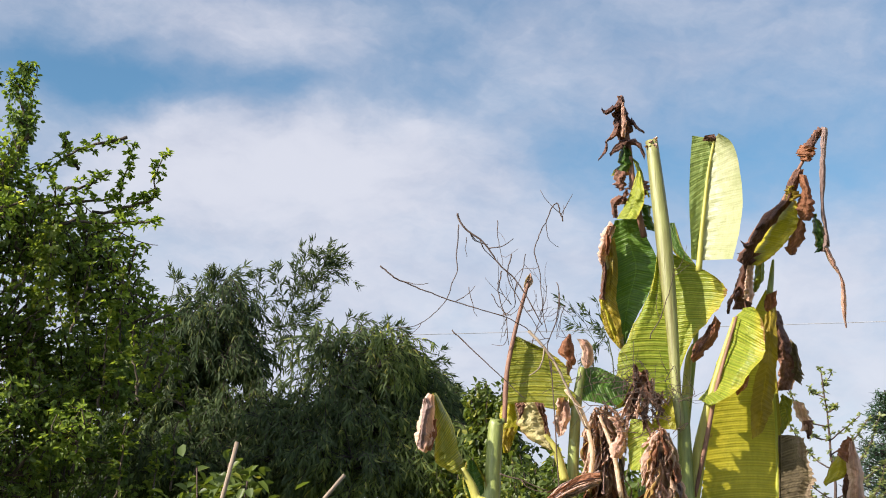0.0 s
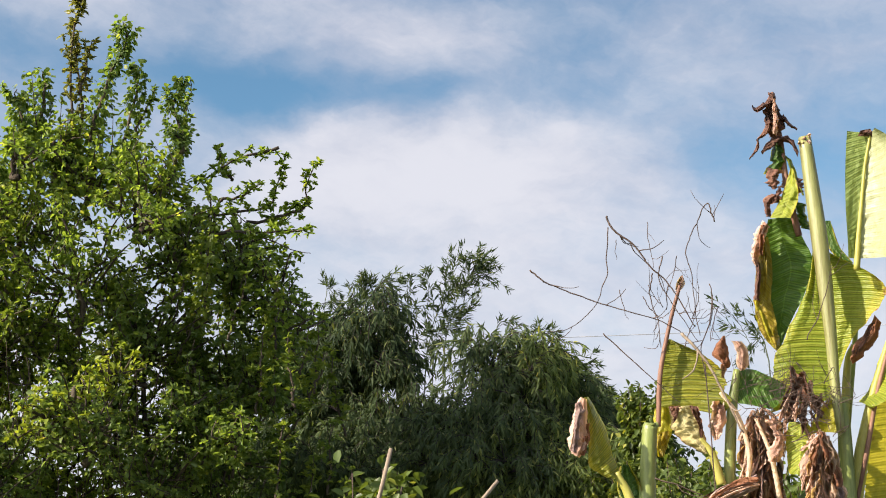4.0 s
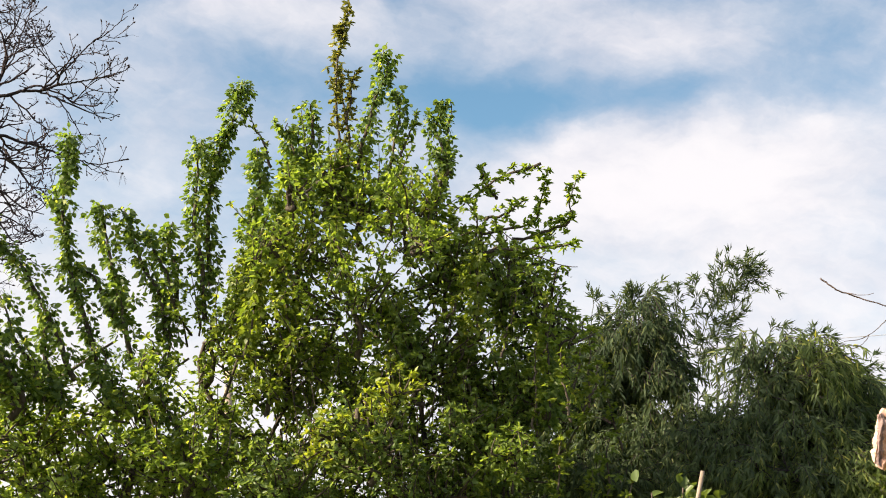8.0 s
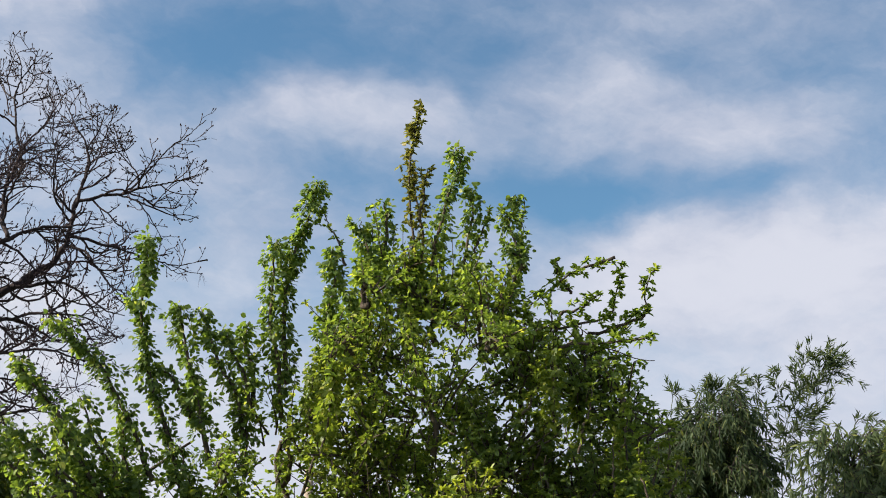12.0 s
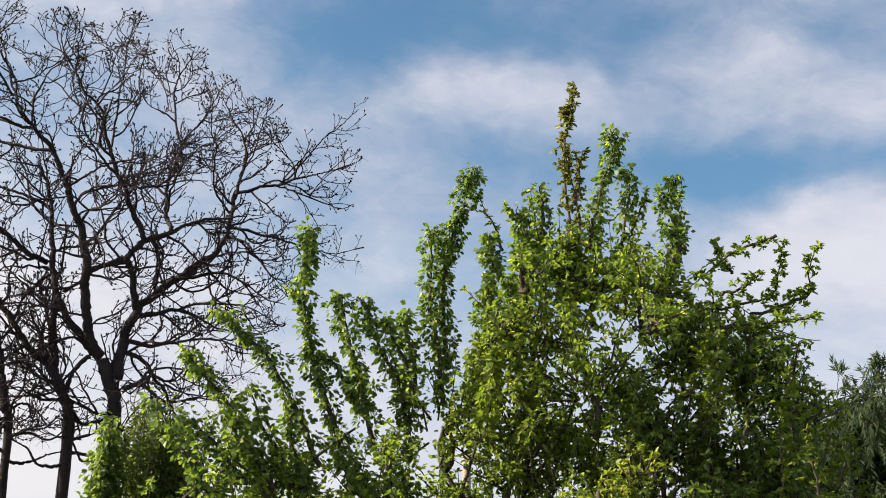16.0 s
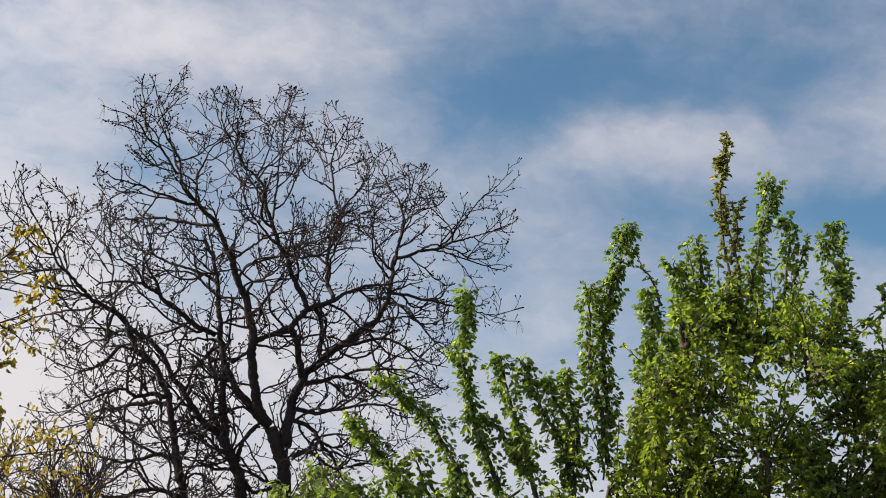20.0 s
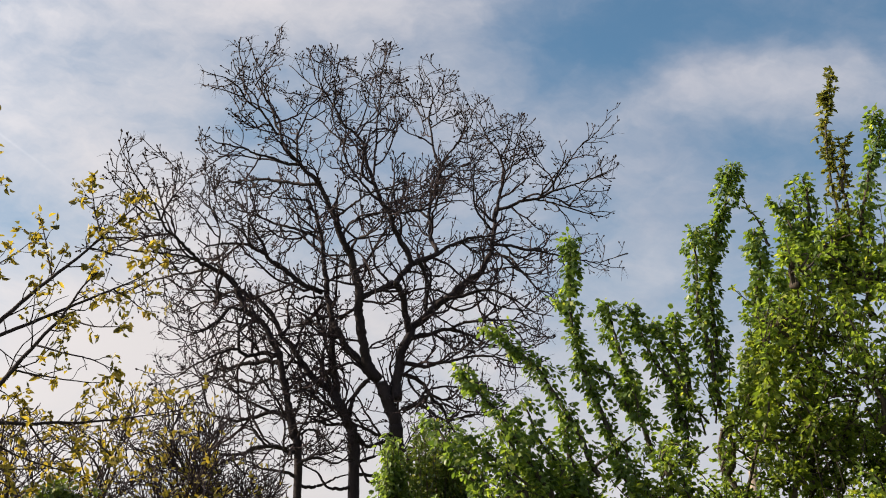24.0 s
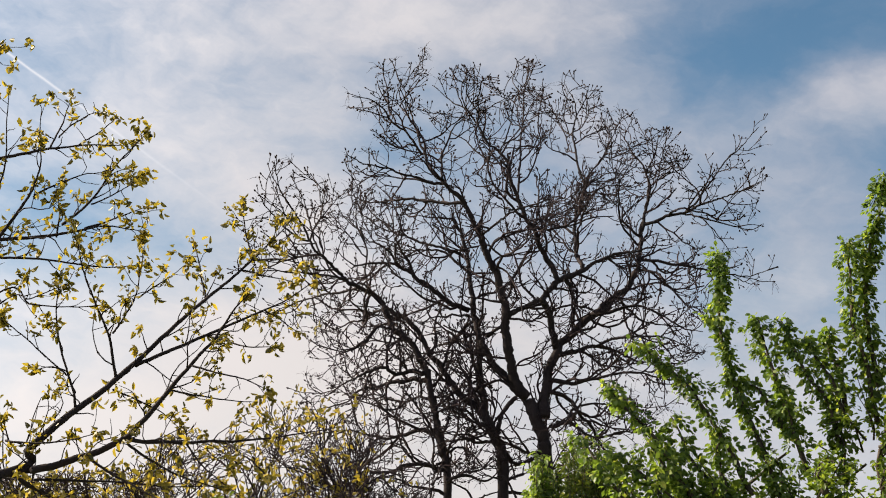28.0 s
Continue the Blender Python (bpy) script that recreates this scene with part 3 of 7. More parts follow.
def blade(plant, mid, left, right, mat, label="", turn=0.0, fold=0.25, rag=0.025, crumple=0.006, n=96, m=15, rib=None, rib_r=3.0, name="leaf", yaw=0.0, torn=0.0):
    """A banana leaf: two folded, finely pleated halves along a midrib. Widths in small units along it."""
    path = curve(mid, n)
    b = math.atan2(-path[n // 2][0], path[n // 2][1]) + radians(yaw)
    flat = np.array([math.cos(b), math.sin(b), 0.0])
    tan = np.gradient(path, axis=0)
    tan /= np.linalg.norm(tan, axis=1)[:, None]
    t_ = radians(turn)
    side = flat * math.cos(t_) + np.array([0, 0, 1.0]) * math.sin(t_)
    near = np.cross(side, tan)
    near /= np.linalg.norm(near, axis=1)[:, None]
    near *= np.sign((near @ np.array([math.sin(b), -math.cos(b), 0.0])).mean() or 1)
    s = np.linspace(0, 1, n)
    wl, wr = (np.maximum(curve([(q, 0, 0) for q in ws], n)[:, 0], 0.5) * PX for ws in (left, right))
    ragl, ragr = (1 + np.convolve(rn.normal(0, rag * 1.3, n + 8), np.ones(9) / 4, "valid") + rn.normal(0, rag * 0.12, n) for _ in range(2))
    tears = rn.random(n) < torn
    ragl, ragr = np.where(tears, ragl * 0.45, ragl), np.where(np.roll(tears, 3), ragr * 0.5, ragr)
    u = np.linspace(-1, 1, m)
    wide = np.where(u[None] < 0, (wl * ragl)[:, None], (wr * ragr)[:, None])
    length = np.linalg.norm(np.diff(path, axis=0), axis=1).sum()
    pleat = 0.0007 * np.sin(s * length * 145)[:, None] * np.abs(u)[None] ** 0.7
    wavy = crumple * math.sqrt(40 / n) * np.cumsum(rn.normal(0, 0.5, (n, m)), 0) * np.abs(u)[None]
    wavy -= wavy.mean()
    lift = np.abs(u)[None] ** 1.3 * wide * fold + pleat + wavy
    pts = path[:, None] + side[None, None] * (u[None] * wide)[..., None] + near[:, None] * lift[..., None]
    pts[:, :, 2] -= np.abs(u)[None] ** 2 * wide * 0.18
    ob = part(name, Geo().grid(pts), mat, plant, label)
    me = ob.data
    lay = me.uv_layers.new(name="UVMap")
    vi = np.empty(len(me.loops), dtype=np.int32)
    me.loops.foreach_get("vertex_index", vi)
    uu, vv = np.meshgrid(u, s * length, indexing="xy")
    lay.data.foreach_set("uv", np.stack([uu.ravel()[vi], vv.ravel()[vi]], 1).ravel())
    if rib:
        part("midrib", Geo().tube(path - near * 0.004, np.linspace(rib_r, rib_r * 0.45, n) * PX, 7), rib, ob)
    return ob


def soft_noise(n, m, cells_n, cells_m):
    """Smooth random relief on an n by m grid."""
    coarse = rn.normal(0, 1, (cells_n, cells_m))
    x = np.linspace(0, cells_m - 1, m)
    y = np.linspace(0, cells_n - 1, n)
    rows = np.stack([np.interp(x, np.arange(cells_m), r) for r in coarse])
    return np.stack([np.interp(y, np.arange(cells_n), c) for c in rows.T], 1)


def sheet(plant, left, right, mat, label="", off=0.0, near=(0.0, 0.0, 0.0), rag=0.06, crumple=0.012, name="leaf", n=60, m=13, rib_at=None):
    """A piece of leaf between two edges; near: metres towards the eye at its left, middle and right."""
    base = np.array((0.0, 0.0, EYE))
    el, er = (curve(on(q, off), n) - base for q in (left, right))
    wide = np.linalg.norm(er - el, axis=1)
    typical = max(0.004, wide.mean())
    u = np.linspace(0, 1, m)
    jag = [np.interp(np.arange(n), np.arange(0, n + 4, 4), rn.normal(0, 0.5 * rag, len(range(0, n + 4, 4)))) + np.interp(np.arange(n), np.arange(0, n + 13, 13), rn.normal(0, rag, len(range(0, n + 13, 13)))) + np.interp(np.arange(n), np.arange(0, n + 2, 2), rn.normal(0, 0.4 * rag, len(range(0, n + 2, 2)))) for _ in range(2)]
    uu = u[None] * (1 + jag[0] - jag[1])[:, None] + jag[1][:, None]
    pts = el[:, None] * (1 - uu)[..., None] + er[:, None] * uu[..., None]
    a, c, b = near
    bow = a * (1 - u) * (1 - 2 * u) + 4 * c * u * (1 - u) + b * u * (2 * u - 1)
    length = np.linalg.norm(np.diff((el + er) / 2, axis=0), axis=1).sum()
    cells = max(3, int(length / 0.05))
    rough = crumple * (0.6 * soft_noise(n, m, cells, 4) + 0.6 * soft_noise(n, m, max(3, cells // 2), 7) + 0.5 * soft_noise(n, m, 3 * cells, 8) + 0.2 * soft_noise(n, m, min(n, 8 * cells), m))
    pleat = 0.0006 * np.sin(np.linspace(0, 1, n) * length * 145)[:, None]
    depth = BANANA + off
    pts *= (1 - (bow[None] + rough + pleat) / depth)[..., None]
    ob = part(name, Geo().grid(pts + base), mat, plant, label)
    me = ob.data
    lay = me.uv_layers.new(name="UVMap")
    vi = np.empty(len(me.loops), dtype=np.int32)
    me.loops.foreach_get("vertex_index", vi)
    hub = 0.5 if rib_at is None else rib_at
    ub = (u - hub) / max(hub, 1 - hub)
    gu, gv = np.meshgrid(ub, np.linspace(0, 1, n) * length, indexing="xy")
    lay.data.foreach_set("uv", np.stack([gu.ravel()[vi], gv.ravel()[vi]], 1).ravel())
    return ob


def stalk(plant, mid, radii, mat, name="stem", label=""):
    path = curve(mid, 26)
    return part(name, Geo().tube(path, np.interp(np.linspace(0, 1, 26), np.linspace(0, 1, len(radii)), radii) * PX, 10), mat, plant, label)


def plant_at(b, _e, label):
    ob = thing("banana_plant", spot(b, -10, BANANA), label, "banana plant", "banana plants in the garden")
    ob.location.z = 0
    return ob


# the tall plant in the middle
tall = plant_at(-9.67, 5.41, "tall banana plant with furled, torn and dried leaves")
stalk(tall, [tall.location, *on([(-9.55, 1.04), (-9.69, 4.09), (-9.72, 7.64)])], [30, 26, 14, 9], B_STEM, "pseudostem")
stalk(tall, on([(-9.59, 6.31), (-9.47, 7.88), (-9.40, 10.13), (-9.29, 12.17), (-9.17, 13.99), (-9.01, 15.81), (-8.82, 17.85)], -0.05, 0.0), [7, 8, 10, 13, 14, 13, 11], B_FURL, "furled_leaf", "pale green furled new leaf")
sheet(tall, [(-8.54, 17.73), (-8.56, 17.59)], [(-9.09, 18.07), (-9.12, 17.57)], B_DEAD, off=-0.02, rag=0.1, n=12, m=9)
# this half's shade is put into its colour; both halves are one leaf
sheet(tall, [(-10.52, 17.99), (-10.37, 16.66), (-10.28, 15.08), (-10.28, 13.95), (-10.26, 13.06)], [(-11.42, 17.82), (-11.13, 16.62), (-10.91, 15.27), (-10.71, 13.93), (-10.56, 13.01)], B_SHADED, "half of the upright leaf, coloured darker as if shaded", -0.02, (0.02, 0.005, 0.0), 0.006, 0.003, rib_at=1.0)
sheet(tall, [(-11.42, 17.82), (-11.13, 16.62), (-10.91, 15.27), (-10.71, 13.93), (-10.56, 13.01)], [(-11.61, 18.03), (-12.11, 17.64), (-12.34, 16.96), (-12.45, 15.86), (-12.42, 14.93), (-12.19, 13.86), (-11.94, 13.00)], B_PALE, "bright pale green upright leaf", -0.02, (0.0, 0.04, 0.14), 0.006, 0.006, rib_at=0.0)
stalk(tall, on([(-11.42, 17.82), (-11.13, 16.62), (-10.91, 15.27), (-10.71, 13.93), (-10.54, 12.57)], -0.03), [2, 2.5, 3, 4, 5], B_GOLD, "midrib")
sheet(tall, [(-11.05, 17.97), (-11.09, 17.74)], [(-11.38, 18.00), (-11.51, 17.67)], B_BROWN, off=-0.04, rag=0.2, n=10, m=7)
stalk(tall, on([(-9.82, 6.31), (-10.44, 10.78), (-10.59, 12.57), (-10.66, 13.14)], 0.3, 0.0), [5, 4, 4, 4], B_STEM)
blade(tall, on([(-9.41, 7.54), (-9.39, 9.90), (-9.23, 11.72), (-8.97, 13.54)], 0.12, 0.05), [100, 98, 74, 44, 18, 3], [4, 14, 44, 84, 96, 10], B_GREEN, "broad yellow-green leaf with close veins", fold=0.15, rib=B_GOLD, rib_r=4)
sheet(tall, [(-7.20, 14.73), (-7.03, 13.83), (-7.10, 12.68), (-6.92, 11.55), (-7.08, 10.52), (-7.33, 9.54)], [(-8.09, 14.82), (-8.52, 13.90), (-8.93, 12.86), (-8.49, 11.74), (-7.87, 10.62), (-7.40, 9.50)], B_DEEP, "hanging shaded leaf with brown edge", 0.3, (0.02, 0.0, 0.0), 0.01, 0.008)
sheet(tall, [(-6.80, 13.95), (-6.63, 12.70), (-6.49, 11.56), (-6.63, 10.65), (-6.92, 9.96), (-7.26, 9.54)], [(-7.18, 14.05), (-7.28, 12.68), (-7.16, 11.54), (-7.34, 10.52), (-7.43, 9.95), (-7.35, 9.50)], B_AMBER, off=0.24, near=(0, 0.02, 0), rag=0.05, crumple=0.012)
sheet(tall, [(-6.49, 11.60), (-6.58, 10.76), (-6.88, 10.05), (-7.24, 9.57)], [(-6.83, 11.32), (-7.08, 10.59), (-7.25, 10.00), (-7.33, 9.54)], B_YELLOW, off=0.22, rag=0.05)
sheet(tall, [(-7.01, 14.69), (-6.60, 14.06), (-6.46, 13.43), (-6.59, 12.92)], [(-7.24, 14.46), (-7.04, 13.97), (-6.81, 13.38), (-6.76, 12.88)], B_DEAD, off=0.2, near=(-0.02, 0.02, -0.02), rag=0.12, crumple=0.012)
sheet(tall, [(-6.60, 13.11), (-6.65, 12.46), (-6.46, 11.60)], [(-6.78, 13.03), (-6.81, 12.46), (-6.77, 11.51)], B_BROWN, off=0.2, near=(-0.02, 0.02, -0.02), rag=0.12, crumple=0.012)
sheet(tall, [(-6.84, 14.52), (-6.75, 13.95), (-6.78, 13.38)], [(-7.15, 14.51), (-6.99, 13.94), (-6.97, 13.26)], B_RED, off=0.19, rag=0.14, crumple=0.012, n=30)
stalk(tall, on([(-8.39, 14.02), (-8.03, 15.84), (-7.85, 17.78), (-7.69, 18.69), (-7.61, 19.71)], 0.26), [6, 6, 5, 5, 3], B_RIB, "midrib")
# its dry, shredded top
for left, right, mat, off in (
        ([(-7.49, 19.72), (-7.43, 19.27), (-7.31, 18.71), (-7.34, 17.96)], [(-7.70, 19.68), (-7.80, 19.14), (-8.02, 18.56), (-7.88, 17.93)], B_BROWN, 0.24),
        ([(-7.63, 19.48), (-7.56, 18.92), (-7.49, 18.13)], [(-7.76, 19.44), (-7.79, 18.80), (-7.68, 18.04)], B_DEAD, 0.2),
        ([(-7.53, 19.43), (-7.16, 19.30), (-6.95, 19.15), (-6.78, 19.29)], [(-7.52, 19.20), (-7.18, 19.07), (-6.89, 18.94), (-6.75, 19.18)], B_BROWN, 0.23),
        ([(-7.94, 18.89), (-8.19, 18.58), (-8.56, 18.23)], [(-7.97, 18.52), (-8.21, 18.36), (-8.53, 18.16)], B_BROWN, 0.24),
        ([(-7.39, 18.77), (-7.20, 18.33), (-6.86, 17.88)], [(-7.55, 18.49), (-7.32, 18.14), (-6.91, 17.81)], B_BROWN, 0.22),
        ([(-6.91, 17.92), (-6.85, 17.57), (-6.54, 17.19)], [(-6.98, 17.88), (-6.95, 17.52), (-6.56, 17.12)], B_BROWN, 0.22),
        ([(-7.04, 17.42), (-7.43, 17.78), (-7.86, 17.91), (-8.28, 17.81), (-8.57, 17.36)], [(-7.09, 17.30), (-7.52, 17.50), (-7.92, 17.62), (-8.23, 17.56), (-8.49, 17.10)], B_BROWN, 0.23),
        ([(-7.57, 17.81), (-7.43, 17.12), (-7.27, 16.51)], [(-7.85, 17.84), (-7.91, 17.22), (-7.98, 16.44)], B_DARK, 0.25),
        ([(-7.28, 16.78), (-7.18, 16.28), (-7.32, 15.91)], [(-7.86, 16.63), (-7.80, 16.26), (-7.61, 15.90)], B_BROWN, 0.22),
        ([(-7.95, 16.39), (-7.77, 15.94), (-7.92, 15.58)], [(-8.24, 16.43), (-8.62, 16.05), (-8.70, 15.60)], B_BROWN, 0.26),
        ([(-7.41, 15.73), (-7.03, 15.38), (-7.16, 14.83)], [(-7.67, 15.67), (-7.30, 15.23), (-7.41, 14.82)], B_BROWN, 0.23),
        ([(-7.98, 17.34), (-8.29, 16.97), (-8.46, 16.28), (-8.68, 15.64)], [(-7.95, 17.12), (-8.18, 16.81), (-8.32, 16.24), (-8.60, 15.51)], B_GREEN, 0.26),
        ([(-8.30, 15.38), (-8.39, 14.81), (-8.42, 14.33)], [(-8.64, 15.28), (-8.78, 14.68), (-8.89, 14.22)], B_DARK, 0.28),
        ([(-7.52, 15.98), (-7.41, 15.63), (-7.45, 15.36)], [(-7.99, 16.08), (-7.83, 15.66), (-7.69, 15.36)], B_BROWN, 0.21)):
    sheet(tall, left, right, mat, off=off, near=(-0.02, 0.02, 0.0), rag=0.17, crumple=0.013, n=40, m=11)
sheet(tall, [(-8.20, 16.71), (-7.86, 15.85), (-7.61, 15.29), (-7.27, 14.78)], [(-8.31, 16.65), (-8.47, 15.71), (-8.34, 15.24), (-8.09, 14.75)], B_GREEN, off=0.2, near=(0, 0.02, 0.04), rag=0.03, crumple=0.006)
blade(tall, on([(-9.56, 14.54), (-9.75, 13.52), (-10.23, 12.82)], 0.15), [8, 10, 4], [4, 10, 12], B_DARK, n=18, m=9)
sheet(tall, [(-11.08, 10.84), (-10.82, 10.20), (-10.30, 9.61), (-10.09, 9.12)], [(-11.36, 10.47), (-11.22, 9.85), (-10.70, 9.35), (-10.17, 8.94)], B_RED, "curled brown leaf edge", 0.1, (0, 0.03, 0), 0.08, 0.012)
sheet(tall, [(-10.88, 10.42), (-10.52, 9.87), (-10.15, 9.48)], [(-11.13, 10.53), (-10.87, 9.77), (-10.22, 9.16)], B_BROWN, off=0.08, near=(0, 0.02, 0), rag=0.1, crumple=0.012, n=30)
stalk(tall, on([(-9.79, 7.20), (-9.99, 8.99), (-10.24, 9.66)], 0.18), [8, 6, 4], B_GOLD)

# the plant with the broken leaf
broken = plant_at(-13.07, 5.36, "banana plant with a snapped, half-dried leaf and broad yellow leaves")
stalk(broken, [broken.location, *on([(-13.02, -1.07), (-13.25, 3.40)], 0.2)], [30, 24, 8], B_STEM, "pseudostem")
blade(broken, on([(-13.17, 1.89), (-13.21, 3.40), (-13.32, 6.24), (-13.27, 8.89), (-13.30, 11.74)], 0.2, 0.3), [110, 124, 120, 78, 5], [10, 8, 8, 6, 4], B_YELLOW, "large hanging yellow-green leaf with shadows", fold=0.2, rib=B_GREEN, rib_r=5, crumple=0.004)
blade(broken, on([(-13.21, 1.89), (-13.35, 3.61), (-13.47, 6.01)], 0.2), [4, 4, 4], [70, 64, 52, 36], B_GREY, "dry grey-brown half of a leaf", fold=0.3, crumple=0.006, rag=0.1)
sheet(broken, [(-13.48, 10.93), (-13.48, 9.77), (-13.44, 8.66), (-13.43, 7.73)], [(-13.70, 10.84), (-14.04, 9.93), (-14.29, 8.85), (-14.00, 7.76)], B_BROWN, "torn brown half of a leaf", 0.27, (0, 0.05, -0.04), 0.1, 0.02)
sheet(broken, [(-14.03, 9.76), (-14.02, 8.86), (-13.99, 8.24)], [(-14.28, 9.47), (-14.51, 8.36), (-14.43, 7.88)], B_GREY, off=0.25, rag=0.16, crumple=0.02, n=30)
sheet(broken, [(-13.52, 7.68), (-13.49, 7.11), (-13.43, 6.05)], [(-13.98, 7.36), (-13.90, 6.66), (-13.56, 6.05)], B_OLIVE, off=0.24, rag=0.1, crumple=0.016, n=30)
sheet(broken, [(-13.94, 7.37), (-14.16, 6.76), (-14.26, 6.12)], [(-14.50, 7.21), (-14.60, 6.68), (-14.76, 6.24)], B_DEAD, off=0.22, rag=0.14, crumple=0.02, n=30)
sheet(broken, [(-14.33, 6.54), (-14.39, 6.17), (-14.46, 5.85)], [(-14.67, 6.55), (-14.76, 6.20), (-14.59, 5.80)], B_BROWN, off=0.2, rag=0.16, crumple=0.016, n=20)
sheet(broken, [(-13.12, 10.77), (-12.77, 8.91), (-12.45, 7.25), (-12.33, 5.85)], [(-13.60, 11.10), (-13.48, 8.88), (-13.28, 7.23), (-12.79, 6.14)], B_AMBER, "browning strip beside the midrib", 0.14, (0, 0.0, 0.0), 0.08, 0.006)
sheet(broken, [(-13.19, 11.52), (-13.09, 11.01), (-13.28, 10.67)], [(-13.56, 11.66), (-13.58, 11.10), (-13.55, 10.66)], B_RED, off=0.2, rag=0.1, crumple=0.014, n=20)
stalk(broken, on([(-9.85, 3.21), (-10.35, 5.63), (-10.93, 7.84), (-11.91, 10.68)], 0.05), [13, 12, 8, 3], B_GOLD, label="yellow leaf stalk")
stalk(broken, on([(-10.04, 3.65), (-10.57, 5.84), (-11.11, 8.06), (-11.99, 10.72)], 0.02), [3, 4, 3.5, 2], B_RIB, "midrib")
sheet(broken, [(-12.28, 11.05), (-11.81, 10.50), (-11.24, 9.29), (-10.74, 8.07), (-10.31, 7.48)], [(-12.68, 11.07), (-13.05, 10.34), (-13.02, 9.34), (-12.52, 8.58), (-11.81, 7.73), (-10.81, 7.22)], B_GREEN, "bright folded leaf", 0.0, (-0.08, 0.02, 0.08), 0.025, 0.01, rib_at=0.0)
sheet(broken, [(-11.77, 7.82), (-12.12, 8.30), (-12.29, 8.59)], [(-11.85, 7.59), (-12.26, 7.90), (-12.37, 8.38)], B_RED, off=-0.05, rag=0.1, n=20)
blade(broken, on([(-10.88, 7.62), (-11.54, 7.83), (-12.00, 8.04)], 0.0), [4, 4, 2], [6, 6, 2], B_DARK, turn=60, n=14, m=7)
stalk(broken, on([(-12.49, 11.15), (-12.38, 12.16), (-12.59, 13.16), (-13.24, 14.08), (-14.12, 15.28), (-14.80, 16.49), (-15.27, 17.16), (-15.84, 17.95)], 0.2), [6, 5, 4, 4, 4, 3, 3, 3], B_RIB, "midrib")
sheet(broken, [(-14.37, 15.27), (-13.72, 14.57), (-13.14, 13.92), (-12.59, 13.21), (-12.23, 12.73)], [(-14.62, 15.16), (-14.66, 14.49), (-14.42, 13.87), (-13.78, 13.24), (-13.00, 12.70)], B_YELLOW, "half-dried snapped leaf", 0.2, (-0.08, 0.02, 0.08), 0.05, 0.012, rib_at=0.0)
for left, right, mat, off in (
        ([(-14.63, 16.41), (-14.24, 15.88), (-14.05, 15.33), (-13.46, 14.81), (-12.98, 14.23), (-12.43, 13.35), (-12.12, 12.92)], [(-14.91, 16.39), (-14.66, 15.73), (-14.38, 15.17), (-13.81, 14.54), (-13.23, 13.90), (-12.80, 13.24), (-12.41, 12.72)], B_BROWN, 0.17),
        ([(-14.62, 14.53), (-14.31, 13.86), (-13.92, 13.32), (-14.13, 13.09)], [(-14.80, 14.34), (-14.74, 13.73), (-14.60, 13.16), (-14.30, 13.02)], B_RED, 0.16),
        ([(-14.71, 16.22), (-14.69, 15.40), (-14.55, 14.89), (-14.68, 14.39)], [(-14.98, 16.16), (-15.12, 15.37), (-15.31, 14.71), (-15.03, 14.35)], B_RED, 0.13),
        ([(-14.19, 15.77), (-14.07, 15.33), (-14.29, 15.18)], [(-14.64, 15.78), (-14.71, 15.40), (-14.56, 15.12)], B_AMBER, 0.15),
        ([(-15.07, 14.59), (-15.16, 13.92), (-15.28, 13.36), (-15.15, 13.08)], [(-15.40, 14.62), (-15.56, 14.01), (-15.70, 13.44), (-15.41, 13.11)], B_DARK, 0.17),
        ([(-15.63, 18.01), (-15.25, 17.58), (-14.91, 17.23)], [(-15.87, 17.84), (-15.46, 17.34), (-15.24, 17.05)], B_BROWN, 0.18),
        ([(-14.94, 17.34), (-14.78, 16.95), (-15.04, 16.68)], [(-15.43, 17.20), (-15.46, 16.90), (-15.23, 16.67)], B_RED, 0.16),
        ([(-13.26, 14.39), (-13.02, 14.26), (-12.91, 14.17)], [(-13.34, 14.21), (-13.09, 14.18), (-12.92, 14.12)], B_BROWN, 0.15),
        ([(-12.78, 13.72), (-12.49, 13.63), (-12.28, 13.74)], [(-12.85, 13.47), (-12.48, 13.44), (-12.30, 13.64)], B_BROWN, 0.15),
        ([(-12.30, 13.22), (-12.08, 12.52), (-11.93, 11.80), (-11.96, 10.99)], [(-13.06, 13.19), (-12.66, 12.49), (-12.41, 11.78), (-12.63, 10.96)], B_BROWN, 0.2),
        ([(-12.49, 12.72), (-12.38, 12.05), (-12.30, 11.39)], [(-12.72, 12.71), (-12.69, 12.04), (-12.60, 11.24)], B_DEAD, 0.14),
        ([(-12.05, 11.96), (-11.71, 11.40), (-11.60, 10.83)], [(-12.19, 11.89), (-11.85, 11.36), (-11.69, 10.83)], B_BROWN, 0.16),
        ([(-12.92, 13.04), (-12.79, 12.26), (-12.62, 11.59)], [(-13.19, 13.03), (-13.10, 12.25), (-12.90, 11.69)], B_GREEN, 0.22)):
    sheet(broken, left, right, mat, off=off, near=(-0.03, 0.03, 0.0), rag=0.15, crumple=0.014, n=46, m=11)
sheet(broken, [(-15.70, 18.01), (-15.60, 16.34), (-15.51, 14.57), (-15.59, 14.07), (-15.38, 13.13)], [(-15.97, 17.94), (-15.82, 16.32), (-15.67, 14.60), (-15.77, 13.44), (-15.68, 13.07)], B_MAUVE, "long dry strip hanging from the snapped leaf", 0.15, (-0.02, 0.02, -0.02), 0.12, 0.006, m=7)
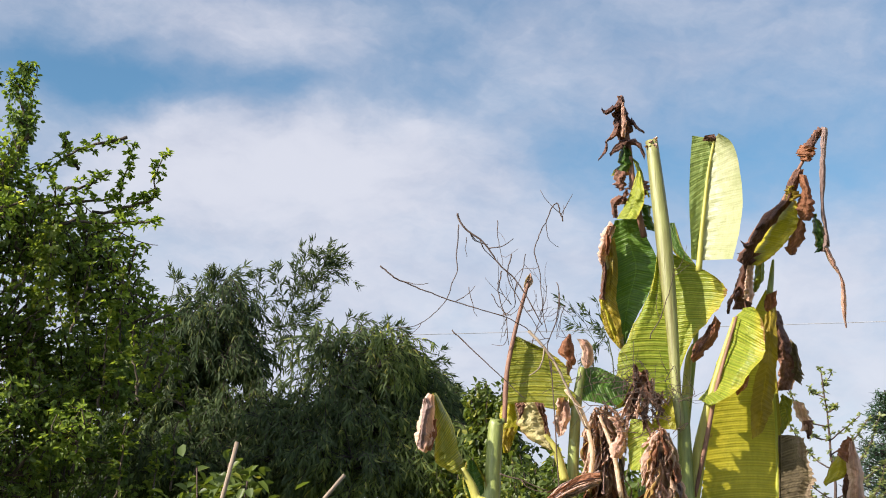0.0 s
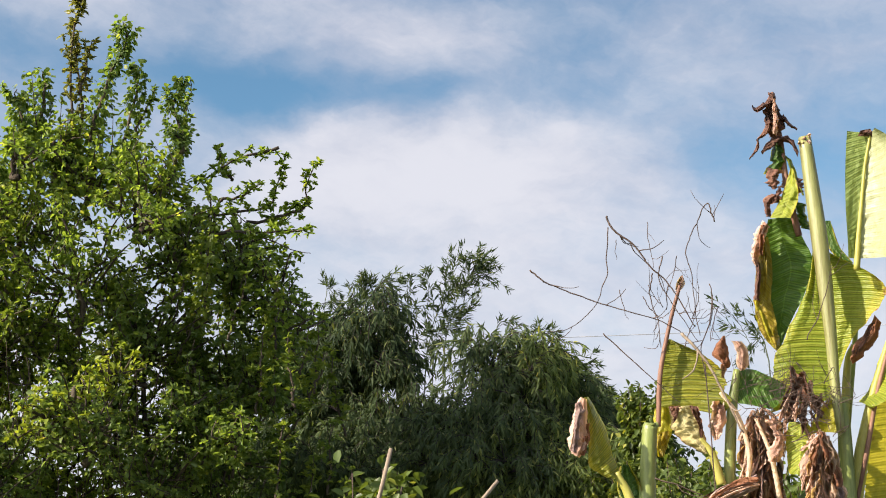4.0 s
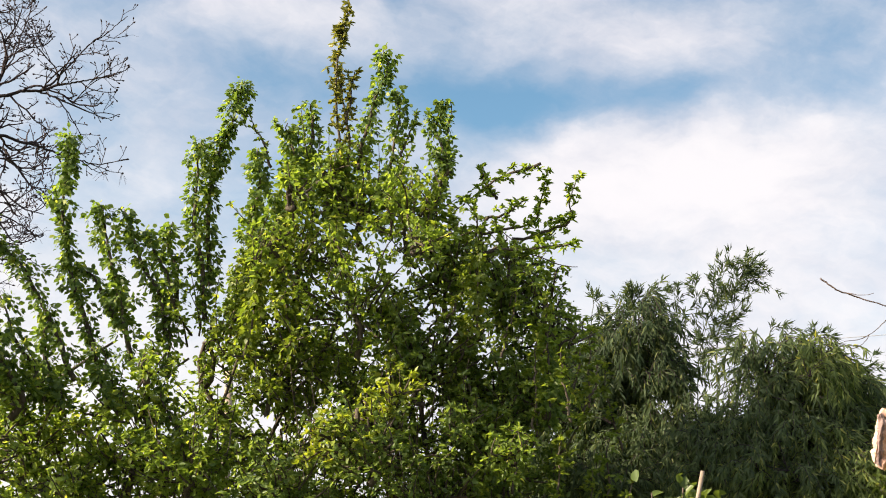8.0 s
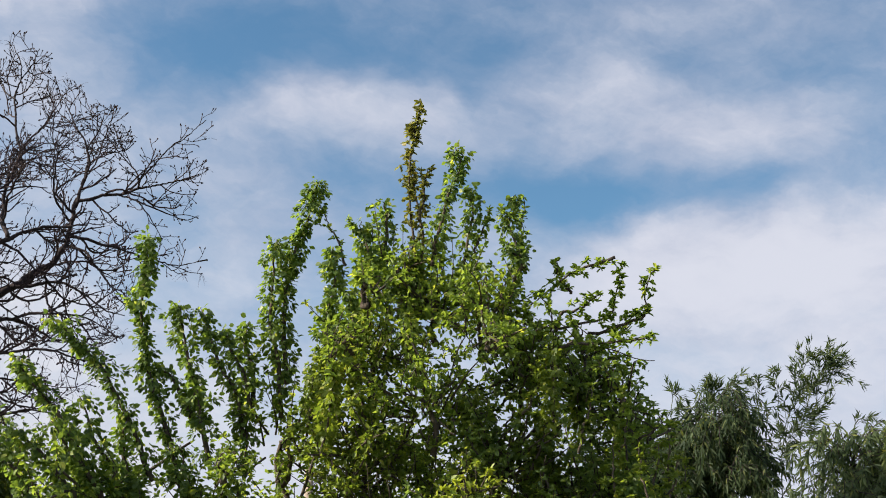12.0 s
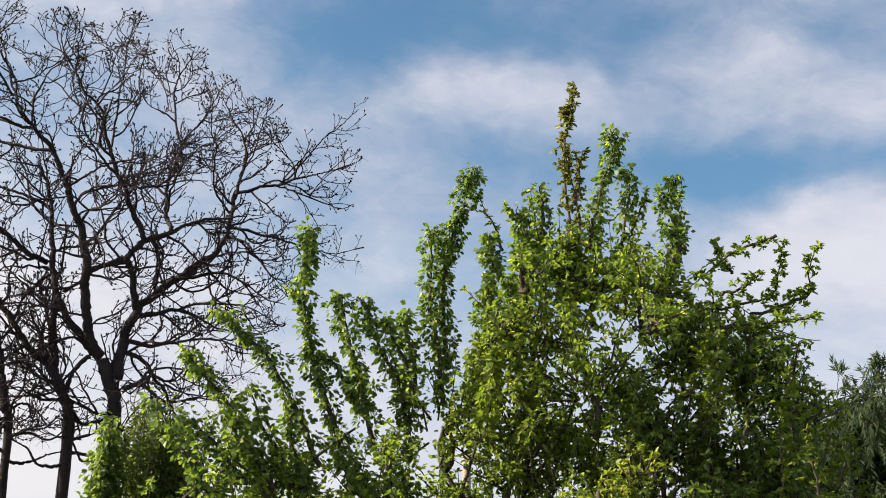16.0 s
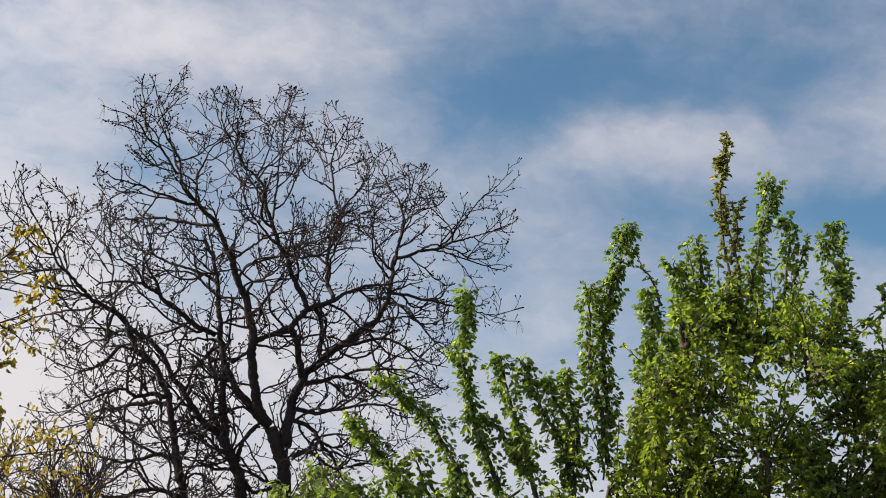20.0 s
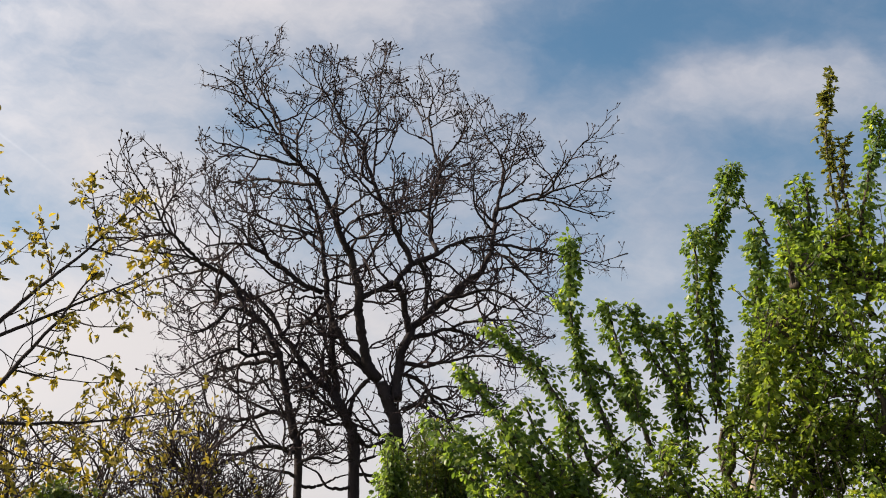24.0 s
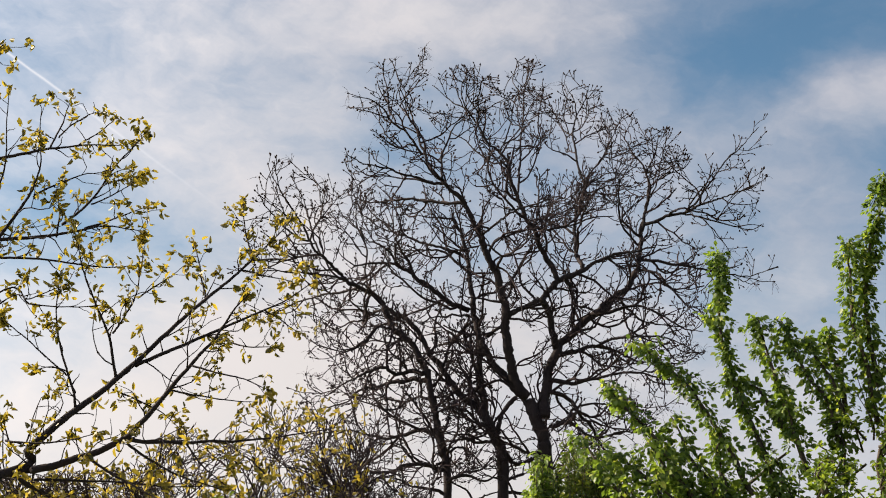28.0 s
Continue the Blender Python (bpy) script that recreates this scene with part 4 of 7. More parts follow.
sheet(broken, [(-15.53, 13.27), (-15.75, 12.56), (-16.05, 12.05), (-16.09, 10.98), (-16.19, 10.10)], [(-15.76, 13.26), (-15.98, 12.59), (-16.24, 11.97), (-16.28, 10.98), (-16.24, 10.07)], B_DEAD, off=0.15, near=(-0.02, 0.02, -0.02), rag=0.1, crumple=0.006, m=7)
stalk(broken, on([(-13.33, 11.56), (-13.47, 12.45), (-13.54, 12.90)], 0.28), [6, 4, 2], B_STEM)
stalk(broken, [broken.location, *on([(-15.51, 1.45), (-15.74, 3.15), (-15.90, 4.44), (-15.96, 5.30)], 0.5)], [10, 8, 5, 3], B_STEM, "side_shoot")
sheet(broken, [(-15.66, 5.31), (-15.29, 4.77), (-15.04, 4.24), (-15.07, 3.98)], [(-15.83, 5.30), (-15.97, 4.87), (-15.90, 4.40), (-15.16, 4.11)], B_YELLOW, "small yellowing leaf", 0.5, (0, 0.03, 0), 0.05, 0.012, n=30)
sheet(broken, [(-16.00, 5.91), (-15.72, 5.57), (-15.61, 5.14)], [(-16.14, 5.82), (-16.21, 5.29), (-16.09, 4.74)], B_RED, "crumpled dry leaf tip", 0.47, (0, 0.03, 0), 0.1, 0.016, n=30)
sheet(broken, [(-16.05, 5.69), (-15.91, 4.87), (-15.97, 4.22), (-15.83, 3.37)], [(-16.20, 5.73), (-16.43, 4.73), (-16.48, 4.21), (-16.54, 3.25)], B_DEAD, "hanging pink-brown dry leaf", 0.45, (0, 0.04, 0), 0.08, 0.016, n=36)
sheet(broken, [(-15.92, 4.65), (-15.71, 4.01), (-15.71, 3.37)], [(-16.04, 4.61), (-15.94, 3.96), (-15.96, 3.36)], B_BROWN, off=0.48, near=(0, 0.02, 0), rag=0.12, crumple=0.016, n=30)

# the small plants in front of the bamboo
small = plant_at(-2.68, 5.47, "small banana plant with a square-cut leaf and dry bud")
stalk(small, [small.location, *on([(-1.93, 1.04), (-2.03, 4.13), (-2.17, 6.46), (-2.24, 6.60)], -0.1)], [22, 18, 14, 13, 9], B_STEM, "pseudostem")
stalk(small, on([(-2.19, 6.42), (-2.38, 6.65), (-2.53, 6.74)], -0.1), [8, 6, 4], B_STEM)
stalk(small, on([(-2.53, 6.64), (-2.59, 7.96), (-2.72, 9.10), (-3.15, 10.92), (-3.59, 12.34)], -0.05), [4, 4.5, 4, 3.5, 3], B_RIB, "midrib")
blade(small, on([(-3.45, 12.01), (-3.59, 12.34), (-3.66, 12.66)], -0.05), [4, 7, 1], [4, 7, 1], B_DEAD, "dry pointed bud", n=12, m=7)
blade(small, on([(-2.54, 7.40), (-2.64, 8.53), (-2.79, 9.44), (-3.01, 10.10)], 0.0), [3, 3, 3, 2], [110, 112, 104, 90, 56, 4], B_OLIVE, "square-cut green leaf with dark veins", fold=0.12, rag=0.03)
sheet(small, [(-2.38, 7.33), (-2.28, 6.38), (-2.46, 5.43)], [(-2.98, 7.46), (-2.99, 6.38), (-2.71, 5.47)], B_YELLOW, off=0.02, rag=0.06, n=30)
sheet(small, [(-2.60, 6.41), (-2.44, 5.92), (-2.51, 5.40)], [(-2.92, 6.46), (-2.87, 5.92), (-2.71, 5.45)], B_AMBER, off=-0.02, rag=0.12, n=20)
stalk(small, on([(-5.19, 3.23), (-5.27, 5.01), (-5.45, 7.26), (-5.71, 8.84)], 0.0), [10, 10, 9, 6], B_STEM)
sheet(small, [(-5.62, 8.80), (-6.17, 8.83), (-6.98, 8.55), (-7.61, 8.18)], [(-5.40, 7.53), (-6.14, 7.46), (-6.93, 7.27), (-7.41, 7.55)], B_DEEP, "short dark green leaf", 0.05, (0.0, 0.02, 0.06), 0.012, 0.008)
sheet(small, [(-5.50, 9.98), (-5.68, 9.62), (-5.72, 9.15), (-5.84, 8.79)], [(-5.89, 9.95), (-6.12, 9.61), (-6.20, 9.06), (-5.96, 8.79)], B_DEAD, "bleached dry leaf tip", -0.05, (0, 0.03, 0), 0.06, 0.008, n=30)
sheet(small, [(-5.19, 10.19), (-4.80, 9.71), (-4.77, 9.40), (-5.12, 9.16)], [(-5.27, 10.19), (-5.33, 9.65), (-5.44, 9.08), (-5.27, 8.80)], B_RED, off=0.02, near=(0, 0.03, 0), rag=0.1, crumple=0.014, n=30)
sheet(small, [(-5.03, 9.08), (-4.92, 8.40), (-5.00, 7.71)], [(-5.30, 9.08), (-5.25, 8.39), (-5.14, 7.71)], B_DEAD, off=0.0, rag=0.16, crumple=0.014, n=26)
stalk(small, on([(-4.93, 4.34), (-4.62, 5.46), (-4.18, 6.14)], -0.05), [8, 7, 4], B_GOLD)
sheet(small, [(-2.98, 7.42), (-3.04, 6.60), (-3.56, 6.01), (-4.32, 5.53)], [(-3.90, 7.46), (-4.20, 6.82), (-4.35, 6.14), (-4.44, 5.56)], B_CREAM, "pale folded leaf with brown blotches", -0.02, (0, 0.04, 0.02), 0.04, 0.012)
sheet(small, [(-2.96, 7.44), (-3.07, 7.09), (-3.02, 6.71)], [(-3.71, 7.46), (-3.48, 7.23), (-3.20, 6.83)], B_BROWN, off=-0.06, rag=0.14, n=24)
sheet(small, [(-3.76, 7.46), (-4.00, 6.87), (-4.16, 6.19)], [(-4.13, 7.41), (-4.30, 6.82), (-4.31, 6.19)], B_BROWN, off=-0.07, rag=0.14, n=24)
sheet(small, [(-4.66, 7.60), (-4.48, 6.82), (-4.63, 6.03)], [(-5.18, 7.67), (-5.03, 6.81), (-4.92, 6.14)], B_DEAD, off=-0.05, rag=0.16, crumple=0.02, n=30)
folded = plant_at(-1.08, 3.68, "young banana shoot with one folded leaf, dry at its tip")
stalk(folded, [folded.location, *on([(-1.86, 1.04), (-1.36, 3.68), (-0.82, 4.84)], -0.2)], [16, 12, 8, 5], B_GOLD, "pseudostem")
sheet(folded, [(0.43, 7.83), (0.26, 6.84), (0.28, 5.49), (0.21, 4.99), (-0.45, 4.62)], [(0.26, 7.84), (-0.32, 6.83), (-0.70, 5.70), (-0.95, 4.58)], B_OLIVE, "folded green leaf", -0.2, (0.0, 0.03, -0.06), 0.03, 0.008, rib_at=1.0)
sheet(folded, [(0.57, 7.83), (0.89, 7.05), (1.12, 6.18), (0.96, 5.60)], [(0.29, 7.74), (0.28, 6.84), (0.23, 6.03), (0.66, 5.42)], B_DEAD, "pink-brown dry leaf tip", -0.24, (-0.03, 0.03, 0.0), 0.05, 0.006)
sheet(folded, [(0.71, 7.61), (0.85, 6.70), (1.00, 5.69)], [(0.47, 7.71), (0.56, 6.72), (0.69, 5.59)], B_MAUVE, off=-0.27, near=(0, 0.015, 0), rag=0.16, crumple=0.008)
sheet(folded, [(0.42, 6.72), (0.51, 6.16), (0.60, 5.53)], [(0.24, 6.79), (0.23, 6.20), (0.42, 5.49)], B_RED, off=-0.26, rag=0.16, crumple=0.008, n=30)
blade(folded, on([(-1.53, 3.24), (-1.32, 4.35), (-1.20, 5.14)], -0.1), [14, 20, 10], [20, 18, 6], B_DARK, fold=0.3)

# dry leaves hanging in bundles between the stems
dry = thing("dry_leaf_bundle", (*spot(-6.54, 5.45, BANANA - 0.1).xy, 0.0), "bundle of crumpled dry brown banana leaves hanging on the stems", "dry leaves")
stalk(dry, [dry.location, *on([(-6.43, 1.04), (-6.58, 5.45), (-6.36, 7.02)], -0.05)], [30, 26, 14, 6], B_RIB, "stem")
for k in range(320):
    # two shaggy bundles of dry strips
    second = k % 3 == 0
    top = (-8.84, 5.98) if second else (-6.53, 6.91)
    spread, fall = (0.32, 2.3) if second else (0.45, 3.3)
    # short crumpled pieces over one another, longer towards the foot
    low = rn.random() ** 1.15
    x = float(np.clip(rn.normal(0, 0.8), -1.5, 1.5)) * (0.55 + 0.6 * low)
    b0, e0 = top[0] - x * spread, top[1] + 0.5 - fall * low - 0.25 * abs(x)
    b1, e1 = b0 + rn.normal(0, 0.28) - x * 0.1, e0 - rn.uniform(0.5, 2.0)
    off = rn.uniform(-0.4, -0.25) if second else rn.uniform(-0.14, 0.06)
    w0, w1 = (rn.uniform(0.015, 0.04), rn.uniform(0.015, 0.05)) if k % 3 == 1 else (rn.uniform(0.03, 0.11), rn.uniform(0.06, 0.17))
    tail = rn.uniform(0.15, 1.3)
    bm, em = (b0 + b1) / 2 + rn.normal(0, 0.17), (e0 + e1) / 2
    sheet(dry, [(b0 + w0, e0), (bm + w1, em), (b1 + w0 * tail, e1)], [(b0 - w0, e0), (bm - w1, em), (b1 - w0 * tail, e1)], (B_DEAD, B_STRAW, B_STRAW, B_DEAD, B_STRAW, B_MAUVE, B_DEAD, B_STRAW, B_STRAW, B_DEAD, B_RED)[k % 11], off=off, near=(rn.uniform(-0.03, 0.03), rn.uniform(0.0, 0.035), rn.uniform(-0.03, 0.03)), rag=0.24, crumple=0.017, n=22, m=7)
for k in range(14):
    # a twisted strand that leans out at the foot
    de, w1 = rn.uniform(-0.25, 0.25), rn.uniform(0.03, 0.09)
    line = [(b + rn.normal(0, 0.05), e + de * f + rn.normal(0, 0.03)) for b, e, f in ((-4.2, 3.42, 0.6), (-4.76, 3.83, 1.0), (-5.55, 4.2, 1.0), (-6.36, 4.42, 0.7))]
    sheet(dry, [(b, e + w1) for b, e in line], [(b - 0.03, e - w1) for b, e in line], (B_MAUVE, B_DEAD, B_RED)[k % 3], off=-0.24 - 0.006 * k, near=(0, 0.01, 0), rag=0.16, crumple=0.006, n=36, m=7)
for k in range(26):
    # loose scraps between the two bundles
    b0, e0 = (-8.18, 7.56)
    b0, e0 = b0 + rn.normal(0, 0.45), e0 + rn.normal(0, 0.35)
    b1, e1, w1 = b0 + rn.normal(0, 0.4), e0 - rn.uniform(0.4, 1.5), rn.uniform(0.04, 0.12)
    sheet(dry, [(b0 + 0.05, e0), ((b0 + b1) / 2 + w1, (e0 + e1) / 2), (b1 + 0.03, e1)], [(b0 - 0.05, e0), ((b0 + b1) / 2 - w1, (e0 + e1) / 2), (b1 - 0.03, e1)], (B_BROWN, B_DEAD, B_DEAD, B_MAUVE)[k % 4], off=rn.uniform(-0.28, -0.05), near=(0.0, 0.012, 0.0), rag=0.2, crumple=0.012, n=22, m=7)
sheet(dry, [(-6.69, 6.91), (-6.97, 6.12), (-6.81, 5.23)], [(-7.25, 6.79), (-7.50, 6.00), (-7.21, 5.18)], B_DEAD, off=-0.22, near=(0, 0.03, 0), rag=0.14, crumple=0.008, n=50, m=15)
for guide in ([(-7.50, 7.68), (-8.09, 8.58), (-8.42, 7.90)], [(-7.27, 7.24), (-7.85, 7.91), (-8.95, 6.98)], [(-4.25, 3.90), (-4.93, 4.23), (-5.73, 4.34)], [(-7.72, 7.23), (-7.93, 8.13), (-7.81, 8.92)]):
    blade(dry, on(guide, -0.15), [4, 12, 3], [4, 12, 3], B_BROWN, turn=40, crumple=0.014, rag=0.3, n=20, m=9)
for guide in ([(-5.83, 3.90), (-6.04, 5.45), (-5.67, 7.03), (-5.00, 7.95)], [(-7.16, 3.62), (-6.88, 5.45), (-6.35, 6.92)]):
    stalk(dry, on(guide, -0.18), [4, 4, 3.5, 2.5], B_STRAW, "midrib")
sheet(tall, [(-7.56, 6.74), (-7.45, 5.78), (-7.56, 4.73)], [(-8.33, 6.73), (-8.57, 5.83), (-8.17, 4.68)], B_GREEN, off=-0.21, near=(0, 0.02, 0.03), rag=0.03, crumple=0.008)
blade(tall, on([(-9.04, 6.32), (-9.18, 7.09), (-9.31, 7.65)], 0.12), [30, 24, 6], [20, 20, 8], B_YELLOW)

# dead climbing stems
vine = thing("dry_vine", (*spot(-4.09, 7.72, BANANA - 0.2).xy, 0.0), "dry leafless climbing stems over the banana plants", "vine")
stalk(vine, [vine.location, *on([(-4.66, 1.04), (-4.62, 5.46), (-4.45, 9.09)], -0.2)], [1.5, 1.3, 1.1, 1.0], TWIG, "stem")


def vine_stem(guide, r, off=-0.2, kinks=5, mat=TWIG):
    pts = on(guide, off)
    path = curve(pts, 9 * (len(pts) - 1), 0.0014, rn)
    r *= 0.95
    g = Geo().tube(path, np.linspace(r, r * 0.5, len(path)) * PX, 5)
    for _ in range(kinks):
        i = int(rn.integers(2, len(path) - 2))
        d = tilt_away(unit(path[i + 1] - path[i]), 0.8, rn)
        run = [path[i]]
        for _ in range(5):
            d = unit(d + rn.normal(0, 0.16, 3) + np.array([0, 0, 0.15]))
            run.append(run[-1] + d * rn.uniform(0.008, 0.035))
        g.tube(run, np.linspace(r * 0.55, r * 0.3, 6) * PX, 4)
    part("stem", g, mat, vine)


vine_stem([(2.59, 12.96), (1.94, 12.46), (0.90, 12.03), (-0.40, 11.57), (-2.61, 10.88), (-3.55, 10.34)], 1.5, kinks=3)
vine_stem([(-3.55, 10.34), (-4.45, 9.31), (-5.23, 7.71), (-5.88, 6.36)], 3.0, kinks=2, mat=CANE)
vine_stem([(-0.64, 15.10), (-0.87, 14.60), (-1.70, 13.91), (-2.40, 12.98), (-3.09, 12.30), (-4.12, 10.57)], 2.0, kinks=5)
vine_stem([(-0.68, 14.65), (-0.59, 13.45), (-0.52, 12.53), (-0.05, 11.50), (1.00, 10.57), (1.84, 10.45)], 1.1, kinks=1)
vine_stem([(-5.04, 14.74), (-4.91, 15.13), (-4.74, 15.46), (-4.31, 14.68), (-3.84, 13.66), (-4.05, 12.74), (-4.14, 11.60), (-4.30, 10.22)], 1.3, kinks=4)
vine_stem([(-0.40, 10.38), (-1.56, 9.28), (-2.52, 8.37), (-3.39, 7.61)], 1.2, kinks=1)
vine_stem([(-2.47, 12.76), (-2.32, 11.84), (-2.62, 10.92), (-2.72, 9.78)], 1.2, kinks=5)
vine_stem([(-2.88, 13.44), (-2.70, 12.53), (-3.32, 11.37), (-4.23, 10.00)], 1.2, kinks=4)
vine_stem([(-4.84, 11.82), (-4.70, 10.68), (-4.34, 9.76), (-4.44, 8.62)], 1.3, kinks=6)
for guide in ([(-3.47, 13.43), (-3.34, 12.75), (-3.09, 12.06)], [(-5.07, 11.35), (-4.82, 10.68), (-4.69, 9.99)], [(-2.04, 11.84), (-2.39, 11.27), (-2.85, 10.92)], [(-2.86, 11.38), (-2.50, 11.84), (-2.28, 12.30)], [(-4.02, 10.91), (-4.26, 11.60), (-4.34, 12.17)], [(-3.65, 9.77), (-4.01, 10.69), (-4.18, 11.26)], [(-4.73, 12.28), (-4.83, 11.35), (-4.70, 10.45)]):
    vine_stem(guide, 0.9, -0.2, 3)
vine_stem([(-2.30, 14.82), (-2.34, 13.91), (-2.51, 12.98)], 0.8, kinks=2)
vine_stem([(-1.01, 14.14), (-0.96, 13.68), (-1.01, 13.34)], 0.7, kinks=0)
vine_stem([(-1.10, 12.12), (-1.29, 11.38), (-1.45, 10.93)], 0.8, kinks=0)
vine_stem([(-8.49, 9.92), (-8.97, 10.81), (-9.43, 12.16), (-9.61, 12.84)], 1.0, -0.25, 4)
vine_stem([(-2.34, 4.62), (-3.12, 4.35), (-4.21, 3.95)], 1.6, -0.25, 1)
for k in range(40):
    b0, e0 = (-7.83, 7.34)
    b0, e0 = b0 + rn.normal(0, 1.0), e0 + rn.normal(0, 0.7)
    vine_stem([(b0, e0), (b0 + rn.normal(0, 0.5), e0 + rn.uniform(0.1, 0.7)), (b0 + rn.normal(0, 0.8), e0 + rn.uniform(-0.6, 1.1))], 0.8, -0.28, 2)


# ---- canes and low growth ----
rc = np.random.default_rng(61)
CANE_AT = 3.4
for guide, r in (([(8.63, 4.23), (8.43, 4.94), (8.22, 5.79)], 0.0055), ([(4.23, 4.16), (4.06, 4.38), (3.90, 4.55)], 0.0045)):
    top, foot = spot(*guide[2], CANE_AT), spot(*guide[0], CANE_AT)
    root = foot + (foot - top) * (foot.z / (top.z - foot.z))
    ob = part("garden_cane", Geo().tube(curve([root, top], 20, 0.002, rc), np.linspace(r * 1.3, r, 20), 8), CANE, None)
    tagged(ob, "weathered pale cane stuck in the ground", "cane", "garden canes")


def bush(name, b, e, d, half_b, high, n, mat, size, label, category="shrub", leaf=0.5):
    """A low shrub: thin stems from one root, with leaves towards their ends."""
    top = np.array(spot(b, e, d))
    root = np.array([top[0], top[1], 0.0])
    ob = thing(name, root, label, category)
    wood, lf = Geo(), Geo()
    wide = d * math.tan(radians(half_b))
    for _ in range(n):
        q = rc.normal(0, 0.45, 2)
        end = top + np.array([q[0] * wide, q[1] * wide, -high * min(1.0, abs(rc.normal(0, 0.45)) + 0.3 * (q[0] ** 2))])
        mid = root * 0.45 + end * 0.55 + np.array([-q[0] * wide * 0.2, 0, 0.15])
        path = curve([root + rc.normal(0, 0.04, 3) * (1, 1, 0), mid, end], 14, 0.01, rc)
        wood.tube(path, np.linspace(0.008, 0.0025, 14), 4)
        leafy(lf, path, 0.09, 55, size, rc, leaf)
    stems = part("stemwork", wood, TWIG, ob, kind="stuff")
    part("leaves", lf, mat, stems, kind="stuff")


bush("garden_shrub", 8.83, 4.97, 4.8, 2.2, 0.3, 26, SHRUB_LEAF, 0.05, "low green shrub beside the canes")
bush("broadleaf_shrub", -1.92, 8.36, 12.0, 2.0, 1.2, 70, SHRUB_LEAF, 0.06, "green broad-leaved shrub behind the banana plants")
bush("broadleaf_shrub", -3.81, 5.47, 11.0, 2.6, 0.8, 60, SHRUB_LEAF, 0.06, "dark green broad-leaved shrub behind the banana plants")

bush("broadleaf_shrub", -6.31, 5.45, 9.0, 3.0, 0.7, 70, SHRUB_LEAF, 0.06, "dark green shrub behind the dry banana leaves")
bush("broadleaf_shrub", -8.29, 4.32, 8.0, 2.0, 0.5, 40, SHRUB_LEAF, 0.07, "dark green shrub behind the dry banana leaves")

# sparse sapling and conifer far off
sap_top = np.array(spot(-15.12, 8.56, 20.0))
sapling = thing("thin_sapling", sap_top * (1, 1, 0), "thin upright sapling with a few small pale leaves", "tree")
sap_path = curve([sap_top * (1, 1, 0), sap_top * (1, 1, 0.5) + (0.1, 0, 0), sap_top], 24, 0.02, rc)
sap_stem = part("trunk", Geo().tube(sap_path, np.linspace(0.04, 0.008, 24), 6), TWIG, sapling)
sap_twigs, sap_leaves = Geo(), Geo()
for k in range(15):
    i = int(np.clip(22 - 0.75 * k + rc.normal(0, 0.7), 10, 22))
    side = (-1) ** k
    reach = (0.15 + 0.07 * k) * rc.uniform(0.45, 1.1)
    run = curve([sap_path[i], sap_path[i] + (side * reach * 0.55, rc.normal(0, 0.15), reach * rc.uniform(0.2, 0.5)), sap_path[i] + (side * reach, rc.normal(0, 0.2), reach * rc.uniform(0.6, 1.2))], 9, 0.012, rc)
    sap_twigs.tube(run, np.linspace(0.012, 0.006, 9), 4)
    rosettes(sap_leaves, run, 0.05, 13, 0.07, rc, 0.3, 7)
rosettes(sap_leaves, sap_path[15:], 0.07, 11, 0.07, rc, 0.1, 7)
part("twigwork", sap_twigs, TWIG, sap_stem, kind="stuff")
part("leaves", sap_leaves, PALE_LEAF, sap_stem, kind="stuff")
con = thing("conifer", (*spot(-17.41, 7.63, 24.0).xy, 0.0), "dark grey-green conical conifer", "tree")
ctop = spot(-17.49, 7.63, 24.0)
part("trunk", Geo().tube(curve([con.location, ctop], 10), np.linspace(0.16, 0.01, 10), 8), DARK_BARK, con)
wood, lf = Geo(), Geo()
for k in range(420):
    s = rc.random() ** 0.8
    z = 0.4 + (ctop.z - 0.4) * (1 - s)
    reach = 0.1 + 1.8 * s * rc.uniform(0.75, 1.1)
    a = rc.random() * 6.283
    p0 = np.array([ctop.x, ctop.y, z])
    p1 = p0 + np.array([math.cos(a) * reach, math.sin(a) * reach, reach * 0.25])
    path = curve([p0, (p0 + p1) / 2 - (0, 0, 0.05), p1], 8)
    wood.tube(path, np.linspace(0.012, 0.004, 8), 4)
    n = 30
    i = rc.integers(1, 7, n)
    lf.leaves(path[i] + rc.normal(0, 0.05, (n, 3)), unit(p1 - p0)[None] * 0.6 + rc.normal(0, 0.5, (n, 3)), rc.normal(0, 1, (n, 3)), rc.uniform(0.06, 0.14, n), np.full(n, 0.02), 0.2, 0.3, True)
br = part("branchwork", wood, DARK_BARK, con, kind="stuff")
part("needles", lf, NEEDLE, br, kind="stuff")

# power line
line = [spot(*q, 32.0) for q in ((25.77, 8.62), (2.05, 10.15), (-17.73, 10.26), (-33.44, 9.61))]
for end in (line[0], line[-1]):
    pole_ = thing("utility_pole", (end.x, end.y + 0.12, 0.0), "weathered grey wooden pole that carries the power line", "pole", "power line poles")
    part("post", Geo().tube([(end.x, end.y + 0.12, 0.0), (end.x, end.y + 0.12, end.z * 0.5), (end.x, end.y + 0.12, end.z + 0.3)], [0.13, 0.115, 0.1], 12), CANE, pole_)
    part("insulator", Geo().tube([end + Vector((0, 0.06, -0.1)), end + Vector((0, 0.0, -0.06)), end + Vector((0, 0.0, 0.03))], [0.03, 0.045, 0.03], 8), WIRE, pole_)
tagged(part("power_line", Geo().tube(curve(line, 40), np.full(40, 0.008), 6), WIRE, None), "thin grey overhead power line", "cable")

# ---- pear tree ----
PEAR = 11.4
rp = np.random.default_rng(11)
pear = thing("pear_tree", spot(15.0, -8, PEAR), "tall leafy pear tree with upright fresh green shoots", "tree")
pear.location.z = 0


